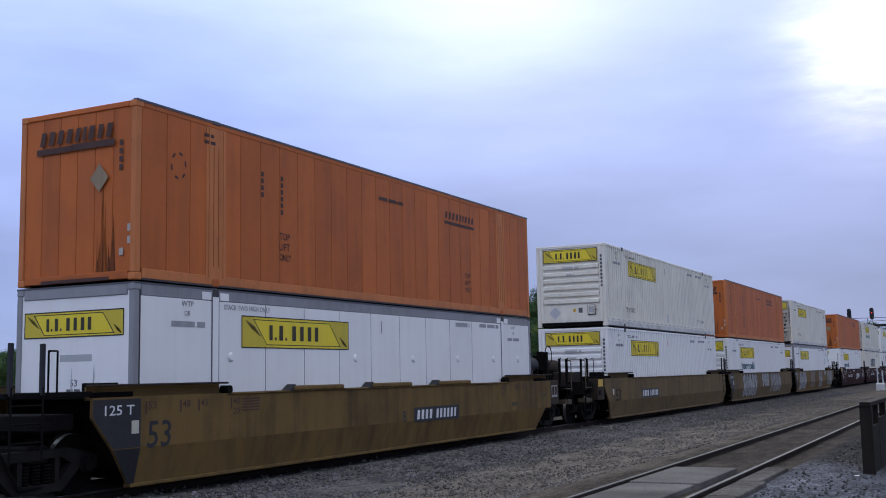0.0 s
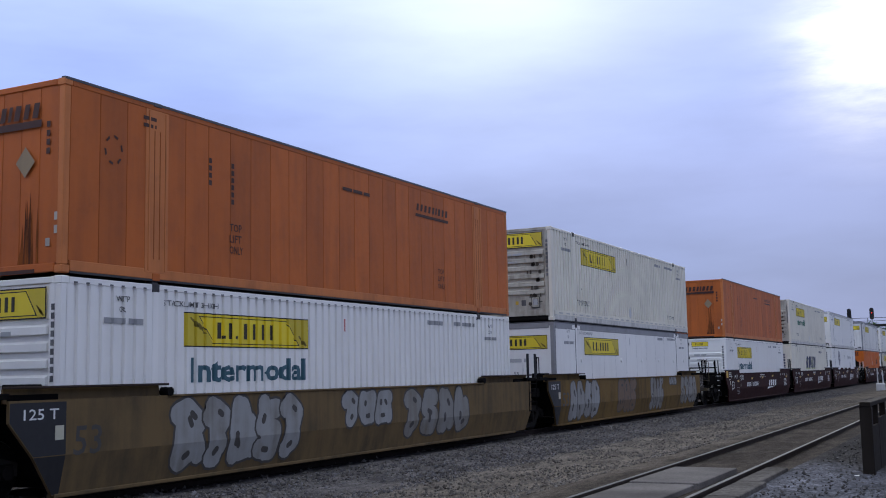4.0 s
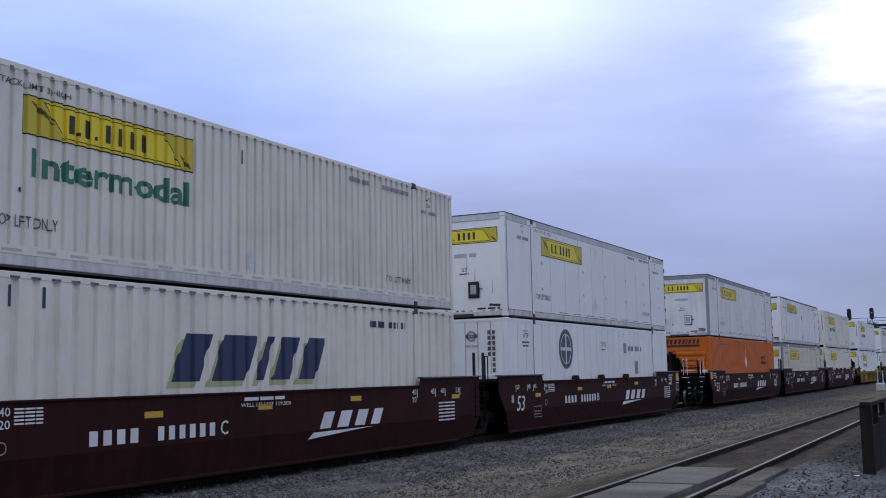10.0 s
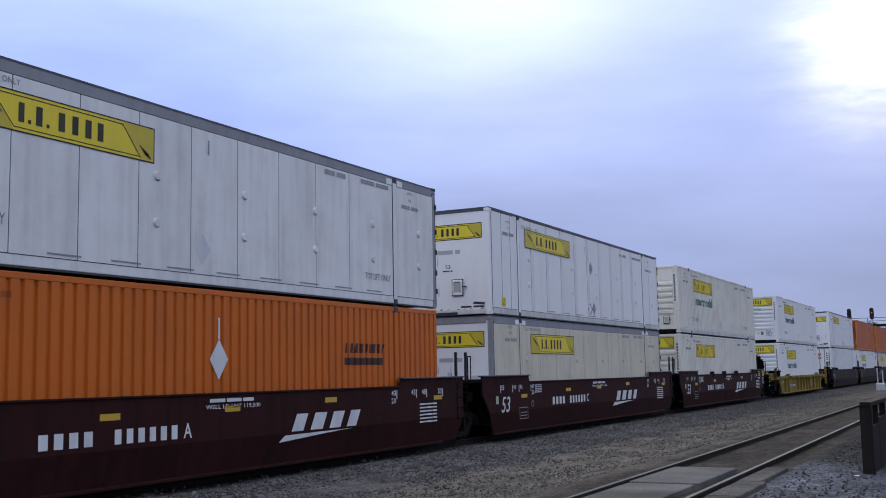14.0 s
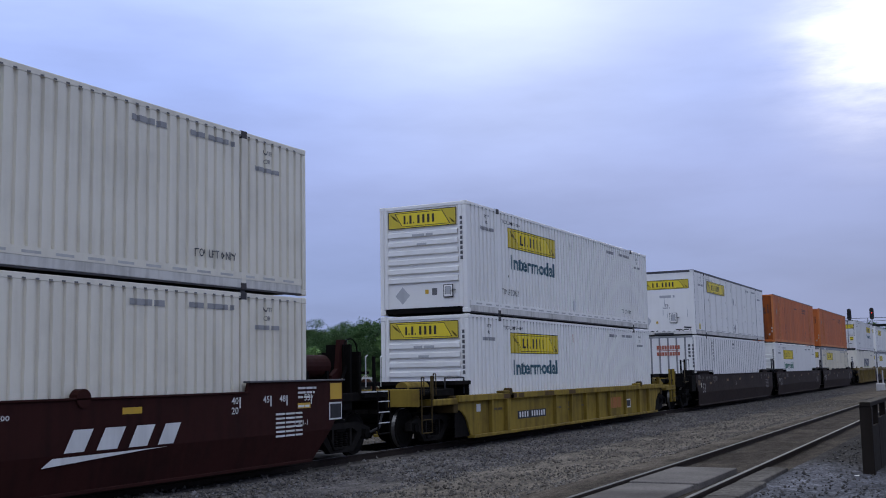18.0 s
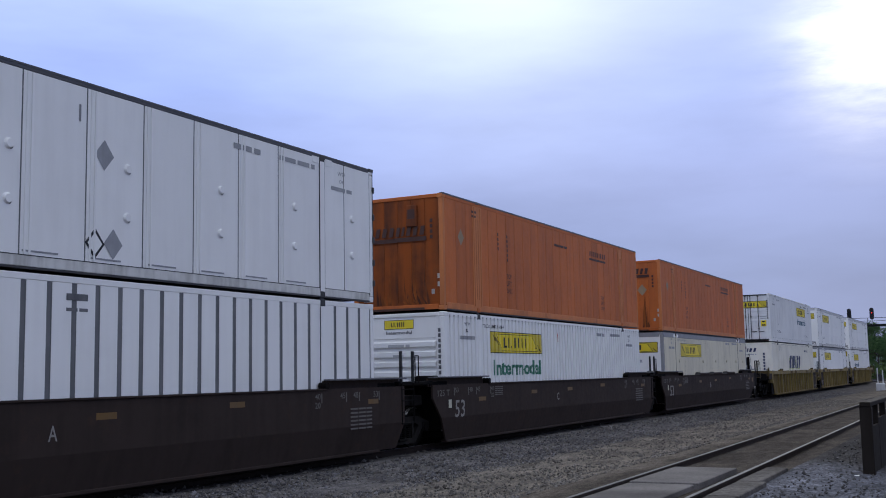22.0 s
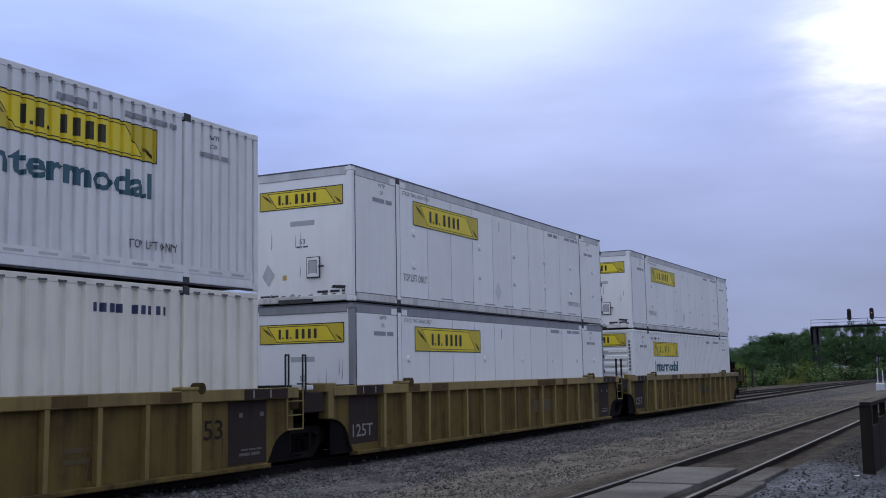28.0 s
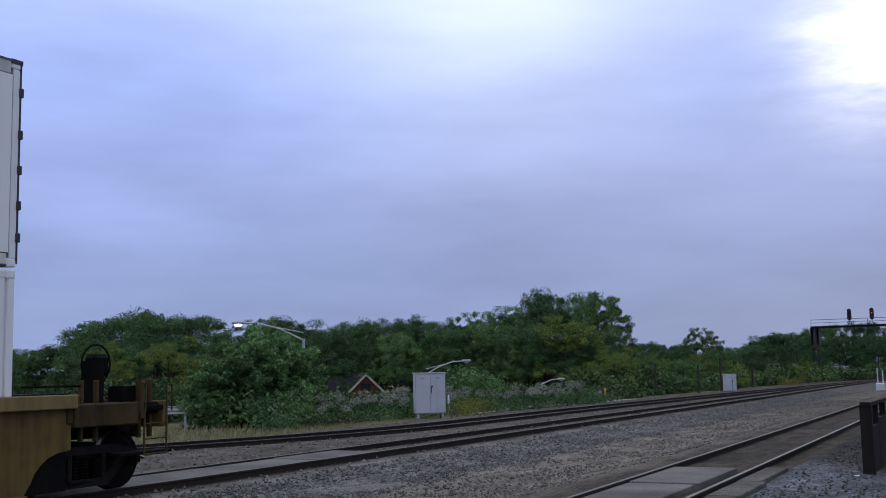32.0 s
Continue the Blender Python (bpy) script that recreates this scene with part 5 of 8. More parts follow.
def slatted_box(name, label, seed, wide):
    """Plate walls with recessed vertical joints: wide and dark, or fine."""
    root = tagged(new(name), label, "container", group="containers on the train")
    frame_parts(root, WHITE, WHITE, WHITE)
    g = 0.05 if wide else 0.012
    back = GREYRAIL if wide else CASTING
    part("backing", boxes([(HX - 0.07, HX - (0.016 if wide else 0.04), 0.12, L - 0.12, 0.15, H - 0.1)]), paint("wide_joint", (0.12, 0.12, 0.122), 0.6, 0.5, (0.3, 0.29, 0.28)) if wide else CASTING, root)
    k = 34 if wide else 26
    for i in range(k):
        a, b = 0.12 + (L - 0.24) * i / k, 0.12 + (L - 0.24) * (i + 1) / k
        part("panel", box(bmesh.new(), HX - 0.015 if wide else HX - 0.04, HX - 0.004, a + g, b - g, 0.19, H - 0.11, 0.004), WHITE, root)
    lift_posts(root, WHITE, groove=True)
    part("end_backing", boxes([(-HX + 0.12, HX - 0.12, 0.05, 0.08, 0.1, H - 0.05)]), back, root)
    kk = 6
    for i in range(kk):
        a, b = -HX + 0.12 + (W - 0.24) * i / kk, -HX + 0.12 + (W - 0.24) * (i + 1) / kk
        part("end_panel", box(bmesh.new(), a + g * 0.8, b - g * 0.8, 0.012, 0.05, 0.15, H - 0.1, 0.006), WHITE, root)
    part("head_rail", box(bmesh.new(), -HX + 0.16, HX - 0.16, 0.0, 0.08, H - 0.1, H - 0.01, 0.01), GREYRAIL if wide else WHITE, root)
    if wide:
        red = paint("faded_red_ink", (0.42, 0.10, 0.05), 0.6, 0.4, (0.5, 0.4, 0.35))
        each("letter_block", word_bars(-0.52, H - 0.62, (0.1,) * 9, 0.18, 0.02) + [("r", -0.52, 0.5, H - 0.68, H - 0.655)] + word_bars(-0.52, H - 0.9, (0.1,) * 9, 0.16, 0.02), lambda q: on_end(q, -0.006), red, root)
        each("serial_block", [("r", u, u + 0.1, H - 0.52 - 0.155 * i, H - 0.41 - 0.155 * i) for u, c in ((0.92, 4), (1.1, 7)) for i in range(c)], lambda q: on_end(q, 0.006), INK, root)
        each("serial_block", [("r", u, u + 0.1, H - 0.36 - 0.155 * i, H - 0.26 - 0.155 * i) for u, c in ((2.94, 4), (3.19, 6)) for i in range(c)], lambda q: on_side(q, HX), INK, root)
        each("stencil", bars(7.45, H - 0.36, 0.42, 0.1, seed) + bars(7.45, H - 0.52, 0.42, 0.05, seed + 1), lambda q: on_side(q, HX), INK, root)
    else:
        part("emblem", on_side([("o", 4.55, 2.08, 0.47, 0.62), ("o", 4.55, 2.08, 0.0, 0.44)], HX), paint("emblem_dark", (0.06, 0.07, 0.085), 0.5, 0.2), root, "dark round railway emblem")
        part("emblem_cross", on_side([("r", 4.5, 4.6, 1.62, 2.54), ("r", 4.12, 4.98, 2.03, 2.13)], HX + 0.003), WHITEINK, root)
        part("emblem_rim", on_side([("o", 4.55, 2.08, 0.44, 0.47)], HX + 0.003), WHITEINK, root)
        part("stencil", on_side([("t", "WTP", 1.1, H - 0.55, 0.42, 0.14)] + bars(1.05, H - 0.7, 0.5, 0.05, seed) + bars(1.1, H - 0.8, 0.4, 0.05, seed + 1) + [("r", 1.1, 1.5, H - 0.36, H - 0.34)], HX), INK, root)
        part("stencil", on_side([("t", "53/102", 7.9, 2.2, 0.56, 0.17)], HX), INK, root)
        each("stencil", bars(7.95, 2.08, 0.45, 0.04, seed) + [("r", 10.95 + 0.17 * i, 11.06 + 0.17 * i, 2.08, 2.26) for i in range(10) if i not in (4, 8)], lambda q: on_side(q, HX), INK, root)
        part("emblem", on_side([("r", 10.4, 10.75, 2.0, 2.36)], HX), GREYRAIL, root)
        part("data_plate", on_side([("r", 11.7, 12.1, 1.25, 1.72)], HX), paint("data_plate", (0.22, 0.23, 0.24), 0.5, 0.3), root)
        part("emblem", on_end([("o", 0.2, H - 0.5, 0.1, 0.15), ("r", 0.02, 0.4, H - 0.55, H - 0.45)], -0.008), GREYRAIL, root)
        each("stencil", bars(0.0, H - 0.8, 0.42, 0.05, seed + 3), lambda q: on_end(q, -0.008), FAINT, root)
        each("serial_block", [("r", u, u + 0.09, H - 0.46 - 0.15 * i, H - 0.35 - 0.15 * i) for u, c in ((0.7, 5), (0.84, 8)) for i in range(c)], lambda q: on_end(q, -0.008), INK, root)
    return root


# ---- well cars ----
WHEELS = []
WR = 0.457
WHEEL_ME = {}


def wheel_meshes():
    if WHEEL_ME:
        return WHEEL_ME
    bm = bmesh.new()
    rod(bm, (-0.85, 0, 0), (0.85, 0, 0), 0.085, 10)
    for s in (-1, 1):
        x = s * 0.72
        rod(bm, (x - s * 0.04, 0, 0), (x + s * 0.07, 0, 0), WR - 0.012, 28)
        rod(bm, (x + s * 0.07, 0, 0), (x + s * 0.085, 0, 0), WR - 0.09, 24, WR - 0.13)
        rod(bm, (x - s * 0.075, 0, 0), (x - s * 0.035, 0, 0), WR + 0.02, 28)
        rod(bm, (x + s * 0.07, 0, 0), (x + s * 0.16, 0, 0), 0.13, 12, 0.10)
        for k in range(3):
            a = 2.094 * k
            rod(bm, (x + s * 0.075, 0.22 * math.cos(a), 0.22 * math.sin(a)), (x + s * 0.1, 0.22 * math.cos(a), 0.22 * math.sin(a)), 0.05, 6)
    me = bpy.data.meshes.new("wheelset")
    bm.to_mesh(me)
    bm.free()
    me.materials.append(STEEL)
    WHEEL_ME["wheelset"] = me
    bm = bmesh.new()
    for s in (1,):
        x = s * 0.72
        k = 32
        a = [bm.verts.new((x - s * 0.03, WR * math.cos(6.2832 * i / k), WR * math.sin(6.2832 * i / k))) for i in range(k)]
        b = [bm.verts.new((x + s * 0.06, (WR - 0.006) * math.cos(6.2832 * i / k), (WR - 0.006) * math.sin(6.2832 * i / k))) for i in range(k)]
        for i in range(k):
            bm.faces.new((a[i], a[(i + 1) % k], b[(i + 1) % k], b[i]))
    me = bpy.data.meshes.new("tread")
    bm.to_mesh(me)
    bm.free()
    me.materials.append(TREAD)
    WHEEL_ME["tread"] = me
    # side frame with window for the springs
    bm = bmesh.new()
    prism(bm, ((-1.12, 0.40), (-1.12, 0.58), (-0.62, 0.72), (0.62, 0.72), (1.12, 0.58), (1.12, 0.40), (0.78, 0.42), (0.42, 0.60), (-0.42, 0.60), (-0.78, 0.42)), -0.07, 0.07)
    prism(bm, ((-0.78, 0.44), (-0.62, 0.52), (-0.36, 0.24), (0.36, 0.24), (0.62, 0.52), (0.78, 0.44), (0.44, 0.12), (-0.44, 0.12)), -0.07, 0.07)
    for y in (-0.38, 0.3):
        box(bm, -0.07, 0.07, y, y + 0.08, 0.22, 0.62)
    # added dark plate behind the springs, in place of the shade there
    box(bm, -0.13, -0.10, -0.6, 0.6, 0.2, 0.66)
    me = bpy.data.meshes.new("side_frame")
    bm.to_mesh(me)
    bm.free()
    # paler than STEEL: the light its diagonals catch is put into the colour
    me.materials.append(paint("truck_iron_lit", (0.014, 0.0125, 0.0115), 0.8, 0.7, (0.03, 0.026, 0.022)))
    WHEEL_ME["side_frame"] = me
    bm = bmesh.new()
    rings = []
    for k in range(13):
        r = 0.08 if k % 2 else 0.05
        rings.append([bm.verts.new((r * math.cos(6.2832 * i / 10), r * math.sin(6.2832 * i / 10), 0.24 + 0.023 * k)) for i in range(10)])
    for p, q in zip(rings, rings[1:]):
        for i in range(10):
            bm.faces.new((p[i], p[(i + 1) % 10], q[(i + 1) % 10], q[i]))
    me = bpy.data.meshes.new("spring")
    bm.to_mesh(me)
    bm.free()
    me.materials.append(STEEL)
    WHEEL_ME["spring"] = me
    bm = bmesh.new()
    box(bm, -1.05, 1.05, -0.2, 0.2, 0.52, 0.78, 0.03)
    rod(bm, (0, 0, 0.7), (0, 0, 1.0), 0.28, 14)
    me = bpy.data.meshes.new("bolster")
    bm.to_mesh(me)
    bm.free()
    me.materials.append(STEEL)
    WHEEL_ME["bolster"] = me
    bm = bmesh.new()
    box(bm, -0.09, 0.09, -0.14, 0.14, WR - 0.1, WR + 0.12, 0.02)
    rod(bm, (0.05, 0, WR), (0.13, 0, WR), 0.1, 10)
    me = bpy.data.meshes.new("bearing")
    bm.to_mesh(me)
    bm.free()
    me.materials.append(STEEL)
    WHEEL_ME["bearing"] = me
    return WHEEL_ME


def truck(parent, y):
    ms = wheel_meshes()
    t = share("truck", ms["bolster"], parent, (0, y, 0), "cast-steel truck caked in grime")
    for sx in (-1.0, 1.0):
        share("side_frame", ms["side_frame"], t, (sx, 0, 0))
    for dy in (-0.2, 0.0, 0.2):
        share("spring", ms["spring"], t, (1.0, dy, 0))
    for dy in (-0.915, 0.915):
        share("bearing", ms["bearing"], t, (1.0, dy, 0))
    part("brake_rod", rods([(1.12, -0.75, 0.75), (1.12, -0.4, 0.2), (1.0, 0.4, 0.2)], 0.025), STEEL, t)
    for d in (-0.915, 0.915):
        w = share("wheelset", ms["wheelset"], t, (0, d, WR))
        tr = share("tread", ms["tread"], t, (0, d, WR), "bright polished wheel tread")
        WHEELS.append((w, parent, y + d, (0, d, WR)))
        WHEELS.append((tr, parent, y + d, (0, d, WR)))
    return t


def ladder(parent, mat, y0, y1, z0, z1, x=1.47, rungs=4, rail_up=0.0, bright=None):
    p = part("ladder", rods([(x, y0, z1 + rail_up), (x, y0, z0), (x, y1, z0), (x, y1, z1 + rail_up)], 0.018), mat, parent)
    for k in range(1, rungs):
        z = z0 + (z1 - z0) * k / rungs
        part("rung", rods([(x, y0, z), (x, y1, z)], 0.013), bright or mat, p)
    return p


def stanchions(parent, mat, ys, z0, z1, x=1.25):
    for y in ys:
        part("stanchion", box(bmesh.new(), x - 0.03, x + 0.03, y - 0.034, y + 0.034, z0, z1, 0.008), mat, parent)


def grab(parent, mat, y, z0, z1, x=1.42, w=0.14):
    part("grab_iron", rods([(x, y, z0), (x, y, z1), (x, y + w, z1), (x, y + w, z0)], 0.015), mat, parent)


def bar_marks(root, rows, mat, x, name="stencil"):
    each(name, rows, lambda q: on_side(q, x), mat, root)


def end_gear(root, body, near, coupled):
    """Platform, draft sill, coupler, rods and rails of one end. near: the end at y = 0; else the other end, mirrored."""
    def m(y):
        return y if near else L - y

    def bx(x0, x1, a, b, z0, z1, bv=0.0):
        a, b = sorted((m(a), m(b)))
        return box(bmesh.new(), x0, x1, a, b, z0, z1, bv)
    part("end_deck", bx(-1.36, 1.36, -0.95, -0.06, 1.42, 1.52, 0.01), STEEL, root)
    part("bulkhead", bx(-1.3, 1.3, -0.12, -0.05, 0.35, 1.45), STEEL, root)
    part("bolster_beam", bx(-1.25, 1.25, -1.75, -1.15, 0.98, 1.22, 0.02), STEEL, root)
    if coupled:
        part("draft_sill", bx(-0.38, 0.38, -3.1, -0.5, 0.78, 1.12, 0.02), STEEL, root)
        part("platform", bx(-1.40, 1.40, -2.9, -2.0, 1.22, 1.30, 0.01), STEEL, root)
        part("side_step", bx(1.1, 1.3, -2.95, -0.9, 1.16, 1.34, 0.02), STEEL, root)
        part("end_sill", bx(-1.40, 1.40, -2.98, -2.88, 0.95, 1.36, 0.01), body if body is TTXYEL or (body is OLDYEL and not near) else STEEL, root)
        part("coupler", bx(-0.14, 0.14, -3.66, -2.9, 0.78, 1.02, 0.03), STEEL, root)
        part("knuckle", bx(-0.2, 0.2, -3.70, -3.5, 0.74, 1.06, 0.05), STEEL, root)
        part("air_hose", rods([(0.45, m(-2.95), 0.85), (0.5, m(-3.2), 0.5), (0.42, m(-3.5), 0.4), (0.3, m(-3.68), 0.5)], 0.03), BLACK, root)
        part("pipe", rods([(0.9, m(-0.2), 1.34), (0.9, m(-1.6), 1.36), (0.6, m(-2.8), 1.36)], 0.03), STEEL, root)
    else:
        part("connector_arm", bx(-0.45, 0.45, -1.66, -0.3, 0.85, 1.15, 0.04), STEEL, root)
    return m


def smooth_well(name, label, body, seed, spec):
    """Deep plate-sided well with raised shoulders at both ends."""
    root = tagged(new(name), label, "well car", group="well cars of the train")
    near_c, far_c = spec.get("near"), spec.get("far")
    ins = 0.13
    plain = not spec.get("bright")
    up = ((-1.02, 1.14), (-1.02, 1.60), (2.05, 1.60), (2.12, 1.44), (14.04, 1.44), (14.1, 1.60), (17.17, 1.60)) + (((17.17, 1.14), (16.75, 0.66)) if far_c else ((17.17, 0.66),)) + ((-0.60, 0.66),)
    if plain:
        up = ((-1.02, 1.14), (-1.02, 1.44), (17.17, 1.44), (17.17, 0.66), (-0.60, 0.66))
    dn = ((-0.60, 0.66), (16.75, 0.66), (16.28, 0.10), (-0.13, 0.10)) if far_c else ((-0.60, 0.66), (17.17, 0.66), (16.98, 0.10), (-0.13, 0.10))
    for s in (1, -1):
        xs = sorted((s * 1.47, s * 1.42))
        a = part("side_plate", prism(bmesh.new(), up, *xs), body, root)
        bm = prism(bmesh.new(), dn, *xs)
        for v in bm.verts:
            if v.co.z < 0.4:
                v.co.x -= s * ins
        part("lower_plate", bm, body, root)
        x0, x1 = sorted((s * 1.36, s * 1.52))
        for y0, y1, z in ((-1.05, 2.07, 1.60), (14.08, 17.2, 1.60)):
            part("shoulder_flange", box(bmesh.new(), x0, x1, y0, y1, z, z + 0.035, 0.008), spec.get("flange", DARKRAIL), root)
            if plain:
                part("shoulder_web", prism(bmesh.new(), ((y0 + (0.85 if near_c and y0 < 0 else 0.03), 1.40), (y0 + (0.85 if near_c and y0 < 0 else 0.03), 1.60), (y1 - 0.05, 1.60), (y1 - 0.02, 1.40)), *sorted((s * 1.31, s * 1.34))), body, root)
                if s > 0:
                    yc = y1 + 0.06 if y0 < 0 else y0 - 0.06
                    part("corner_guide", rod(bmesh.new(), (1.32, yc, 1.50), (1.5, yc, 1.50), 0.075, 10), STEEL, root)
        part("sill_flange", box(bmesh.new(), x0, sorted((s * 1.36, s * 1.50))[1] if s > 0 else x1, 2.1, 14.06, 1.415, 1.45, 0.008), body, root)
        part("bottom_chord", box(bmesh.new(), *sorted((s * 1.20, s * 1.36)), -0.1, 16.26, 0.06, 0.12, 0.01), body, root)
    for y in (0.35, 4.3, 8.05, 11.8, 15.5):
        part("cross_bearer", box(bmesh.new(), -1.3, 1.3, y - 0.18, y + 0.18, 0.16, 0.318), STEEL, root)
    if spec.get("end_patch"):
        # black on the lower slope paints the shade that continues below the end panel
        slope_shade_bm = on_side([("q", ((-0.59, 0.655), (-0.14, 0.11), (-0.02, 0.11), (-0.02, 0.655)))], 1.474)
        for v in slope_shade_bm.verts:
            v.co.x -= ins * max(0.0, 0.66 - v.co.z) / 0.56
        part("end_patch", slope_shade_bm, BLACK, root)
        q = [("q", ((-1.01, 1.145), (-0.595, 0.67), (-0.02, 0.67), (-0.02, 1.41), (-1.01, 1.41)))]
        part("end_patch", on_side(q, 1.475), BLACK, root, "black painted end panel")
    for y0 in spec.get("guides", ()):
        g = part("container_guide", box(bmesh.new(), 1.30, 1.53, y0, y0 + 1.75, 1.44, 1.53, 0.02), body, root)
        part("guide_tip", prism(bmesh.new(), ((y0 - 0.14, 1.44), (y0 + 0.06, 1.56), (y0 + 0.08, 1.44)), 1.32, 1.52), BLACK, g)
    for y0 in spec.get("lumps", ()):
        bm = bmesh.new()
        rod(bm, (1.34, y0, 1.44), (1.5, y0, 1.44), 0.14, 14)
        part("container_guide", bm, body, root)
    # ends
    for near, c in ((True, near_c), (False, far_c)):
        m = end_gear(root, body, near, c)
        if c:
            da = -0.3 if plain else 0.0
            stanchions(root, STEEL, (m(-1.95 + da), m(-2.55 + da)), 1.3, 2.1, 1.3)
            if plain:
                eb = part("end_box", box(bmesh.new(), 1.05, 1.455, *sorted((m(-1.72), m(-1.04))), 0.74, 1.44, 0.015), STEEL if body is DARKCAR else ENDBOX, root, "sooty end box")
                if body is DARKCAR:
                    part("reflector", on_side([("r", *sorted((m(-0.66), m(-0.28))), 0.98, 1.2)], 1.476), paint("dulled_reflector", (0.14, 0.075, 0.02), 0.6, 0.5), root, "dulled yellow reflector")
                    bar_marks(root, [("r", -0.66, -0.1 - 0.06 * k, 1.26 + 0.045 * k, 1.28 + 0.045 * k) for k in range(4)] if near else [], paint("sooty_ink", (0.12, 0.11, 0.10), 0.6, 0.4), 1.476)
                elif spec.get("graffiti"):
                    each("graffiti_line", [("o", L + 1.22, 1.2, 0.09, 0.12), ("o", L + 1.3, 1.08, 0.06, 0.09), ("q", ((L + 1.42, 0.86), (L + 1.47, 0.86), (L + 1.6, 1.32), (L + 1.55, 1.33))), ("q", ((L + 1.1, 0.9), (L + 1.55, 1.0), (L + 1.54, 1.04), (L + 1.1, 0.95))), ("q", ((L + 1.5, 1.1), (L + 1.66, 1.05), (L + 1.67, 1.09), (L + 1.51, 1.15)))], lambda q: on_side(q, 1.459), paint("dim_scrawl", (0.17, 0.16, 0.15), 0.6, 0.5), eb)
                elif near:
                    part("edge_patch", on_side([("r", -1.66, -1.18, 1.18, 1.42)], 1.459), PATCH, eb, "yellow reflective square")
                    part("stencil", on_side([("r", -1.66, -1.4, 0.9, 1.06)], 1.459), STEEL, eb)
                else:
                    ya = L + 1.14
                    part("data_box", on_side([("r", ya, ya + 0.46, 0.95, 1.3)], 1.458), paint("dim_white_ink", (0.3, 0.28, 0.27), 0.6, 0.3), eb)
                    part("data_field", on_side([("r", ya + 0.04, ya + 0.22, 1.02, 1.26), ("r", ya + 0.26, ya + 0.42, 1.02, 1.26)], 1.461), ENDBOX, eb)
                part("side_step", box(bmesh.new(), 1.15, 1.46, *sorted((m(-2.82), m(-2.3))), 0.70, 0.84, 0.01), STEEL if body is DARKCAR else TANSTEP, root, "painted side step")
                part("tread_edge", box(bmesh.new(), 1.2, 1.46, *sorted((m(-2.9), m(-2.3))), 1.16, 1.19), TANSTEP, root)
                part("grab_iron", rods([(1.45, m(-2.86), 1.1), (1.45, m(-2.86), 2.02), (1.3, m(-2.86), 2.06)], 0.016), TANSTEP, root)
            stanchions(root, STEEL, (m(-2.75),), 1.3, 2.0, -1.2)
            ladder(root, STEEL, *sorted((m(-2.95), m(-2.45))), 0.45, 1.36, 1.45, 4, 0.0, WHITEINK if spec.get("bright") else None)
            sg = 1 if near else -1
            for yy in (-2.62, -2.0):
                part("grab_iron", rods([(1.43, m(yy), 1.45), (1.43, m(yy), 2.08), (1.43, m(yy) - sg * 0.07, 2.12), (1.36, m(yy) - sg * 0.1, 2.08)], 0.012), WHITEINK if spec.get("bright") else STEEL, root)
            if spec.get("bright"):
                for a, b in ((-2.9, -2.62), (-2.5, -2.2), (-2.1, -1.98)):
                    part("step_edge", box(bmesh.new(), 1.3, 1.44, *sorted((m(a), m(b))), 1.335, 1.36), WHITEINK, root)
                part("edge_patch", on_side([("r", *sorted((m(-0.98), m(-0.56))), 1.24, 1.56)], 1.476), PATCH, root, "yellow reflective square")
                if not near:
                    part("data_box", on_side([("r", L + 0.52, L + 0.98, 0.84, 1.18)], 1.476), WHITEINK, root)
                    part("data_field", on_side([("r", L + 0.55, L + 0.95, 0.87, 1.15)], 1.479), BLACK, root)
                    bar_marks(root, [("t", "L 201-1", 15.5, 0.78, 0.42, 0.1)], WHITEINK, 1.474)
                for k in range(5):
                    if k != 3:
                        bar_marks(root, bars(-0.42 if near else L - 0.55, 1.46 - 0.085 * k, 0.62 - 0.06 * k, 0.04, 77 + k), WHITEINK, 1.476)
            if spec.get("bright"):
                part("brace", rods([(1.1, m(-1.35), 1.3), (1.1, m(-1.85), 2.0)], 0.035), STEEL, root)
                part("brace", rods([(0.4, m(-1.5), 1.3), (0.4, m(-2.1), 2.0)], 0.035), STEEL, root)
                part("crossover", box(bmesh.new(), -1.2, 1.3, *sorted((m(-2.35), m(-2.2))), 1.72, 1.78), STEEL, root)
                part("tread_edge", box(bmesh.new(), 0.2, 1.1, *sorted((m(-2.9), m(-2.2))), 1.62, 1.65), WHITEINK if spec.get("bright") else STEEL, root)
        elif near:
            ladder(root, STEEL, -2.5, -1.95, 0.62, 1.62, 1.47, 4, 0.0)
            stanchions(root, BLACK, (-2.5, -1.95), 1.5, 2.22, 1.45)
            grab(root, STEEL, -1.85, 1.5, 2.12, 1.46, 0.16)
            part("step_plate", box(bmesh.new(), 1.2, 1.46, -2.6, -1.0, 1.46, 1.54, 0.01), STEEL, root)
    if far_c and not spec.get("graffiti"):
        bm = bmesh.new()
        rod(bm, (0.75, L + 0.35, 1.90), (0.75, L + 1.35, 1.90), 0.24, 18)
        rod(bm, (0.75, L + 0.25, 1.90), (0.75, L + 0.35, 1.90), 0.14, 18, 0.24)
        rod(bm, (0.75, L + 1.35, 1.90), (0.75, L + 1.45, 1.90), 0.24, 18, 0.14)
        t = part("air_reservoir", bm, body if spec.get("bright") else BLACK, root, "long air tank on the end deck")
        if spec.get("bright"):
            part("gusset", prism(bmesh.new(), ((L + 1.35, 1.5), (L + 1.35, 1.7), (L + 1.6, 1.85), (L + 1.68, 2.45), (L + 1.95, 2.45), (L + 1.95, 1.3), (L + 1.6, 1.3)), 0.9, 1.0), body, root)
        for ya in (0.45, 1.18):
            part("tank_saddle", boxes([(0.5, 1.0, L + ya, L + ya + 0.07, 1.5, 1.8)]), STEEL, t)
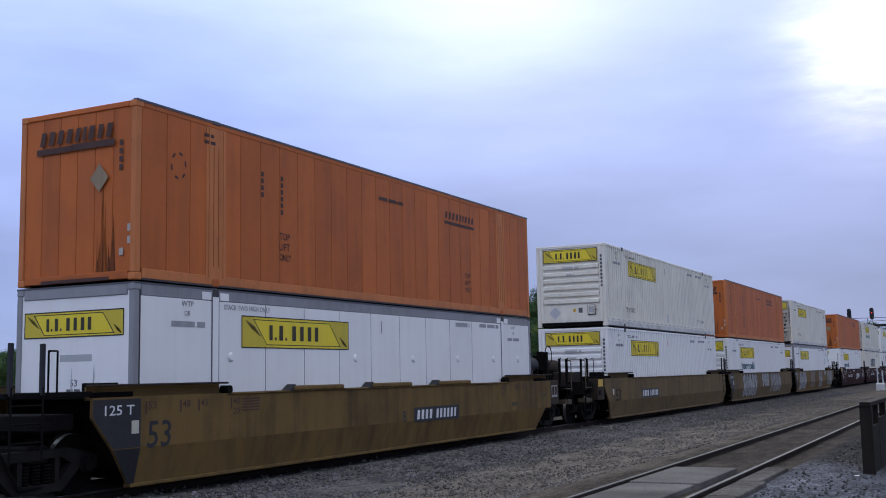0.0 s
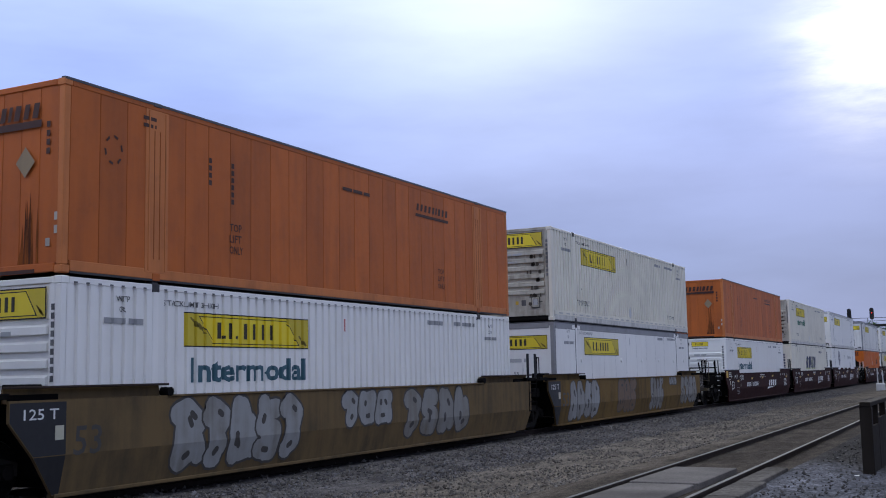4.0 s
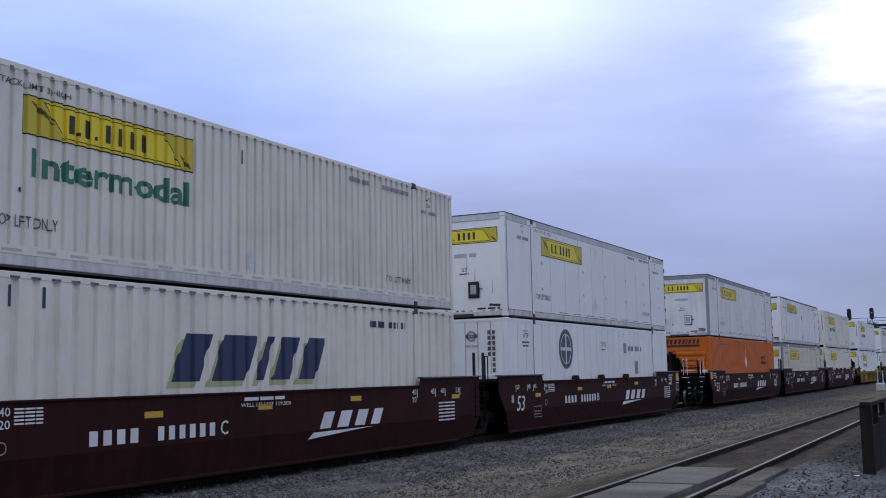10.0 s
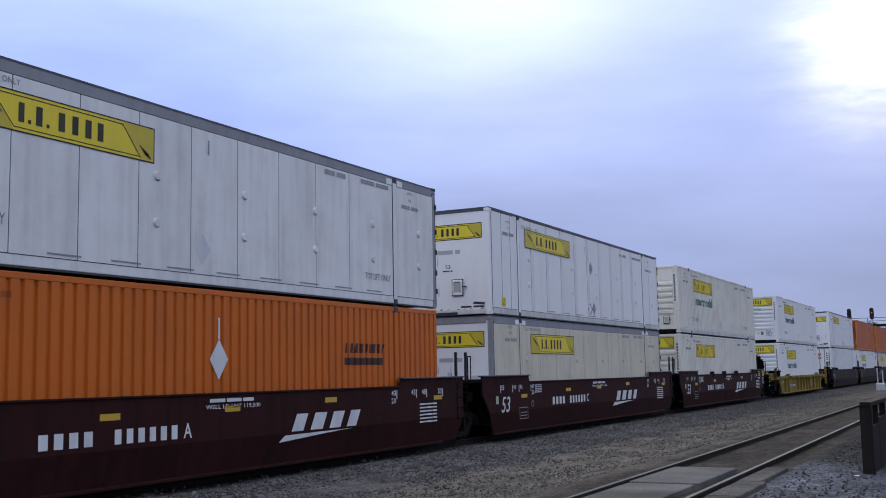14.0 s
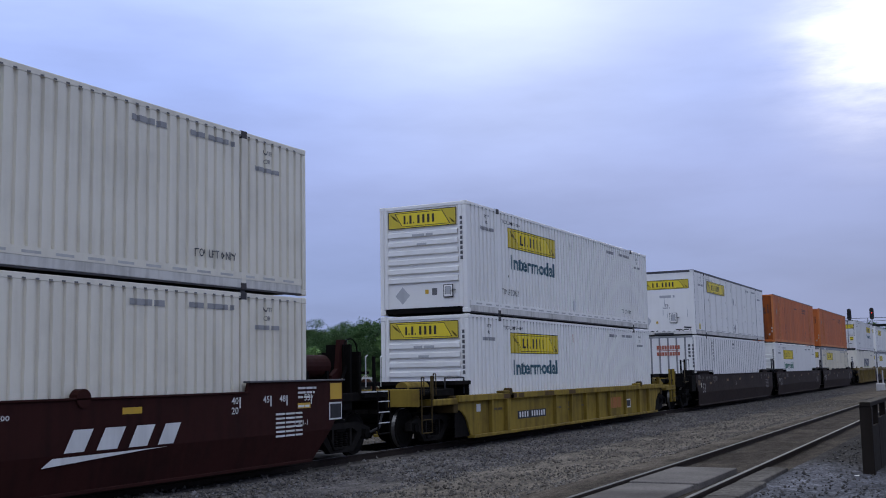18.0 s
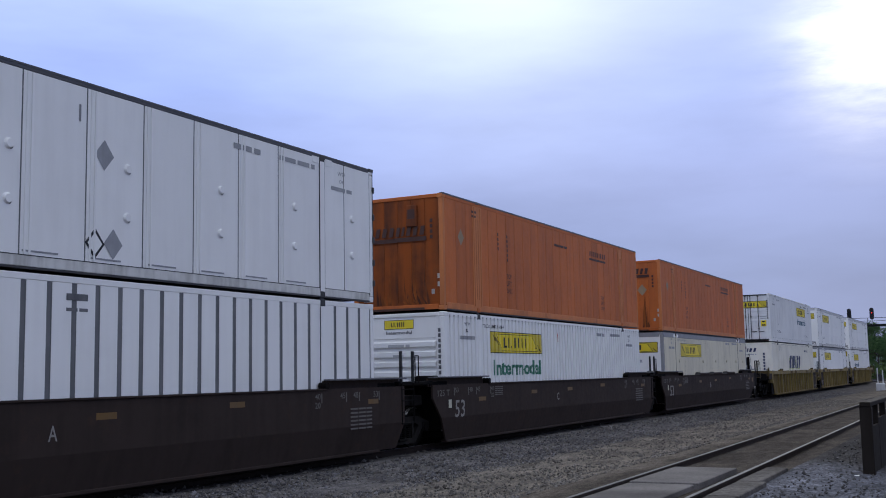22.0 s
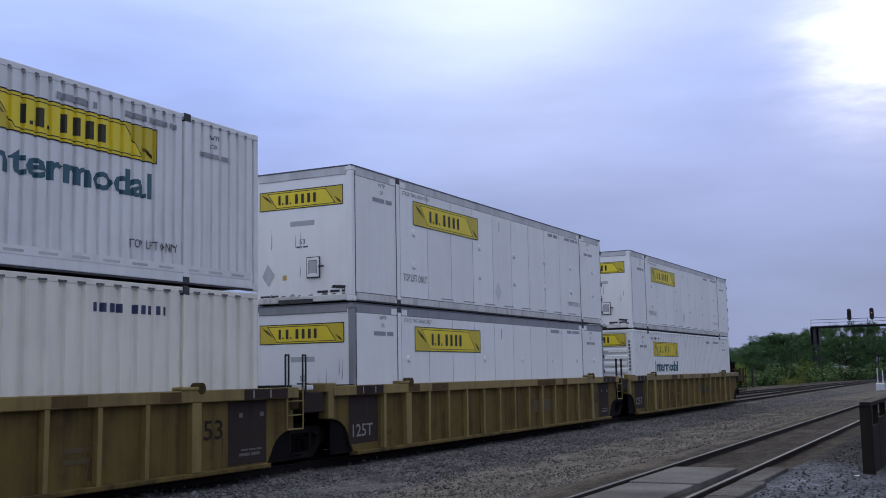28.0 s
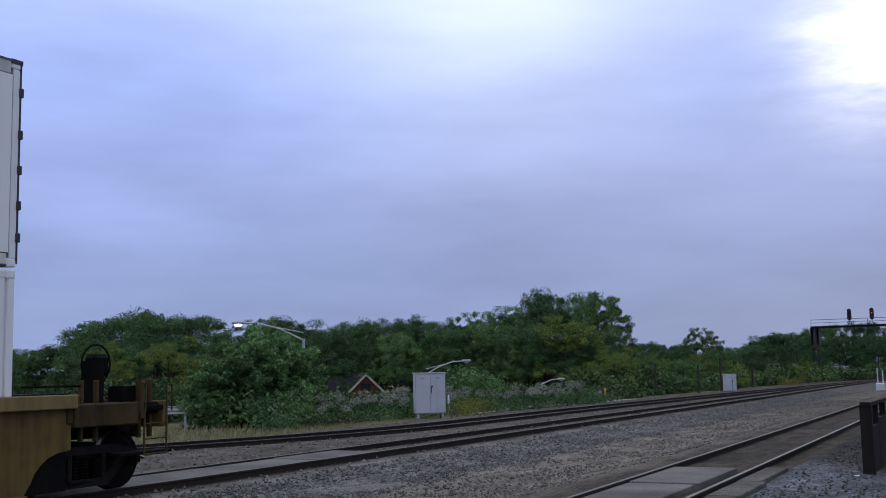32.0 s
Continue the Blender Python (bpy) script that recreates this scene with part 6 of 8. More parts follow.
        part("brake_stand", boxes([(0.6, 1.2, L + 1.75, L + 1.82, 1.3, 2.35), (0.3, 1.25, L + 2.05, L + 2.12, 1.3, 2.2)] if not plain else [(0.98, 1.1, L + 1.72, L + 1.84, 1.3, 2.3), (0.5, 0.98, L + 1.74, L + 1.82, 1.85, 2.2), (0.55, 0.65, L + 2.05, L + 2.12, 1.3, 2.1)]), STEEL, root)
        bm = bmesh.new()
        for i in range(16):
            a, b = 6.2832 * i / 16, 6.2832 * (i + 1) / 16
            rod(bm, (1.05, L + 2.0 + 0.28 * math.cos(a), 2.2 + 0.28 * math.sin(a)), (1.05, L + 2.0 + 0.28 * math.cos(b), 2.2 + 0.28 * math.sin(b)), 0.015, 5)
        part("brake_wheel", bm, STEEL, root)
    if spec.get("near_tank"):
        part("tank_deck", box(bmesh.new(), -0.9, 0.9, -2.85, -1.7, 1.28, 1.68, 0.02), DARKCAR, root)
        part("air_reservoir", rod(bmesh.new(), (0.0, -2.78, 1.86), (0.0, -1.85, 1.86), 0.22, 18), ENDBOX, root, "air tank on the end deck")
        part("brake_stand", boxes([(-0.1, 0.1, -3.16, -3.06, 1.2, 2.36), (-0.1, 0.45, -3.16, -3.1, 1.2, 1.75)]), STEEL, root)
    part("lock_box", box(bmesh.new(), 0.75, 1.2, -0.55, -0.2, 1.52, 1.66, 0.02), WHITEINK if spec.get("bright") else STEEL, root)
    # markings
    ink = spec.get("ink", WHITEINK)
    X = 1.474
    bar_marks(root, [("t", "53", 0.12, 0.64, 0.54 if spec.get("bright") else 0.54, 0.42, 0.1 if spec.get("bright") else 0.03)], ink, X, "number_53")
    if not spec.get("bright") and spec.get("tons", True):
        bar_marks(root, [("t", "125 T", -0.78, 1.17, 0.62, 0.15)], WHITEINK if spec.get("end_patch") else paint("sooty_ink", (0.12, 0.11, 0.10), 0.6, 0.4) if body is DARKCAR else ink, X + 0.004)
    if spec.get("ticks", True):
        ti = spec.get("tick_ink", ink) if body is not DARKCAR else paint("sooty_ink", (0.12, 0.11, 0.10), 0.6, 0.4)
        for d, at in ((1, ((0.1, "53"), (0.9, "48"), (1.35, "45"), (2.2, "40"))), (-1, ((16.05, "53"), (15.25, "48"), (14.75, "45"), (13.85, "40")))):
            for y, fig in at:
                bar_marks(root, [("r", y - 0.018, y + 0.018, 1.17, 1.36)], ti, X)
                bar_marks(root, [("t", fig, y + (0.045 if d > 0 else -0.235), 1.24, 0.19, 0.12)], ti, X)
                if fig == "40":
                    bar_marks(root, [("t", "20", y + (0.045 if d > 0 else -0.235), 1.07, 0.19, 0.12)], ti, X)
        blk = []
        for k in range(5):
            blk += bars(2.5, 1.32 - 0.05 * k, 0.5, 0.025, seed + k)
        for k in range(0 if spec.get("table") is False else 6):
            blk += bars(14.9, 1.0 - 0.08 * k, 0.85, 0.035, seed + 9 + k)
        bar_marks(root, blk, ti, X)
    for y, z in spec.get("patches", ((1.5, 1.0), (5.0, 1.1), (7.9, 1.12), (11.0, 1.18), (15.6, 1.1))):
        part("reflector", on_side([("r", y, y + 0.42, z, z + 0.1)], X), TANSTEP if spec.get("faded") else PATCH if body is not DARKCAR else paint("dulled_reflector", (0.14, 0.075, 0.02), 0.6, 0.5), root, "yellow reflector strip")
    part("tag_plate", on_side([("r", -0.22, -0.06, 0.88, 1.08)], X + 0.004), paint("pale_tag", (0.5, 0.48, 0.36), 0.5, 0.3), root)
    rm = spec.get("road")
    if rm == "slash":
        z = 0.74
        bar_marks(root, word_bars(3.86, z, (0.17, 0.17, 0.17, 0.17, -0.22, 0.14, 0.14, 0.14, 0.14, 0.14, 0.14), 0.22, 0.11), ink, X, "road_number")
        bar_marks(root, [("t", spec["letter"], 6.85, z, 0.2, 0.24)], ink, X)
        u = 9.7
        k = []
        for a, b in ((0.0, 0.5), (0.62, 1.16), (1.28, 1.8), (1.92, 2.4)):
            part("trade_mark", on_side(word_bars(u + a + 0.16, z - 0.06, (b - a - 0.12,), 0.32, 0, 0.18), X), ink, root)
        k.append(("q", ((u - 0.25, z - 0.24), (u + 1.8, z - 0.12), (u + 2.3, z - 0.1), (u - 0.05, z - 0.12))))
        bar_marks(root, k, ink, X, "trade_mark")
        bar_marks(root, bars(7.5, 1.29, 1.2, 0.06, seed) + [("t", "WELL LD LMT 119,500", 7.4, 1.17, 1.5, 0.08)], ink, X)
        bar_marks(root, [("o", 2.3, 0.82, 0.07, 0.09), ("r", 1.35, 1.95, 0.42, 0.44), ("r", 1.35, 1.95, 0.72, 0.74), ("r", 1.35, 1.37, 0.42, 0.74), ("r", 1.93, 1.95, 0.42, 0.74)] + bars(1.42, 0.5, 0.45, 0.03, seed) + bars(1.42, 0.58, 0.45, 0.03, seed + 1), paint("dim_white_ink", (0.3, 0.28, 0.27), 0.6, 0.3), X)
    elif rm:
        y, z = rm
        p = part("number_board", on_side([("r", y, y + 2.3, z, z + 0.33)], X), BLACK, root, "black painted number patch")
        each("road_number", word_bars(y + 0.14, z + 0.06, (0.12, 0.12, 0.12, 0.12, -0.06, 0.105, 0.105, 0.105, 0.105, 0.105, 0.105), 0.21, 0.08, 0.03), lambda q: on_side(q, X + 0.003), WHITEINK, p)
        if spec.get("letter"):
            bar_marks(root, [("t", spec["letter"], y + 2.62 if spec.get("letter_after") else y - 0.5, z + 0.03, 0.16, 0.24)], BLACK, X)
    elif spec.get("letter"):
        bar_marks(root, [("t", spec["letter"], 7.0, 0.86, 0.17, 0.22)], ink, X)
    # graffiti: swollen outlines with dark edges and hollows
    for u, wdt, ht, kk, tone in spec.get("graffiti", ()):
        rnd = random.Random(seed + int(u * 10))
        cw = wdt / kk

        def lay(q, off):
            bm = on_side(q, 1.47 + off)
            bmesh.ops.bisect_plane(bm, geom=bm.verts[:] + bm.edges[:] + bm.faces[:], dist=1e-5, plane_co=(0, 0, 0.66), plane_no=(0, 0, 1))
            for v in bm.verts:
                if v.co.z < 0.66:
                    v.co.x -= ins * (0.66 - v.co.z) / 0.56
            return bm

        def stroke(pts, r, off, bm_all):
            for k, (a, b) in enumerate(zip(pts, pts[1:])):
                d = math.atan2(b[1] - a[1], b[0] - a[0])
                q = [(b[0] + r * math.cos(d + t), b[1] + r * math.sin(d + t)) for t in [-1.57 + 0.628 * i for i in range(6)]]
                q += [(a[0] + r * math.cos(d + t), a[1] + r * math.sin(d + t)) for t in [1.57 + 0.628 * i for i in range(6)]]
                q = [(x, min(1.425, max(0.12, z))) for x, z in q]
                bm_all.append((q, off + 0.00012 * k))

        def merged(rows, mat, name, label=""):
            bm = bmesh.new()
            for q, off in rows:
                piece = lay([("q", q)], off)
                me = bpy.data.meshes.new("piece")
                piece.to_mesh(me)
                piece.free()
                bm.from_mesh(me)
                bpy.data.meshes.remove(me)
            part(name, bm, mat, root, label)

        hooks = (((0.1, 0.85), (0.5, 1.0), (0.85, 0.75), (0.5, 0.5), (0.6, 0.2), (0.3, 0.0)), ((0.2, 1.0), (0.1, 0.4), (0.35, 0.05), (0.75, 0.15), (0.8, 0.6)),
                 ((0.15, 0.0), (0.25, 0.6), (0.5, 0.95), (0.75, 0.5), (0.9, 0.05)), ((0.85, 0.95), (0.3, 0.9), (0.2, 0.55), (0.75, 0.4), (0.7, 0.05), (0.15, 0.1)), ((0.3, 1.0), (0.45, 0.55), (0.4, 0.0)))
        for i in range(kk):
            x0, z0 = u + i * cw, 1.40 - ht
            rd = min(0.19, cw * 0.25)
            edge, fill = [], []
            for form in rnd.sample(hooks, 2):
                pts = [(x0 + cw * (0.08 + 0.84 * a + rnd.uniform(-0.07, 0.07)), z0 + rd + (ht - 2 * rd) * min(1, max(0, b + rnd.uniform(-0.06, 0.06)))) for a, b in form]
                stroke(pts, rd + 0.045, 0.003 + 0.002 * i, edge)
                stroke(pts, rd, 0.004 + 0.002 * i + 0.0004 * len(fill) / 6, fill)
            merged(edge, SILVERDK, "graffiti_outline")
            merged(fill, tone, "graffiti", "swollen spray-painted shape")
            hi = [(q, o + 0.0013) for q, o in fill[1:-1:3]]
            merged([([(sum(a for a, _ in q) / len(q) + (a - sum(c for c, _ in q) / len(q)) * 0.3, sum(b for _, b in q) / len(q) + (b - sum(c for _, c in q) / len(q)) * 0.3) for a, b in q], o) for q, o in hi], SILVERDK, "graffiti_line")
    truck(root, -1.62)
    if far_c:
        truck(root, L + 1.62)
    return root


def gryink():
    return paint("grimy_white_ink", (0.26, 0.24, 0.22), 0.6, 0.4)


def ribbed_well(name, label, body, seed, spec):
    """Side of flat plate between a box-section top chord and a bottom flange, with upright ribs."""
    root = tagged(new(name), label, "well car", group="well cars of the train")
    near_c, far_c = spec.get("near"), spec.get("far")
    low = spec.get("low", False)
    zt = 1.16 if low else 1.50
    ch = 0.16 if low else 0.2
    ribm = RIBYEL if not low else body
    for s in (1, -1):
        y0, y1 = (-1.0, 17.15)
        # plate with wheel arches
        zt2 = zt - ch
        left = [(-0.12, 0.12)] + [(-0.22 - 0.7 * t, 0.12 + (zt2 - 0.3 if low else 0.72) * math.sqrt(1 - (1 - t) ** 2)) for t in (0.05, 0.15, 0.3, 0.5, 0.75, 1.0)] + [(y0, zt2 - 0.14 if low else 0.85), (y0, zt2)]
        right = [(L - a, b) for a, b in left][::-1]
        if not low:
            right = [(y1, zt2), (y1, 0.72)] + [(L + 0.25 + 0.65 * t, 0.12 + 0.58 * math.sqrt(1 - (1 - t) ** 2)) for t in (1.0, 0.75, 0.5, 0.3, 0.15, 0.05)] + [(L + 0.15, 0.12)]
        part("side_plate", prism(bmesh.new(), left + right, *sorted((s * 1.33, s * 1.37))), body, root)
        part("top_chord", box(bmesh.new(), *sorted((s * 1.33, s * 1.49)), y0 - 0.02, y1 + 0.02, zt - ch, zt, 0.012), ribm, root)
        part("bottom_chord", box(bmesh.new(), *sorted((s * 1.26, s * 1.48)), -0.15, L + 0.15, 0.08, 0.16, 0.012), body, root)
    rib = None
    ys = spec["ribs"]
    for y in ys:
        if rib is None:
            bm = bmesh.new()
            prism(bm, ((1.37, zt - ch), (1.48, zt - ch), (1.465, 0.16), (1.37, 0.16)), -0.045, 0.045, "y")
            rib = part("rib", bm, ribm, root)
            ob = rib
        else:
            ob = share("rib", rib.data, root)
        ob.location = (0, y, 0)
    for y in (0.35, 4.3, 8.05, 11.8, 15.5):
        part("cross_bearer", box(bmesh.new(), -1.3, 1.3, y - 0.18, y + 0.18, 0.16, 0.318), STEEL, root)
    for yp in (2.05, spec.get("far_guide", 14.1)):
        part("corner_guide", box(bmesh.new(), 1.22, 1.5, yp - 0.4, yp + 0.05, zt, zt + 0.06, 0.015), ribm, root)
        part("guide_horn", rod(bmesh.new(), (1.32, yp + 0.1, zt + 0.03), (1.5, yp + 0.1, zt + 0.03), 0.1, 10), GRIMYEL, root)
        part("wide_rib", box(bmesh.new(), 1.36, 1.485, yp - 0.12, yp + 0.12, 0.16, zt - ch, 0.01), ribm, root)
    for near, c in ((True, near_c), (False, far_c)):
        m = end_gear(root, body, near, c)
        part("end_frame", box(bmesh.new(), -1.4, 1.4, *sorted((m(-1.15), m(-0.9))), zt - 0.42, zt, 0.02), GRIMYEL, root)
        # added dark sheet that stands in for the shade inside the wheel arch
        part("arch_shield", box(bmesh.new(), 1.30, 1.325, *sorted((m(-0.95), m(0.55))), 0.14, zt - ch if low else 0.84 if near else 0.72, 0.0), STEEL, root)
        if c:
            part("end_box", box(bmesh.new(), 1.02, 1.45, *sorted((m(-2.3), m(-1.0))), 1.02 if not low else 0.95, 1.36 if not low else 1.1, 0.02), body if low else DARKCAR if near else GRIMYEL, root)
            if near and not low:
                part("end_post", box(bmesh.new(), 1.2, 1.47, -1.25, -1.0, 0.8, 1.5, 0.02), RIBYEL, root)
                part("lamp_plate", on_side([("r", -0.85, -0.62, 1.08, 1.17)], 1.376), WHITEINK, root)
            ladder(root, STEEL if near and not low else GRIMYEL, *sorted((m(-2.9), m(-2.4))), 0.35 if near else 0.55, 1.25, 1.46, 3, 0.0)
            grab(root, GRIMYEL, m(-2.9), 1.2, 1.62, 1.46, 0.12)
            grab(root, GRIMYEL, m(-2.3), 1.2, 1.7, 1.46, 0.12)
            stanchions(root, GRIMYEL, (m(-2.35),), 1.1, 1.66, 1.44)
        elif near:
            ladder(root, RIBYEL, -2.62, -2.1, 0.72, 1.5, 1.47, 3, 0.0)
            for y in (-2.64, -2.08):
                part("grab_iron", rods([(1.45, y, 1.4), (1.45, y, 2.1), (1.45, y + 0.1, 2.1), (1.45, y + 0.1, 1.4)], 0.02), BLACK, root)
            part("end_post", box(bmesh.new(), 1.2, 1.47, -1.2, -1.0, 0.85, 1.5, 0.02), RIBYEL, root)
            part("end_cap", box(bmesh.new(), 1.0, 1.46, -1.32, -0.9, 1.38, 1.56, 0.02), RIBYEL, root)
            part("end_box", box(bmesh.new(), 0.95, 1.4, -1.95, -1.25, 1.0, 1.4, 0.02), DARKCAR, root)
            part("lamp_plate", box(bmesh.new(), 1.1, 1.44, -1.95, -1.7, 1.44, 1.53, 0.01), WHITEINK, root)
    if far_c and low:
        part("reservoir", rod(bmesh.new(), (1.05, L + 0.5, 1.2), (1.05, L + 1.55, 1.2), 0.19, 16), body, root, "yellow air tank")
        part("chord_tip", prism(bmesh.new(), ((L + 0.55, 1.16), (L + 1.05, 1.16), (L + 0.5, 1.42), (L + 0.45, 1.42)), 1.36, 1.48), body, root)
        for y in (L + 2.35, L + 2.85):
            part("stanchion", box(bmesh.new(), 1.36, 1.46, y - 0.06, y + 0.06, 0.4, 1.72, 0.015), body, root)
        part("side_step", box(bmesh.new(), 1.05, 1.47, L + 1.5, L + 2.95, 0.88, 1.08, 0.02), body, root)
        part("grab_iron", rods([(1.47, L + 2.05, 1.0), (1.47, L + 2.05, 1.5), (1.47, L + 2.2, 1.5), (1.47, L + 2.2, 1.0)], 0.02), body, root)
    elif far_c:
        part("brake_stand", boxes([(0.78, 1.15, L + 1.75, L + 1.85, 1.25, 2.0), (0.9, 1.2, L + 2.2, L + 2.6, 1.1, 1.6)]), STEEL, root)
        part("brake_chain_box", box(bmesh.new(), 0.75, 1.0, L + 1.8, L + 2.15, 1.75, 2.1, 0.06), STEEL, root)
        bm = bmesh.new()
        for i in range(16):
            a, b = 6.2832 * i / 16, 6.2832 * (i + 1) / 16
            rod(bm, (0.85, L + 1.98 + 0.3 * math.cos(a), 1.95 + 0.3 * math.sin(a)), (0.85, L + 1.98 + 0.3 * math.cos(b), 1.95 + 0.3 * math.sin(b)), 0.017, 5)
        part("brake_wheel", bm, STEEL, root)
        for y in (L + 1.3, L + 1.6, L + 2.5, L + 2.75):
            part("stanchion", box(bmesh.new(), 1.2, 1.28, y - 0.03, y + 0.03, 0.8, 1.7, 0.01), GRIMYEL, root)
        part("handrail", rods([(1.25, L + 0.2, 1.62), (1.25, L + 1.3, 1.62), (1.25, L + 1.3, 1.2)], 0.018), STEEL, root)
        part("lower_step", box(bmesh.new(), 1.2, 1.45, L + 1.9, L + 3.05, 0.55, 0.6, 0.01), STEEL, root)
    if near_c and low:
        part("reservoir", rod(bmesh.new(), (0.6, -2.3, 1.35), (0.6, -1.2, 1.35), 0.17, 14), body, root)
        part("handrail", rods([(1.25, -1.3, 1.2), (1.25, -1.3, 1.6), (1.25, -0.25, 1.6), (1.25, -0.25, 1.2)], 0.022), BLACK, root)
    X = 1.374
    # repainted patches and dark ends on the top chord
    rnd = random.Random(seed)
    fade = paint("chord_primer", (0.085, 0.052, 0.026), 0.7, 0.8, (0.14, 0.095, 0.03), rust=0.4)
    for k in range(5):
        a = rnd.uniform(1.5, 14)
        part("paint_patch", on_side([("r", a, a + rnd.uniform(0.35, 0.9), zt - ch + 0.02, zt - 0.02)], 1.493), fade, root)
    if not low:
        for a, b in ((-0.2, 0.9), (15.5, 16.8))[1 if near_c else 0:1 if far_c else 2]:
            part("chord_end", on_side([("r", a, b, zt - ch + 0.01, zt - 0.01)], 1.494), DARKCAR, root, "dark repainted chord end")
            for d in (0.25, 0.75):
                part("tick", on_side([("r", a + d, a + d + 0.04, zt - ch + 0.03, zt - 0.03)], 1.497), gryink(), root)
    for k in range(0 if low else 14):
        a = rnd.uniform(0.6, 15.2)
        b, z0, h = rnd.uniform(0.05, 0.3), rnd.uniform(0.18, 0.5), rnd.uniform(0.1, 0.5)
        part("rust_run", on_side([("q", ((a, z0), (a + b * 0.6, z0 - 0.02), (a + b, z0 + h * 0.5), (a + b * 0.7, z0 + h), (a + b * 0.2, z0 + h * 0.8)))], 1.3725), paint("rust_run", (0.075, 0.05, 0.024), 0.8, 0.95, (0.15, 0.10, 0.034), rust=0.5, scale=2.5), root)
    for shapes, mat, nm in spec.get("marks", ()):
        each(nm, shapes, lambda q: on_side(q, X + (0.004 if nm in ("data_field", "road_number", "stencil", "number_53") else 0.0)), mat, root)
    truck(root, -1.62)
    if far_c:
        truck(root, L + 1.62)
    return root


# ---- the far side: trees, bushes, houses, lineside gear ----
LEAF = [leafy("leaf_dark", (0.03, 0.068, 0.026), (0.115, 0.19, 0.068)), leafy("leaf_mid", (0.045, 0.10, 0.032), (0.175, 0.265, 0.088)), leafy("leaf_light", (0.09, 0.14, 0.03), (0.22, 0.26, 0.06))]


def tree_proto(seed, h, rx, leaves, size, mat, open_crown=0.0):
    """Trunk with forking limbs, and leaves gathered in clumps along the boughs."""
    rng = np.random.default_rng(seed)
    bm = bmesh.new()
    rod(bm, (0, 0, 0), (0.1, 0.05, h * 0.32), 0.022 * h, 8, 0.016 * h)
    rod(bm, (0.1, 0.05, h * 0.32), (0.0, 0.1, h * 0.8), 0.016 * h, 7, 0.004 * h)
    clumps = []
    for i in range(17):
        a, z0 = rng.uniform(0, 6.283), h * rng.uniform(0.1, 0.72)
        r, z1 = rx * rng.uniform(0.45, 0.95), z0 + h * rng.uniform(0.06, 0.26)
        tip = (r * math.cos(a), r * math.sin(a), z1)
        rod(bm, (0.05, 0.05, z0), tip, 0.007 * h, 5, 0.002 * h)
        clumps.append(tip)
        for k in range(6):
            t2 = (tip[0] + rng.normal() * rx * 0.24, tip[1] + rng.normal() * rx * 0.24, tip[2] + rng.normal() * h * 0.05 + h * 0.03)
            rod(bm, tip, t2, 0.003 * h, 4, 0.001 * h)
            clumps.append(t2)
    for k in range(26):
        clumps.append((rng.normal() * rx * 0.25, rng.normal() * rx * 0.25, h * rng.uniform(0.62, 0.95)))
    pts = []
    per = leaves // len(clumps)
    for c in clumps:
        s = rx * rng.uniform(0.09, 0.21) * (1 - open_crown)
        p = rng.normal(size=(per, 3))
        p *= s * rng.uniform(0.1, 1.0, (per, 1)) ** 0.6 / np.linalg.norm(p, axis=1)[:, None]
        p = (p + rng.normal(size=(per, 3)) * s * 0.12) * np.array((rng.uniform(0.8, 1.3), rng.uniform(0.8, 1.3), rng.uniform(0.55, 0.85)))
        pts.append(p + c)
    pts = np.concatenate(pts)
    me = bpy.data.meshes.new("trunk")
    bm.to_mesh(me)
    bm.free()
    me.materials.append(BARK)
    return me, leaf_mesh("crown", pts, size, seed, mat)


TREE_KINDS = []
TREE_RND = random.Random(11)


def plant(kind, az, dist, h, wide=1.0):
    """A tree so many degrees to the left of the tracks' direction, metres off and metres high."""
    me, cr, label = TREE_KINDS[kind]
    rnd, a, s = TREE_RND, radians(az), h / 10
    ob = tagged(new("tree"), label, "tree", group="trees along the railway")
    ob.matrix_basis = Matrix.Translation((-dist * math.sin(a), dist * math.cos(a), -0.55)) @ Matrix.Rotation(rnd.uniform(0, 6.28), 4, "Z") @ Matrix.Diagonal((s * wide * rnd.uniform(0.95, 1.2), s * wide * rnd.uniform(0.95, 1.2), s, 1))
    share("trunk", me, ob)
    share("crown", cr, ob)


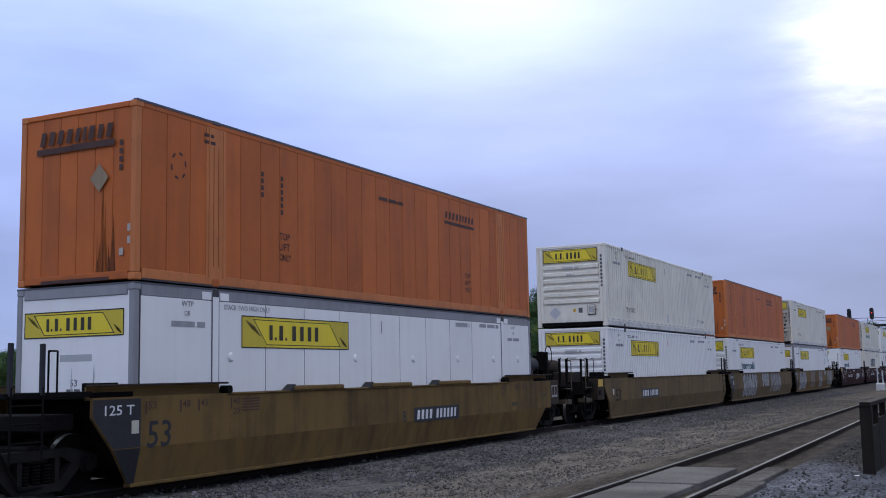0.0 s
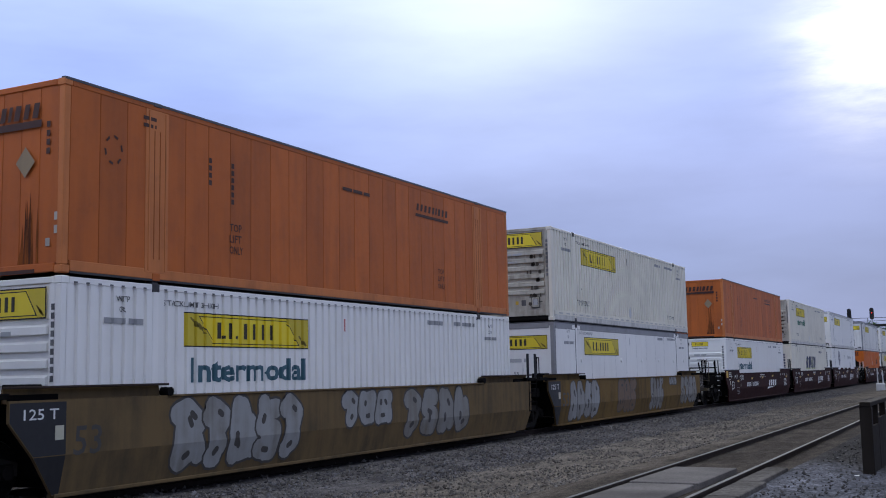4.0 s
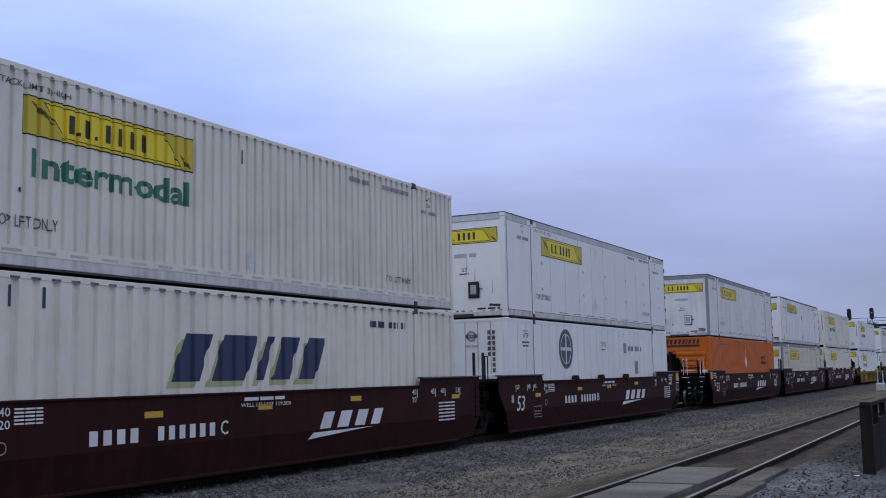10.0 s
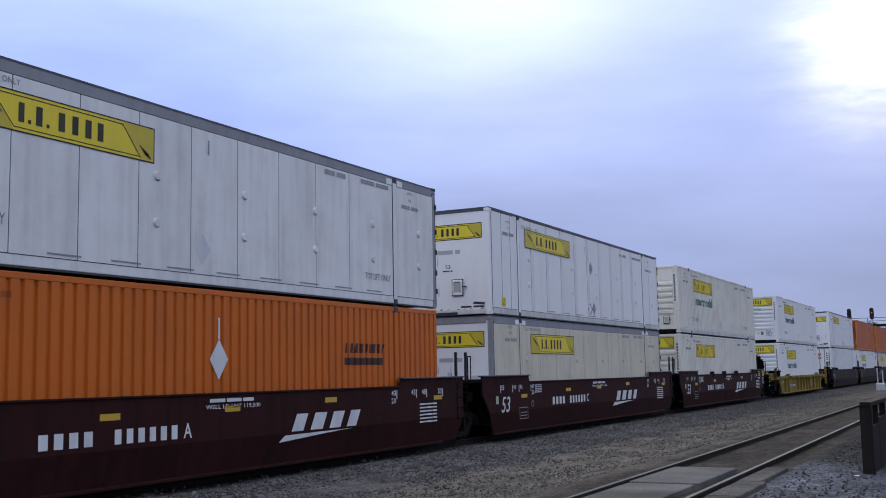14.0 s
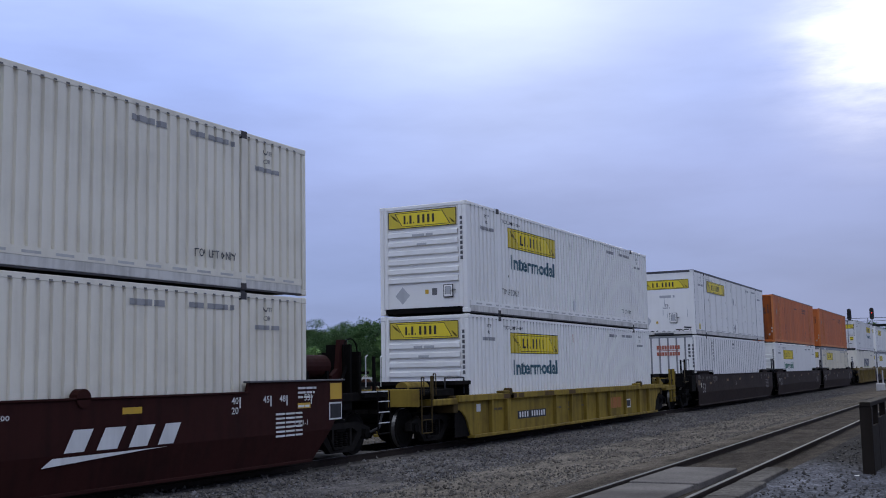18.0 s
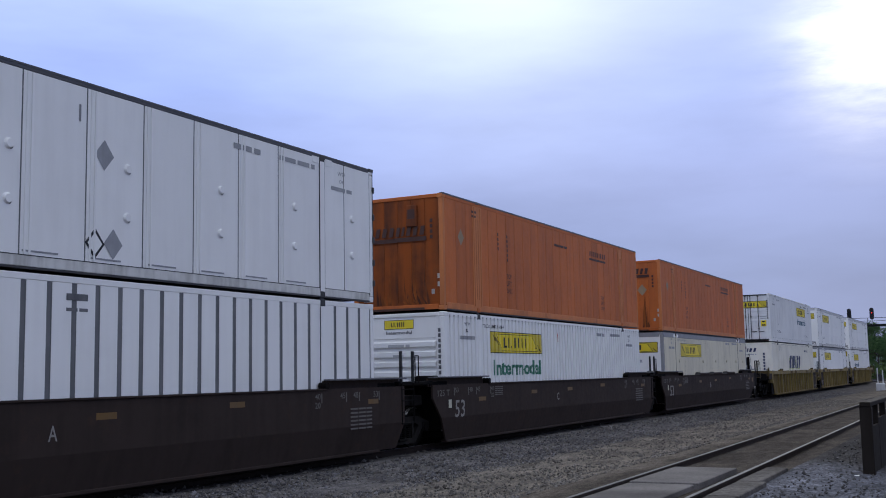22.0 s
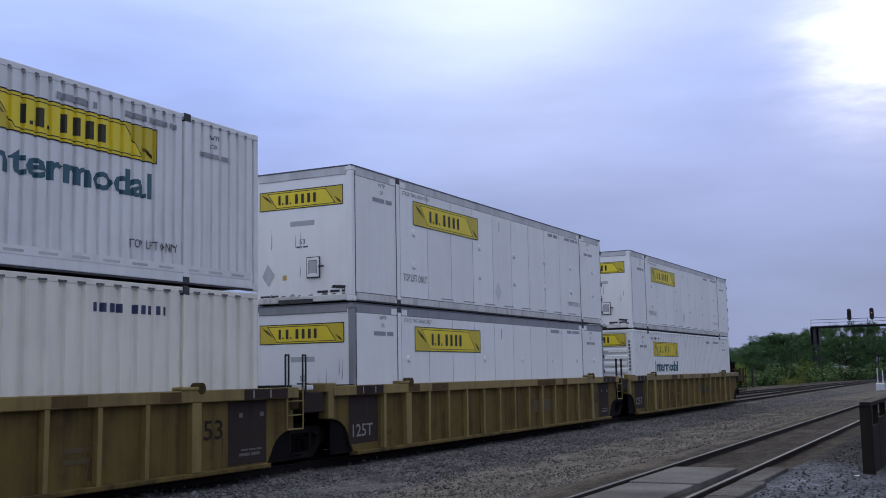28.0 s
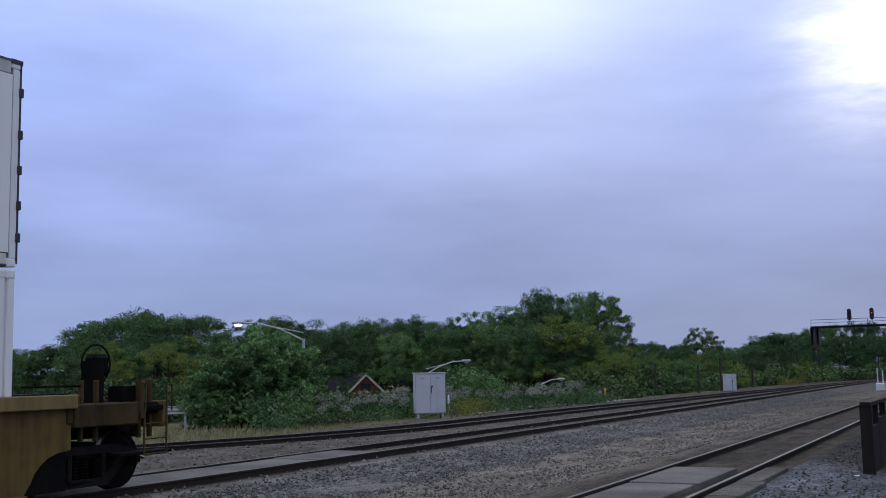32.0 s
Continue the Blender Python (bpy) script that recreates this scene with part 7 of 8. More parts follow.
def make_trees():
    for args, label in (((1, 10, 5.0, 30000, 0.095, LEAF[0]), "dark green broadleaf tree behind the tracks"), ((2, 10, 4.4, 26000, 0.09, LEAF[1]), "green broadleaf tree behind the tracks"),
                        ((3, 10, 5.6, 32000, 0.095, LEAF[0]), "wide dark green tree behind the tracks"), ((4, 10, 4.0, 20000, 0.085, LEAF[2]), "yellow-green young tree behind the tracks"),
                        ((5, 10, 3.9, 24000, 0.085, LEAF[1], 0.12), "tall thin-crowned tree behind the tracks")):
        TREE_KINDS.append((*tree_proto(*args), label))
    TREE_KINDS.append((*tree_proto(9, 10, 4.6, 17000, 0.19, leafy("sumac_leaf", (0.05, 0.12, 0.04), (0.21, 0.32, 0.11)), 0.1), "bright green leafy sapling on the verge"))
    for az, d, h, w in ((36.1, 48, 4.4, 0.8), (37.4, 47, 3.7, 0.9), (38.4, 47, 3.1, 0.9), (35.3, 49, 3.8, 0.7), (34.8, 49, 2.6, 0.8), (39.2, 48, 2.4, 1.0)):
        plant(5, az, d, h, w)
    plant(1, 50.9, 105, 5.1)
    plant(0, 49.6, 110, 5.2)
    plant(1, 48.5, 112, 5.2)
    plant(0, 47.1, 112, 5.4)
    plant(0, 46.1, 110, 5.9)
    plant(2, 45.0, 104, 6.7)
    plant(2, 43.7, 96, 7.4)
    plant(2, 42.0, 92, 7.6)
    plant(2, 40.6, 94, 7.4)
    plant(0, 38.9, 110, 6.8)
    plant(1, 37.7, 116, 6.5)
    plant(4, 36.4, 104, 8.4, 0.72)
    plant(0, 34.8, 112, 8.2)
    plant(2, 33.7, 116, 7.3)
    plant(0, 32.6, 120, 6.6)
    plant(2, 31.4, 118, 7.9)
    plant(0, 30.4, 122, 7.5)
    plant(2, 28.8, 112, 7.4)
    plant(0, 27.7, 114, 8.0)
    plant(4, 26.4, 112, 8.7, 0.72)
    plant(4, 25.0, 114, 9.4, 0.72)
    plant(4, 23.8, 112, 9.8, 0.72)
    plant(1, 22.8, 116, 9.2, 0.72)
    plant(4, 21.6, 116, 10.4, 0.72)
    plant(4, 20.5, 118, 11.0, 0.72)
    plant(4, 19.5, 116, 10.9, 0.72)
    plant(4, 18.4, 120, 10.8, 0.72)
    plant(3, 20.2, 100, 7.0, 0.8)
    plant(0, 21.0, 112, 10.5, 0.72)
    plant(1, 18.9, 110, 10.3, 0.72)
    plant(2, 17.1, 140, 5.5)
    plant(0, 15.8, 142, 5.6)
    plant(2, 14.8, 146, 5.4)
    plant(4, 13.9, 140, 8.0, 0.62)
    plant(4, 13.3, 142, 7.6, 0.62)
    plant(3, 8.5, 128, 3.0, 0.8)
    plant(3, 11.9, 112, 2.8)
    plant(3, 15.6, 104, 3.4)
    plant(1, 14.6, 100, 3.2)
    plant(1, 16.6, 98, 3.6)
    plant(0, 12.3, 160, 5.3)
    plant(2, 11.4, 165, 5.5)
    plant(0, 10.6, 170, 7.2)
    plant(2, 9.6, 172, 7.3)
    plant(0, 8.7, 175, 7.3)
    plant(2, 7.6, 185, 8.7, 0.72)
    plant(0, 6.5, 190, 9.2, 0.72)
    plant(2, 5.3, 195, 9.2, 0.72)
    plant(0, 4.2, 200, 8.9, 0.72)
    plant(3, 18.1, 92, 3.8)
    for az, d, h, k in ((27.6, 100, 6.4, 0), (25.8, 99, 6.2, 2), (24.4, 97, 6.8, 1), (22.6, 100, 6.6, 0), (21.7, 97, 5.8, 2), (19.4, 98, 5.6, 0), (17.4, 100, 4.4, 1), (29.6, 100, 6.3, 1), (33.2, 98, 6.0, 0), (16.2, 112, 4.2, 0), (15.0, 118, 4.3, 2), (12.8, 130, 4.2, 0), (11.2, 140, 4.6, 2), (9.0, 150, 5.6, 0), (7.0, 160, 6.2, 2), (5.2, 165, 6.4, 0)):
        plant(k, az, d, h, 0.85)
    plant(3, 41.3, 80, 5.0)
    plant(3, 43.8, 82, 4.7)
    plant(1, 23.6, 96, 5.6)
    plant(3, 20.6, 96, 6.7)
    plant(1, 26.6, 98, 4.7)
    plant(3, 13.8, 120, 4.0)
    plant(3, 18.0, 95, 4.0)
    plant(0, 35.5, 85, 5.1)
    rnd = random.Random(5)
    for i in range(44):
        az = 2 + 49 * i / 43 + rnd.uniform(-0.5, 0.5)
        d = (135 if az > 19 else 205) + rnd.uniform(-8, 16)
        plant(rnd.choice((0, 2, 0, 1)), az, d, (rnd.uniform(4.6, 5.6) if 10.8 < az < 17.5 else rnd.uniform(5.6, 6.8) if az > 17.5 else rnd.uniform(6.5, 8.0)))


def bushes(name, rows, seed, mat, label, size=0.11, squash=0.8):
    """A thicket: clumps of leaves on the ground."""
    rng = np.random.default_rng(seed)
    pts = []
    for x, y, r, h, n in rows:
        p = rng.normal(size=(n, 3))
        p *= rng.uniform(0.2, 1.0, (n, 1)) ** 0.5 / np.linalg.norm(p, axis=1)[:, None]
        p += 0.14 * rng.normal(size=(n, 3))
        p = p * (r, r, h * 0.5) + (x, y, h * 0.5 - 0.5)
        pts.append(p[p[:, 2] > -0.55])
    tagged(new(name, leaf_mesh(name, np.concatenate(pts), size, seed, mat)), label, "bush", kind="stuff")


def heads(name, rows, seed, mat, label):
    """Round fluffy tops that stand above the weeds."""
    rng = np.random.default_rng(seed)
    pts = []
    for x, y, r, h, n in rows:
        p = rng.normal(size=(n, 3))
        p *= (rng.uniform(0.2, 1.0, (n, 1)) ** 0.5) / np.linalg.norm(p, axis=1)[:, None]
        pts.append(p * (r, r, r * 0.7) + (x, y, rng.uniform(0.3, 0.95)))
    tagged(new(name, leaf_mesh(name, np.concatenate(pts), 0.05, seed, mat)), label, "weeds", kind="stuff")


def polar(az, d):
    a = radians(az)
    return -d * math.sin(a), d * math.cos(a)


def make_bushes():
    rnd = random.Random(8)
    rows = []
    for i in range(46):
        az = 47 - i * 0.62 + rnd.uniform(-0.2, 0.2)
        x, y = polar(az, 50 + i * 0.75 + rnd.uniform(-2, 3))
        rows.append((x, y, rnd.uniform(1.2, 2.4), rnd.uniform(1.4, 2.2) if az > 39.5 else rnd.uniform(0.9, 1.3), 800))
    scrub = []
    for i in range(56):
        x, y = polar(19.5 - i * 0.3 + rnd.uniform(-0.2, 0.2), 86 + i * 1.5 + rnd.uniform(-3, 3))
        scrub.append((x, y, rnd.uniform(1.2, 2.6), rnd.choice((1.1, 1.4, 1.8, 2.6)), 520))
    for i in range(44):
        y = 66 + i * 3.1
        rows.append((-25.2 + rnd.uniform(-1.2, 0.4) + 0.008 * (y - 60), y + rnd.uniform(-1, 1), rnd.uniform(0.8, 1.5), rnd.uniform(0.6, 1.2), 260))
    for i in range(30):
        x, y = polar(50 - i * 1.1, 118 + rnd.uniform(-3, 6))
        rows.append((x, y, rnd.uniform(3, 5), rnd.uniform(2.6, 4.2), 900))
    bushes("undergrowth", rows, 21, leafy("shrub_leaf", (0.026, 0.05, 0.019), (0.075, 0.11, 0.04)), "dense dark green undergrowth below the trees", 0.14)
    bushes("scrub", scrub, 26, leafy("scrub_leaf", (0.035, 0.065, 0.024), (0.12, 0.165, 0.055)), "mixed green scrub along the line", 0.2)
    rows = [(*polar(az, d), r, h, n) for az, d, r, h, n in ((37.8, 47.5, 1.8, 2.2, 3000), (36.4, 48.5, 1.8, 2.4, 3000), (35.1, 49, 1.8, 2.3, 3000), (39.0, 48, 1.6, 1.8, 2500), (35.6, 46, 1.6, 1.5, 2000), (25.9, 62, 1.6, 2.5, 3000), (25.2, 64, 1.8, 2.2, 3000))]
    bushes("sumac_thicket", rows, 22, leafy("sumac_leaf", (0.05, 0.12, 0.04), (0.21, 0.32, 0.11)), "green leafy thicket on the verge", 0.1)
    rows = []
    for i in range(70):
        x, y = polar(36.5 - i * 0.26 + rnd.uniform(-0.4, 0.4), 43 + i * 0.36 + rnd.uniform(-1.5, 1.5))
        rows.append((x, y, rnd.uniform(0.5, 1.0), rnd.uniform(0.7, 1.2), 260))
    bushes("weeds", rows, 23, LEAF[0], "tall green weeds beside the tracks", 0.055)
    pale = leafy("seed_heads", (0.13, 0.135, 0.10), (0.26, 0.26, 0.20))
    rows = []
    for i in range(34):
        x, y = polar(34.5 - i * 0.46 + rnd.uniform(-0.3, 0.3), 46 + i * 0.75 + rnd.uniform(-1, 1))
        for k in range(3):
            bx, by = x + rnd.uniform(-1.2, 1.2), y + rnd.uniform(-1.2, 1.2)
            rows.append((bx, by, rnd.uniform(0.2, 0.36), rnd.uniform(0.3, 0.4), 90))
    heads("seed_heads", rows, 24, pale, "pale fluffy seed heads of tall weeds")
    gold = leafy("goldenrod", (0.10, 0.11, 0.025), (0.20, 0.18, 0.035))
    rows = [(*polar(az, d), 0.8, 1.1, 420) for az, d in ((9.6, 118), (9.3, 116), (26.2, 52), (25.6, 53), (25.1, 54), (8.9, 120))]
    bushes("goldenrod", rows, 25, gold, "yellow flowering weeds", 0.05)
    # dry grass on the verge
    rng = np.random.default_rng(31)
    n = 9000
    az, d = np.radians(rng.uniform(24, 47, n)), rng.uniform(30, 46, n)
    x, y = -d * np.sin(az), d * np.cos(az)
    keep = x < -21.2
    x, y = x[keep], y[keep]
    h = rng.uniform(0.08, 0.36, len(x))
    lean = rng.normal(scale=0.12, size=(len(x), 2))
    z = np.full(len(x), -0.47)
    w = 0.025
    v = np.stack([np.stack([x - w, y, z], 1), np.stack([x + w, y, z], 1), np.stack([x + lean[:, 0], y + lean[:, 1], z + h], 1)], 1).reshape(-1, 3)
    f = np.arange(len(v)).reshape(-1, 3)
    me = bpy.data.meshes.new("dry_grass")
    me.from_pydata(v.tolist(), [], f.tolist())
    me.materials.append(leafy("straw", (0.15, 0.135, 0.055), (0.32, 0.28, 0.15)))
    tagged(new("dry_grass", me), "dry yellowish grass on the verge", "grass", kind="stuff")


def make_verge():
    bm = bmesh.new()
    xs = (-700, -250, -120, -70, -45, -32, -26, -22.6)
    ys = (-60, 0, 20, 30, 40, 55, 75, 100, 140, 200, 320, 700)
    g = [[bm.verts.new((x, y, ground_z(x, y) + 0.06 + 0.02 * noise.noise((x, y, 0)))) for x in xs] for y in ys]
    for a, b in zip(g, g[1:]):
        for i in range(len(xs) - 1):
            bm.faces.new((a[i], a[i + 1], b[i + 1], b[i]))
    ob = part("grass_verge", bm, speckle("verge_grass", [(0.05, 0.055, 0.024), (0.10, 0.10, 0.045), (0.17, 0.15, 0.09)], 0.12, big=(0.6, 1.3)))
    tagged(ob, "rough grass beyond the tracks", "grass", kind="structure")


def make_cabinet(x, y, w, d, h, rz, label):
    root = tagged(new("relay_cabinet"), label, "cabinet", group="signal cabinets")
    root.matrix_basis = pose(x, y, 0, 0, 0, rz)
    z = -0.32
    part("body", box(bmesh.new(), -w / 2, w / 2, -d / 2, d / 2, z + 0.16, z + h, 0.02), CABINET, root)
    part("roof", box(bmesh.new(), -w / 2 - 0.04, w / 2 + 0.04, -d / 2 - 0.04, d / 2 + 0.04, z + h, z + h + 0.05, 0.01), CABINET, root)
    for s in (-1, 1):
        dr = part("door", box(bmesh.new(), *sorted((s * 0.01, s * (w / 2 - 0.04))), -d / 2 - 0.03, -d / 2 + 0.01, z + 0.2, z + h - 0.06, 0.008), CABINET, root)
        part("vent", boxes([(s * w / 4 - 0.1, s * w / 4 + 0.1, -d / 2 - 0.035, -d / 2 - 0.03, z + h - 0.2 - 0.03 * k, z + h - 0.185 - 0.03 * k) for k in range(3)]), GREYRAIL, dr)
    part("handle", boxes([(0.03, 0.07, -d / 2 - 0.06, -d / 2 - 0.03, z + h * 0.55, z + h * 0.7), (0.03, 0.12, -d / 2 - 0.06, -d / 2 - 0.03, z + h * 0.68, z + h * 0.72)]), CASTING, root)
    for sx in (-1, 1):
        part("leg", boxes([(sx * w * 0.4 - 0.06, sx * w * 0.4 + 0.06, -d / 2 + 0.03, d / 2 - 0.03, z - 0.2, z + 0.16)]), BARELAMP, root)
    return root


def street_lamp(az, dist, hx, arm, lit, label, z_head):
    """Pole, bowed arm and cobra head. The head hangs at the given bearing."""
    root = tagged(new("street_lamp"), label, "street lamp", group="street lamps behind the trees")
    x, y = polar(az, dist)
    root.matrix_basis = pose(x, y, 0, 0, 0, az)
    # local x runs across the view
    part("pole", rod(bmesh.new(), (arm, 0, -0.6), (arm, 0, z_head - 0.75), 0.09, 8, 0.06), BARELAMP, root)
    a = part("arm", rods([(arm, 0, z_head - 0.8), (arm * 0.6, 0, z_head - 0.28), (arm * 0.25, 0, z_head), (0, 0, z_head + 0.02)], 0.045), BARELAMP, root)
    part("brace", rods([(arm, 0, z_head - 0.45), (arm * 0.55, 0, z_head - 0.2)], 0.025), BARELAMP, a)
    sg = -1 if arm > 0 else 1
    h = part("lamp_head", box(bmesh.new(), *sorted((0.0, sg * 0.62)), -0.16, 0.16, z_head - 0.03, z_head + 0.12, 0.04), BARELAMP, root)
    lens = bmesh.new()
    bmesh.ops.create_uvsphere(lens, u_segments=12, v_segments=8, radius=0.12)
    for v in lens.verts:
        v.co = (v.co.x * 1.3 + sg * 0.32, v.co.y, v.co.z * 0.7 + z_head - 0.05)
    part("lens", lens, glowing("lamp_glow", (1.0, 0.86, 0.62), 9.0) if lit else CABINET, h, "lit lens" if lit else "unlit lens")


def make_house():
    root = tagged(new("house"), "small brick house with dark gabled roof among bushes", "house")
    x, y = polar(31.2, 108)
    root.matrix_basis = pose(x, y, 0, 0, 0, 30.65 + 12)
    brick = speckle("brick_wall", [(0.13, 0.06, 0.04), (0.19, 0.09, 0.06), (0.16, 0.075, 0.05)], 0.2, big=(0.85, 1.15), bump=0.2)
    roof = speckle("roof_shingle", [(0.035, 0.033, 0.036), (0.055, 0.052, 0.055), (0.045, 0.043, 0.046)], 0.25, big=(0.85, 1.15), bump=0.3)
    trim = paint("house_trim", (0.6, 0.56, 0.48), 0.5, 0.2)
    # gable end to the right, long side to the left
    part("gable_wall", prism(bmesh.new(), ((-2.3, -0.6), (2.3, -0.6), (2.3, -0.5), (0.0, 1.75), (-2.3, -0.5)), -0.1, 0.1, "y"), brick, root)
    part("wall", boxes([(-2.3, 2.3, 0.1, 8.0, -0.6, -0.5)]), brick, root)
    for s in (-1, 1):
        bm = bmesh.new()
        prism(bm, ((s * 2.75, -1.0), (0.0, 1.72), (0.0, 1.9), (s * 2.85, -0.92)), -0.35, 9.0, "y")
        part("roof", bm, roof, root)
        part("verge_board", prism(bmesh.new(), ((s * 2.75, -1.05), (0.0, 1.66), (0.0, 1.93), (s * 2.85, -0.88)), -0.42, -0.36, "y"), trim, root)
    part("roof_wing", prism(bmesh.new(), ((0.5, -0.6), (4.6, -0.6), (4.6, 1.3), (3.0, 1.62), (1.2, 1.62)), -4.6, -0.4, "x"), roof, root)
    part("window", boxes([(-0.5, 0.5, -0.14, -0.11, 0.1, 0.9)]), BLACK, root)


def make_gantry():
    root = tagged(new("signal_gantry"), "dark steel signal bridge across the tracks", "signal bridge")
    root.matrix_basis = pose(0, 150, 0)
    zb = 6.75
    x0, x1 = -21.2, 4.0
    bmat = paint("gantry_steel", (0.03, 0.03, 0.032), 0.6, 0.3)
    for x in (x0, x1):
        leg = part("leg", boxes([(x + a, x + a + 0.22, b, b + 0.22, -0.6, zb) for a in (-0.45, 0.23) for b in (-0.5, 0.28)]), bmat, root)
        part("leg_head", boxes([(x - 0.55, x + 0.55, -0.5, 0.5, zb - 2.2, zb)]), bmat, leg)
        bm = bmesh.new()
        for k in range(4):
            z = -0.4 + k * 1.3
            rod(bm, (x - 0.4, -0.44, z), (x + 0.4, -0.44, z + 1.2), 0.08, 5)
            rod(bm, (x + 0.4, -0.44, z), (x - 0.4, -0.44, z + 1.2), 0.08, 5)
        part("lattice", bm, bmat, leg)
    part("chord", boxes([(x0 - 0.5, x1 + 0.5, -0.5, -0.36, zb, zb + 0.22), (x0 - 0.5, x1 + 0.5, 0.36, 0.5, zb, zb + 0.22)]), bmat, root)
    part("walkway", boxes([(x0 - 0.4, x1 + 0.4, -0.9, 0.9, zb + 0.22, zb + 0.28)]), bmat, root)
    part("handrail", rods([(x0 - 0.4, -0.9, zb + 1.1), (x1 + 0.4, -0.9, zb + 1.1)], 0.035), bmat, root)
    part("handrail", rods([(x0 - 0.4, -0.9, zb + 0.7), (x1 + 0.4, -0.9, zb + 0.7)], 0.025), bmat, root)
    for i in range(12):
        x = x0 - 0.4 + i * (x1 - x0 + 0.8) / 11
        part("rail_post", rods([(x, -0.9, zb + 0.25), (x, -0.9, zb + 1.1)], 0.03), BARELAMP if i < 2 else bmat, root)
    for x, hue in ((-16.75, None), (-14.0, (0.9, 0.03, 0.02))):
        part("signal_mast", rod(bmesh.new(), (x, -0.5, zb + 0.2), (x, -0.5, zb + 0.9), 0.07, 8), BARELAMP, root)
        bm = bmesh.new()
        prism(bm, [(x + 0.27 * math.cos(a), zb + 1.65 + (0.5 if math.sin(a) > 0 else -0.5) + 0.27 * math.sin(a)) for a in [6.2832 * k / 16 for k in range(16)]], -0.62, -0.52, "y")
        hd = part("signal_head", bm, BLACK, root, "black oval colour-light signal")
        if hue:
            part("lens", rod(bmesh.new(), (x, -0.66, zb + 1.75), (x, -0.63, zb + 1.75), 0.08, 10), glowing("signal_red", hue, 1.6), hd, "red lamp lit")
        part("hood", boxes([(x - 0.16, x + 0.16, -0.8, -0.62, zb + z, zb + z + 0.03) for z in (1.4, 1.72, 2.04)]), BLACK, hd)


def make_lineside():
    make_cabinet(-24.3, 46.0, 1.45, 0.95, 2.05, 34, "silver aluminium relay cabinet beside the tracks")
    make_cabinet(-20.0, 91.6, 0.85, 0.75, 1.5, 40, "silver relay cabinet farther along the line")
    p = tagged(new("marker_post"), "short white marker post beside the cabinet", "post")
    p.location = (-25.6, 50.6, 0)
    part("post", rod(bmesh.new(), (0, 0, -0.5), (0, 0, 0.55), 0.05, 8), WHITE, p)
    part("cap", rod(bmesh.new(), (0, 0, 0.55), (0, 0, 0.6), 0.055, 8, 0.03), WHITE, p)
    b = tagged(new("concrete_base"), "low concrete base beside the cabinet", "base")
    b.location = (-25.9, 51.5, 0)
    part("block", box(bmesh.new(), -0.35, 0.35, -0.25, 0.25, -0.5, -0.05, 0.03), PANEL, b)
    # plank fence at the edge of the yard
    f = tagged(new("plank_fence"), "low dark timber post-and-rail fence beside the track", "fence")
    f.location = (-2.12, 20.5, 0)
    part("top_rail", box(bmesh.new(), -0.09, 0.09, -0.12, 9.0, 0.98, 1.06, 0.01), PLANK, f)
    part("end_post", box(bmesh.new(), -0.1, 0.1, -0.1, 0.1, -0.5, 0.98, 0.012), PLANK, f)
    first = part("post", box(bmesh.new(), -0.055, 0.055, -0.06, 0.06, -0.45, 0.98, 0.01), PLANK, f)
    first.location = (0, 1.5, 0)
    for i in range(2, 7):
        share("post", first.data, f, (0.01 * (i % 2), 1.5 * i, 0))
    for i in range(6):
        part("kick_board", box(bmesh.new(), 0.02, 0.06, 0.02 + 1.5 * i, 1.48 + 1.5 * i, -0.4, 0.62 + 0.1 * (i % 2), 0.008), PLANK, f)
    s = tagged(new("switch_stand"), "pale switch stand with two uprights beside the line", "switch stand")
    s.location = (-8.75, 97.0, 0)
    part("base", box(bmesh.new(), -0.35, 0.35, -0.3, 0.3, -0.45, 0.25, 0.06), PALERAIL, s)
    part("mast", rod(bmesh.new(), (-0.2, 0, 0.2), (-0.2, 0, 1.5), 0.05, 8), PALERAIL, s)
    part("mast", rod(bmesh.new(), (0.2, 0, 0.2), (0.2, 0, 1.3), 0.05, 8), PALERAIL, s)
    part("target", box(bmesh.new(), -0.3, 0.1, -0.02, 0.02, 0.5, 1.0, 0.01), CASTING, s)
    d = tagged(new("wood_scrap"), "pale broken board lying on the gravel", "board")
    d.location = (-2.55, 20.1, -0.2)
    part("board", box(bmesh.new(), -0.2, 0.3, -0.06, 0.06, -0.01, 0.02, 0.005), WHITEINK, d)
    part("splinter", box(bmesh.new(), -0.05, 0.24, 0.2, 0.26, -0.01, 0.015, 0.004), WHITEINK, d)
    for x, y, z0, z1 in ((-23.9, 70.9, -0.6, 0.55), (-24.0, 117.6, -0.6, 1.45)):
        k = tagged(new("line_marker"), "small yellow marker post at the edge of the scrub", "marker", group="marker posts")
        k.location = (x, y, 0)
        part("post", rod(bmesh.new(), (0, 0, z0), (0, 0, z1 - 0.3), 0.04, 7), BARK, k)
        part("plate", box(bmesh.new(), -0.06, 0.06, -0.03, 0.03, z1 - 0.55, z1, 0.02), PATCH, k)
    # bare poles in the scrub
    for az, dist, h in ((16.03, 92, 2.15), (13.86, 92, 1.95), (12.74, 95, 2.5), (11.17, 115, 2.1)):
        x, y = polar(az, dist)
        u = tagged(new("utility_pole"), "thin dark wooden pole in the scrub", "pole", group="poles in the scrub")
        u.location = (x, y, 0)
        part("pole", rod(bmesh.new(), (0, 0, -0.6), (0, 0, h), 0.11, 7, 0.08), BARK, u)
        part("cap", rod(bmesh.new(), (0, 0, h), (0, 0, h + 0.08), 0.12, 7, 0.05), BARK, u)
    # guard rail behind the weeds
    bm = bmesh.new()
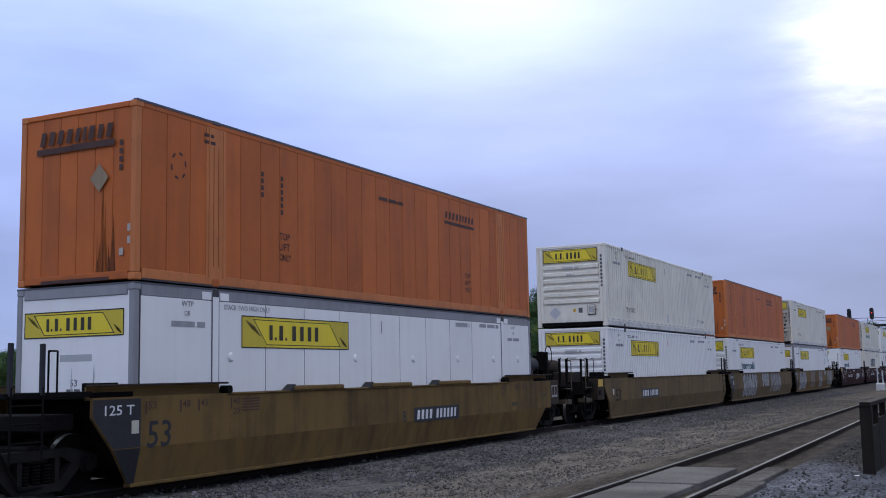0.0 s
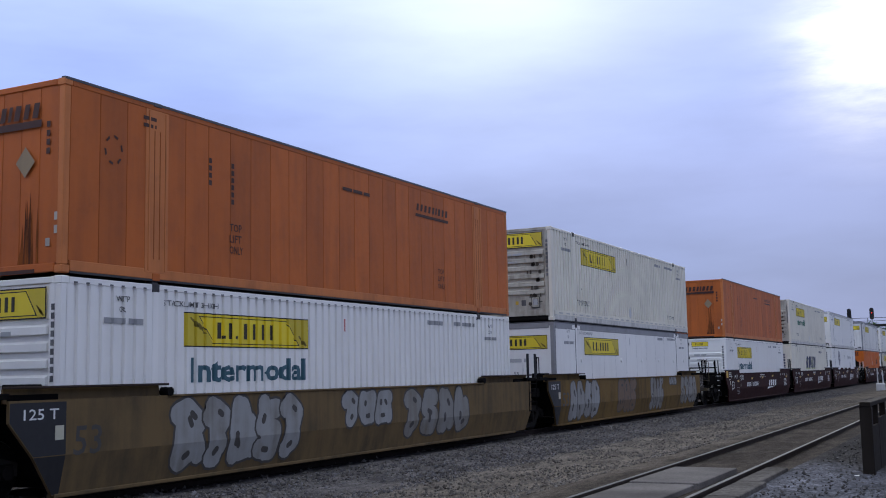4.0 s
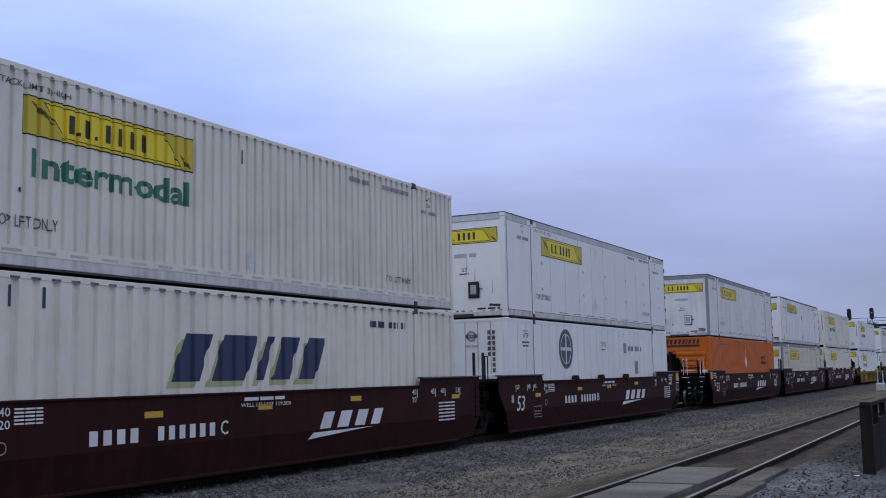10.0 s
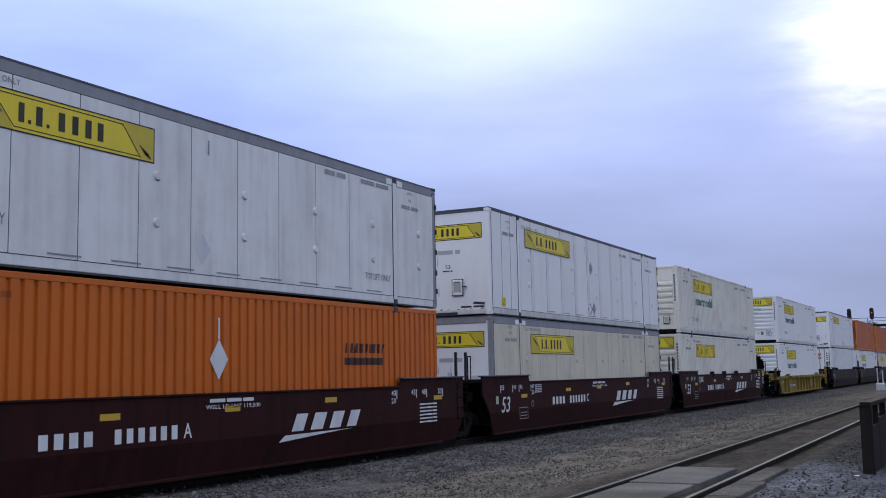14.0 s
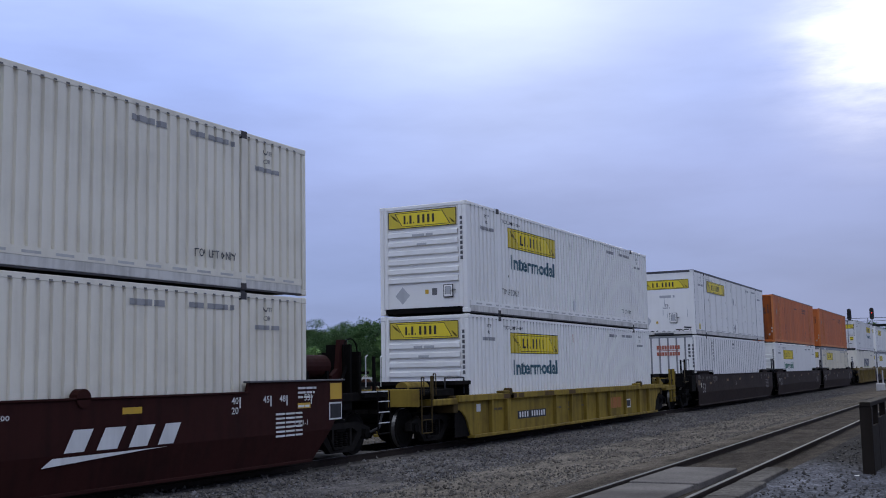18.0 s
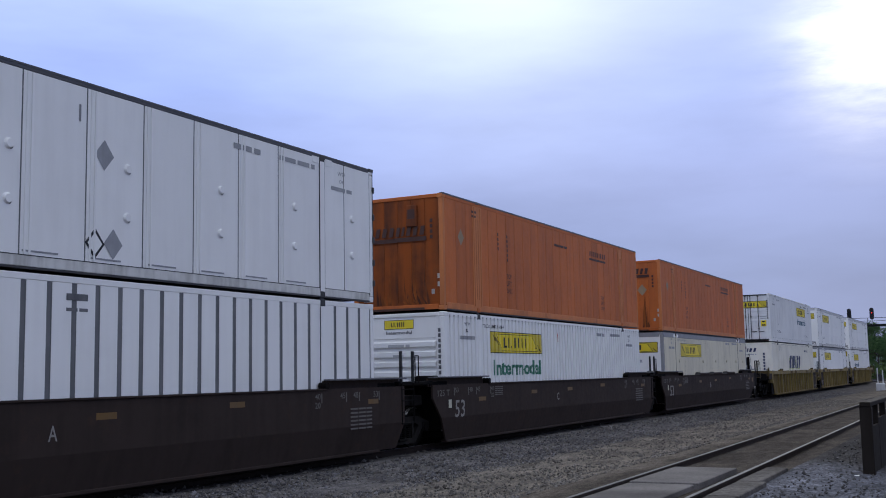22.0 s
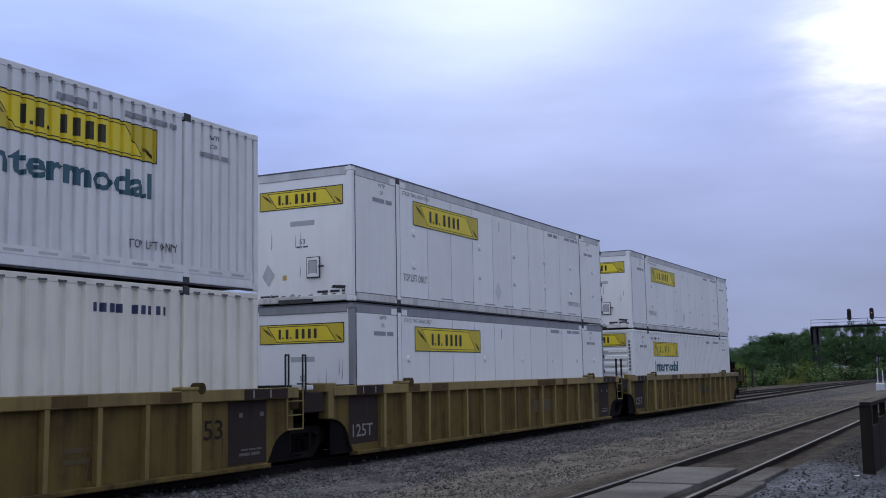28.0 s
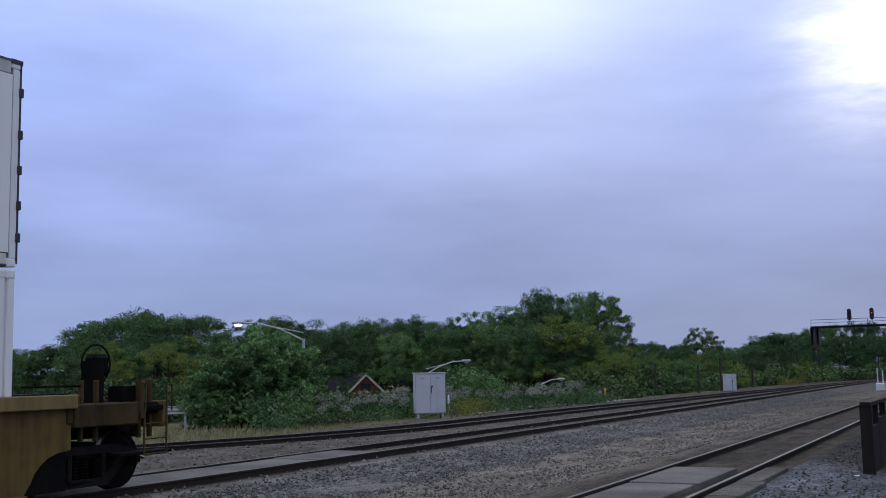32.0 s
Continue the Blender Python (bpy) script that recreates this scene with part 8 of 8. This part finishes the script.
    rows = [(-23.6, 50.0, 0.5), (-24.2, 56.0, 1.4), (-24.0, 62.0, 2.6), (-23.4, 68.0, 2.0), (-22.6, 76.0, 0.7)]
    g = [[bm.verts.new((x - w * k, y, -0.345 + 0.01 * k)) for k in (0, 0.5, 1.0)] for x, y, w in rows]
    for a, b in zip(g, g[1:]):
        for i in range(2):
            bm.faces.new((a[i], a[i + 1], b[i + 1], b[i]))
    rd = part("service_road", bm, speckle("pale_road", [(0.20, 0.19, 0.175), (0.26, 0.25, 0.235), (0.31, 0.30, 0.28)], 0.06, big=(0.8, 1.1)))
    tagged(rd, "pale gravel service road behind the tracks", "road", kind="structure")
    g = tagged(new("guard_rail"), "grey road guard rail behind the tracks", "guard rail")
    x, y = polar(41, 47)
    g.matrix_basis = pose(x, y, 0, 0, 0, 41)
    part("beam", prism(bmesh.new(), ((-0.03, 0.25), (0.04, 0.32), (-0.03, 0.40), (0.04, 0.48), (-0.03, 0.55), (0.0, 0.56), (0.07, 0.48), (0.0, 0.40), (0.07, 0.32), (0.0, 0.25)), -14, 0.5, "x"), BARELAMP, g)
    for i in range(8):
        part("post", boxes([(-13.6 + 2 * i, -13.5 + 2 * i, 0.03, 0.12, -0.6, 0.55)]), BARELAMP, g)


# ---- the train ----
V0, ACC = 10.9128, 0.00488
PLACE = [12.82, 36.0, 55.05, 74.58, 98.08, 117.5, 136.93, 160.68, 180.02, 199.42, 222.88, 246.42, 265.97, 285.41, 309.24, 328.67, 348.30]
Z_LOW, Z_HIGH = 0.318, 3.266
RIDERS = []


def run(t):
    """Metres that the train has run at t seconds."""
    return V0 * t + ACC * t * t


def ride(ob, unit, z=0.0):
    ob.matrix_basis = pose(TX, PLACE[unit], z)
    RIDERS.append((ob, PLACE[unit], z))


def jb(kind, above, unit, **kw):
    seed = unit * 20 + (7 if above else 0)
    if kind in (jb_corrugated, jb_smooth, orange_sheet):
        kw["upper"] = above
    o = kind(seed=seed, **kw)
    ride(o, unit, Z_HIGH if above else Z_LOW)
    return o


def make_train():
    G3 = (4.0, 6.85, 9.9)
    bnsf = dict(bright=True, road="slash")
    cars = [
        (smooth_well, "weathered brown well car with deep plate sides", BROWNCAR, dict(near=False, far=True, end_patch=True, ink=BLACK, tick_ink=paint("brown_ink", (0.075, 0.05, 0.022), 0.7, 0.5), table=False, patches=((16.4, 0.98), (14.3, 0.8)), faded=True, road=(8.75, 0.62), letter="B", guides=G3, flange=DARKCAR)),
        (smooth_well, "dull brown well car with a black number patch", DULLCAR, dict(near=True, far=False, tons=False, ticks=False, ink=FADEINK, road=(3.2, 0.68), letter="B", letter_after=True, flange=DARKCAR, near_tank=True, patches=())),
        (smooth_well, "dull brown well car covered in silver graffiti", DULLCAR, dict(near=False, far=False, end_patch=True, ink=SILVERDK, ticks=False, flange=DARKCAR, patches=(), graffiti=((2.25, 3.6, 1.2, 5, SILVER), (7.3, 1.9, 0.75, 3, SILVER), (9.8, 3.3, 1.1, 4, SILVERPALE)))),
        (smooth_well, "brown well car with bulbous silver graffiti", BROWNCAR, dict(near=False, far=True, end_patch=True, ink=SILVERDK, ticks=False, flange=DARKCAR, patches=(), graffiti=((0.75, 2.75, 1.22, 4, SILVER), (5.6, 2.0, 1.15, 3, SILVERPINK), (9.5, 1.7, 1.2, 4, SILVERPALE), (12.2, 1.0, 0.3, 4, SILVER), (13.9, 2.6, 1.1, 4, SILVERPALE)))),
        (smooth_well, "dark red well car with white markings", MAROON, dict(bnsf, near=True, far=False, letter="A")),
        (smooth_well, "dark red well car with white markings", MAROON, dict(bnsf, near=False, far=False, letter="C")),
        (smooth_well, "dark red well car with round guides on its sill", MAROON, dict(bnsf, near=False, far=True, letter="B", lumps=(5.0, 7.5, 10.2))),
        (smooth_well, "dark red well car with white markings", MAROON, dict(bnsf, near=True, far=False, letter="A")),
        (smooth_well, "dark red well car with white markings", MAROON, dict(bnsf, near=False, far=False, letter="C")),
        (smooth_well, "dark red well car with round guides on its sill", MAROON, dict(bnsf, near=False, far=True, letter="B", lumps=(5.0, 7.5, 10.2))),
        (ribbed_well, "low yellow well car with upright ribs and a black number patch", TTXYEL, None),
        (smooth_well, "sooty brown well car with faded white numerals", DARKCAR, dict(near=True, far=False, tons=False, letter="A", ink=paint("grimy_white_ink", (0.26, 0.24, 0.22), 0.6, 0.4), lumps=())),
        (smooth_well, "sooty brown well car with faded white numerals", DARKCAR, dict(near=False, far=False, letter="C", ink=paint("grimy_white_ink", (0.26, 0.24, 0.22)))),
        (smooth_well, "sooty brown well car with sill guides", DARKCAR, dict(near=False, far=True, letter="B", ink=paint("grimy_white_ink", (0.26, 0.24, 0.22)), guides=(5.0, 7.6, 10.4))),
        (ribbed_well, "old yellow well car with upright ribs", OLDYEL, None), (ribbed_well, "old yellow well car with black end panel", OLDYEL, None), (ribbed_well, "last old yellow well car with brake gear at its end", OLDYEL, None)]
    ribs = [1.0] + [2.05 + 1.005 * i for i in range(1, 12)] + [15.15]
    dim = paint("dim_stencil", (0.09, 0.06, 0.02), 0.6, 0.4)
    gry = paint("grimy_white_ink", (0.26, 0.24, 0.22))
    low = dict(near=True, far=True, low=True, ribs=[1.0, 5.6, 6.95, 8.27, 9.46, 10.65, 12.41, 15.3], marks=[([("r", 2.85, 4.95, 0.42, 0.64)], BLACK, "number_board"), ([("t", "53", 6.8, 0.52, 0.3, 0.26)], dim, "number_53"), (word_bars(10.72, 0.42, (0.42, 0.42, 0.44), 0.36, 0.06), paint("orange_trade_mark", (0.36, 0.12, 0.02), 0.6, 0.3), "trade_mark"), ([("r", 0.2, 0.45, 0.72, 0.92)], WHITEINK, "tag_plate"), (bars(1.2, 0.72, 0.6, 0.06, 3) + bars(5.7, 0.6, 0.5, 0.06, 4) + bars(8.0, 0.6, 0.5, 0.06, 5), dim, "stencil"), ([("r", 12.72, 13.2, 0.38, 0.68)], WHITEINK, "data_plate"), ([("r", 12.76, 13.16, 0.42, 0.64)], BLACK, "data_field")])
    old = [dict(near=True, far=False, ribs=ribs[:-1], far_guide=14.26, marks=[([("r", 2.2, 2.68, 0.72, 0.98), ("r", 2.9, 3.55, 0.7, 0.98)], BLACK, "number_board"), (word_bars(2.24, 0.78, (0.085,) * 4, 0.14, 0.022) + word_bars(2.96, 0.77, (0.085,) * 5, 0.14, 0.022), gry, "road_number"), ([("t", "53", 14.55, 0.66, 0.5, 0.33)], FADEINK, "number_53"), ([("r", 15.2, 16.3, 0.18, 1.28)], DARKCAR, "end_patch"), ([("r", 16.1, 16.22, 1.0, 1.08), ("r", 15.5, 15.6, 1.0, 1.08)] + bars(15.55, 0.42, 0.6, 0.03, 5) + bars(15.5, 0.33, 0.6, 0.05, 6), paint("sooty_ink", (0.12, 0.11, 0.10), 0.6, 0.4), "stencil"), (bars(11.5, 0.5, 0.8, 0.08, 6) + bars(11.5, 0.66, 0.8, 0.08, 7), dim, "stencil")]),
           dict(near=False, far=False, ribs=ribs[:-1], far_guide=14.42, marks=[([("r", -0.32, 0.85, 0.3, 1.28)], DARKCAR, "end_patch"), ([("r", 9.6, 11.2, 0.55, 0.9)], dim, "number_board"), ([("t", "53", 14.72, 0.66, 0.5, 0.33)], FADEINK, "number_53"), ([("r", 15.3, 16.3, 0.18, 1.28)], DARKCAR, "end_patch"), ([("r", 16.1, 16.22, 0.98, 1.06), ("r", 15.55, 15.65, 1.0, 1.08)] + bars(15.6, 0.42, 0.6, 0.03, 3) + bars(15.55, 0.33, 0.6, 0.05, 4), paint("sooty_ink", (0.12, 0.11, 0.10), 0.6, 0.4), "stencil")]),
           dict(near=False, far=True, ribs=ribs, marks=[([("r", -0.3, 0.8, 0.3, 1.28)], DARKCAR, "end_patch"), ([("r", 9.75, 11.6, 0.62, 0.92)], BLACK, "number_board"), ([("t", "53", 14.24, 0.64, 0.42, 0.34)], paint("red_brown_stencil", (0.16, 0.05, 0.02), 0.6, 0.3), "number_53"), (bars(5.6, 0.66, 0.9, 0.1, 8), dim, "stencil")])]
    for i, (fn, label, mat, spec) in enumerate(cars):
        if spec is None:
            spec = low if i == 10 else old[i - 14]
        c = fn("well_car", label, mat, i * 31 + 5, spec)
        if i in (10,):
            part("road_number", on_side(word_bars(2.97, 0.46, (0.1, 0.1, 0.1, 0.1, -0.08, 0.1, 0.1, 0.1, 0.1, 0.1, 0.1), 0.15, 0.08), 1.378), WHITEINK, c)
        if i in (15, 16):
            part("stencil", on_side([("t", "125T", -0.18, 0.44, 0.8, 0.26)], 1.378), gry, c)
        ride(c, i)
    C, S, O = jb_corrugated, jb_smooth, orange_sheet
    N = "container"
    gi = "Intermodal lettering"
    # unit by unit: the lower box, then the upper
    jb(S, False, 0, name=N, label="white smooth-sided container with grey top rail and yellow name board", body=WHITE, rail=GREYRAIL)
    jb(O, True, 0, name=N, label="faded orange container with upright seams and soot stain", style=0)
    jb(C, False, 1, name=N, label="white corrugated container with yellow name board", body=WHITE)
    jb(C, True, 1, name=N, label="cream corrugated container with yellow name board", body=CREAM)
    jb(C, False, 2, name=N, label="white corrugated container with dark " + gi, body=WHITE, word=TEAL)
    jb(O, True, 2, name=N, label="orange container with upright seams", style=0)
    jb(S, False, 3, name=N, label="white smooth-sided container with grey top rail", body=WHITE, rail=GREYRAIL)
    jb(C, True, 3, name=N, label="cream corrugated container with sooty ribbed end", body=CREAM, soot=True)
    jb(C, False, 4, name=N, label="white corrugated container with small end board and dark " + gi, body=WHITE, word=TEAL, small=True)
    jb(O, True, 4, name=N, label="orange container with upright seams and ring mark", style=0)
    jb(swift_box, False, 5, name=N, label="cream corrugated container with large navy slanted lettering", u0=5.75)
    jb(C, True, 5, name=N, label="cream corrugated container with dirty ribbed end and green " + gi, body=CREAM, word=GREENINK, small=True, soot=True)
    jb(slatted_box, False, 6, name=N, label="white plate-sided container with round dark emblem", wide=False)
    jb(S, True, 6, name=N, label="white smooth-sided container with dark end hatch", body=WHITE, rail=PALERAIL, dark_hatch=True)
    jb(orange_corrugated, False, 7, name=N, label="bright orange corrugated container with pale diamond placards")
    jb(S, True, 7, name=N, label="off-white smooth-sided container with scuffed end", body=paint("off_white_sheet", (0.80, 0.78, 0.73), 0.5, 0.35, (0.24, 0.21, 0.17), tone=0.03), rail=GREYRAIL)
    jb(S, False, 8, name=N, label="beige smooth-sided container with grey top rail", body=BEIGE, rail=GREYRAIL)
    jb(S, True, 8, name=N, label="white container with upright ribs across its name board", body=WHITE, rail=DARKRAIL, ribs=True)
    jb(C, False, 9, name=N, label="cream corrugated container with yellow name board", body=CREAM)
    jb(C, True, 9, name=N, label="cream corrugated container with green " + gi, body=CREAM, word=GREENINK, small=True)
    jb(C, False, 10, name=N, label="white corrugated container with dark " + gi, body=WHITE, word=TEAL)
    jb(C, True, 10, name=N, label="clean white corrugated container with dark " + gi, body=WHITE, word=TEAL)
    jb(slatted_box, False, 11, name=N, label="white container with wide dark upright joints", wide=True)
    jb(S, True, 11, name=N, label="white container with upright ribs and dark roof edge", body=WHITE, rail=DARKRAIL, ribs=True)
    jb(C, False, 12, name=N, label="white corrugated container with small end board and green " + gi, body=WHITE, word=GREENINK, small=True)
    jb(O, True, 12, name=N, label="faded orange container with heavy soot on its end", style=2)
    jb(S, False, 13, name=N, label="beige smooth-sided container with white posts", body=BEIGE, rail=GREYRAIL)
    jb(O, True, 13, name=N, label="orange container with upright seams and grey placards", style=1)
    jb(swift_box, False, 14, name=N, label="cream corrugated container with large navy slanted lettering", u0=5.75)
    jb(C, True, 14, name=N, label="white corrugated container with door end and dark " + gi, body=paint("soft_white_sheet", (0.79, 0.775, 0.745), 0.5, 0.25), word=TEAL, rear_sign=True, doors=True)
    jb(S, False, 15, name=N, label="white smooth-sided container with grey corner posts", body=WHITE, rail=GREYRAIL)
    jb(S, True, 15, name=N, label="white smooth-sided container with pale top rail", body=WHITE, rail=PALERAIL)
    jb(C, False, 16, name=N, label="white corrugated container with dark " + gi, body=WHITE, word=TEAL)
    jb(S, True, 16, name=N, label="white smooth-sided container with pale top rail", body=WHITE, rail=PALERAIL)


make_ground()
make_verge()
make_track("track_train", lambda y: TX, -60, 400, 24, "main railway track that carries the train", 10.0, 110, -0.19)
make_track("track_near", near_x, -40, 300, 24, "railway track close to the camera", 19.6, 100, -0.14)
make_track("track_far", siding_x, -5, 158, 90, "third railway track that bends away", 12.0, 120)
make_crossings()
make_bed()
stones("ballast_stones", 20000, -11.9, -6.4, 11.5, 70, 0.024, 1, "loose grey crushed stone between the tracks")
stones("yard_stones", 4500, -3.2, 1.5, 11.5, 40, 0.026, 2, "loose grey crushed stone in the yard", stone_mat("yard_stone", (0.6, 0.62, 0.68)))
stones("track_stones", 5000, -20.5, -11.9, 13.0, 75, 0.032, 3, "grey ballast beneath the far tracks")
stones("new_ballast", 9000, -11.9, -9.6, 12.0, 90, 0.03, 4, "bluish grey fresh ballast along the train's track", stone_mat("slate_stone", (0.84, 0.88, 1.0)))
make_lineside()
make_trees()
make_bushes()
make_house()
make_gantry()
street_lamp(37.45, 51.0, 0, 2.7, True, "lit street lamp above the bushes", 4.2)
street_lamp(26.1, 72, 0, -2.4, False, "unlit street lamp behind the cabinet", 2.5)
street_lamp(21.1, 85, 0, -1.8, False, "small unlit street lamp among the trees", 1.1)
street_lamp(16.7, 100, 0, -2.2, False, "unlit street lamp beside the scrub", 1.72)
make_train()


def motions():
    times = [2.0 * k for k in range(16)] + [31.0, 31.5, 31.9, 32.0]
    late = {31.0: 0.1, 31.5: 0.08, 31.9: 0.14, 32.0: 0.25}
    for ob, y, z in RIDERS:
        walk(ob, [(t, pose(TX, y - run(t) + late.get(t, 0.0), z)) for t in times])
    # wheels roll while they are near; far off they stand still
    for ob, car, ya, (wx, wy, wz) in WHEELS:
        y_car = next(y for o, y, z in RIDERS if o == car)
        rows = []
        k0 = None
        for k in range(0, 481):
            t = k / 15
            y = y_car + ya - run(t)
            if 5.0 < y < 40.0:
                if k0 is None:
                    k0 = k
                    if k > 0:
                        rows.append((0.0, pose(wx, wy, wz)))
                ang = math.degrees((run(t) - run(k0 / 15)) / WR)
                rows.append((t, pose(wx, wy, wz, ang)))
        if not rows:
            rows = [(0.0, pose(wx, wy, wz))]
        if rows[-1][0] < 32.0:
            rows.append((32.0, rows[-1][1]))
        walk(ob, rows)


motions()
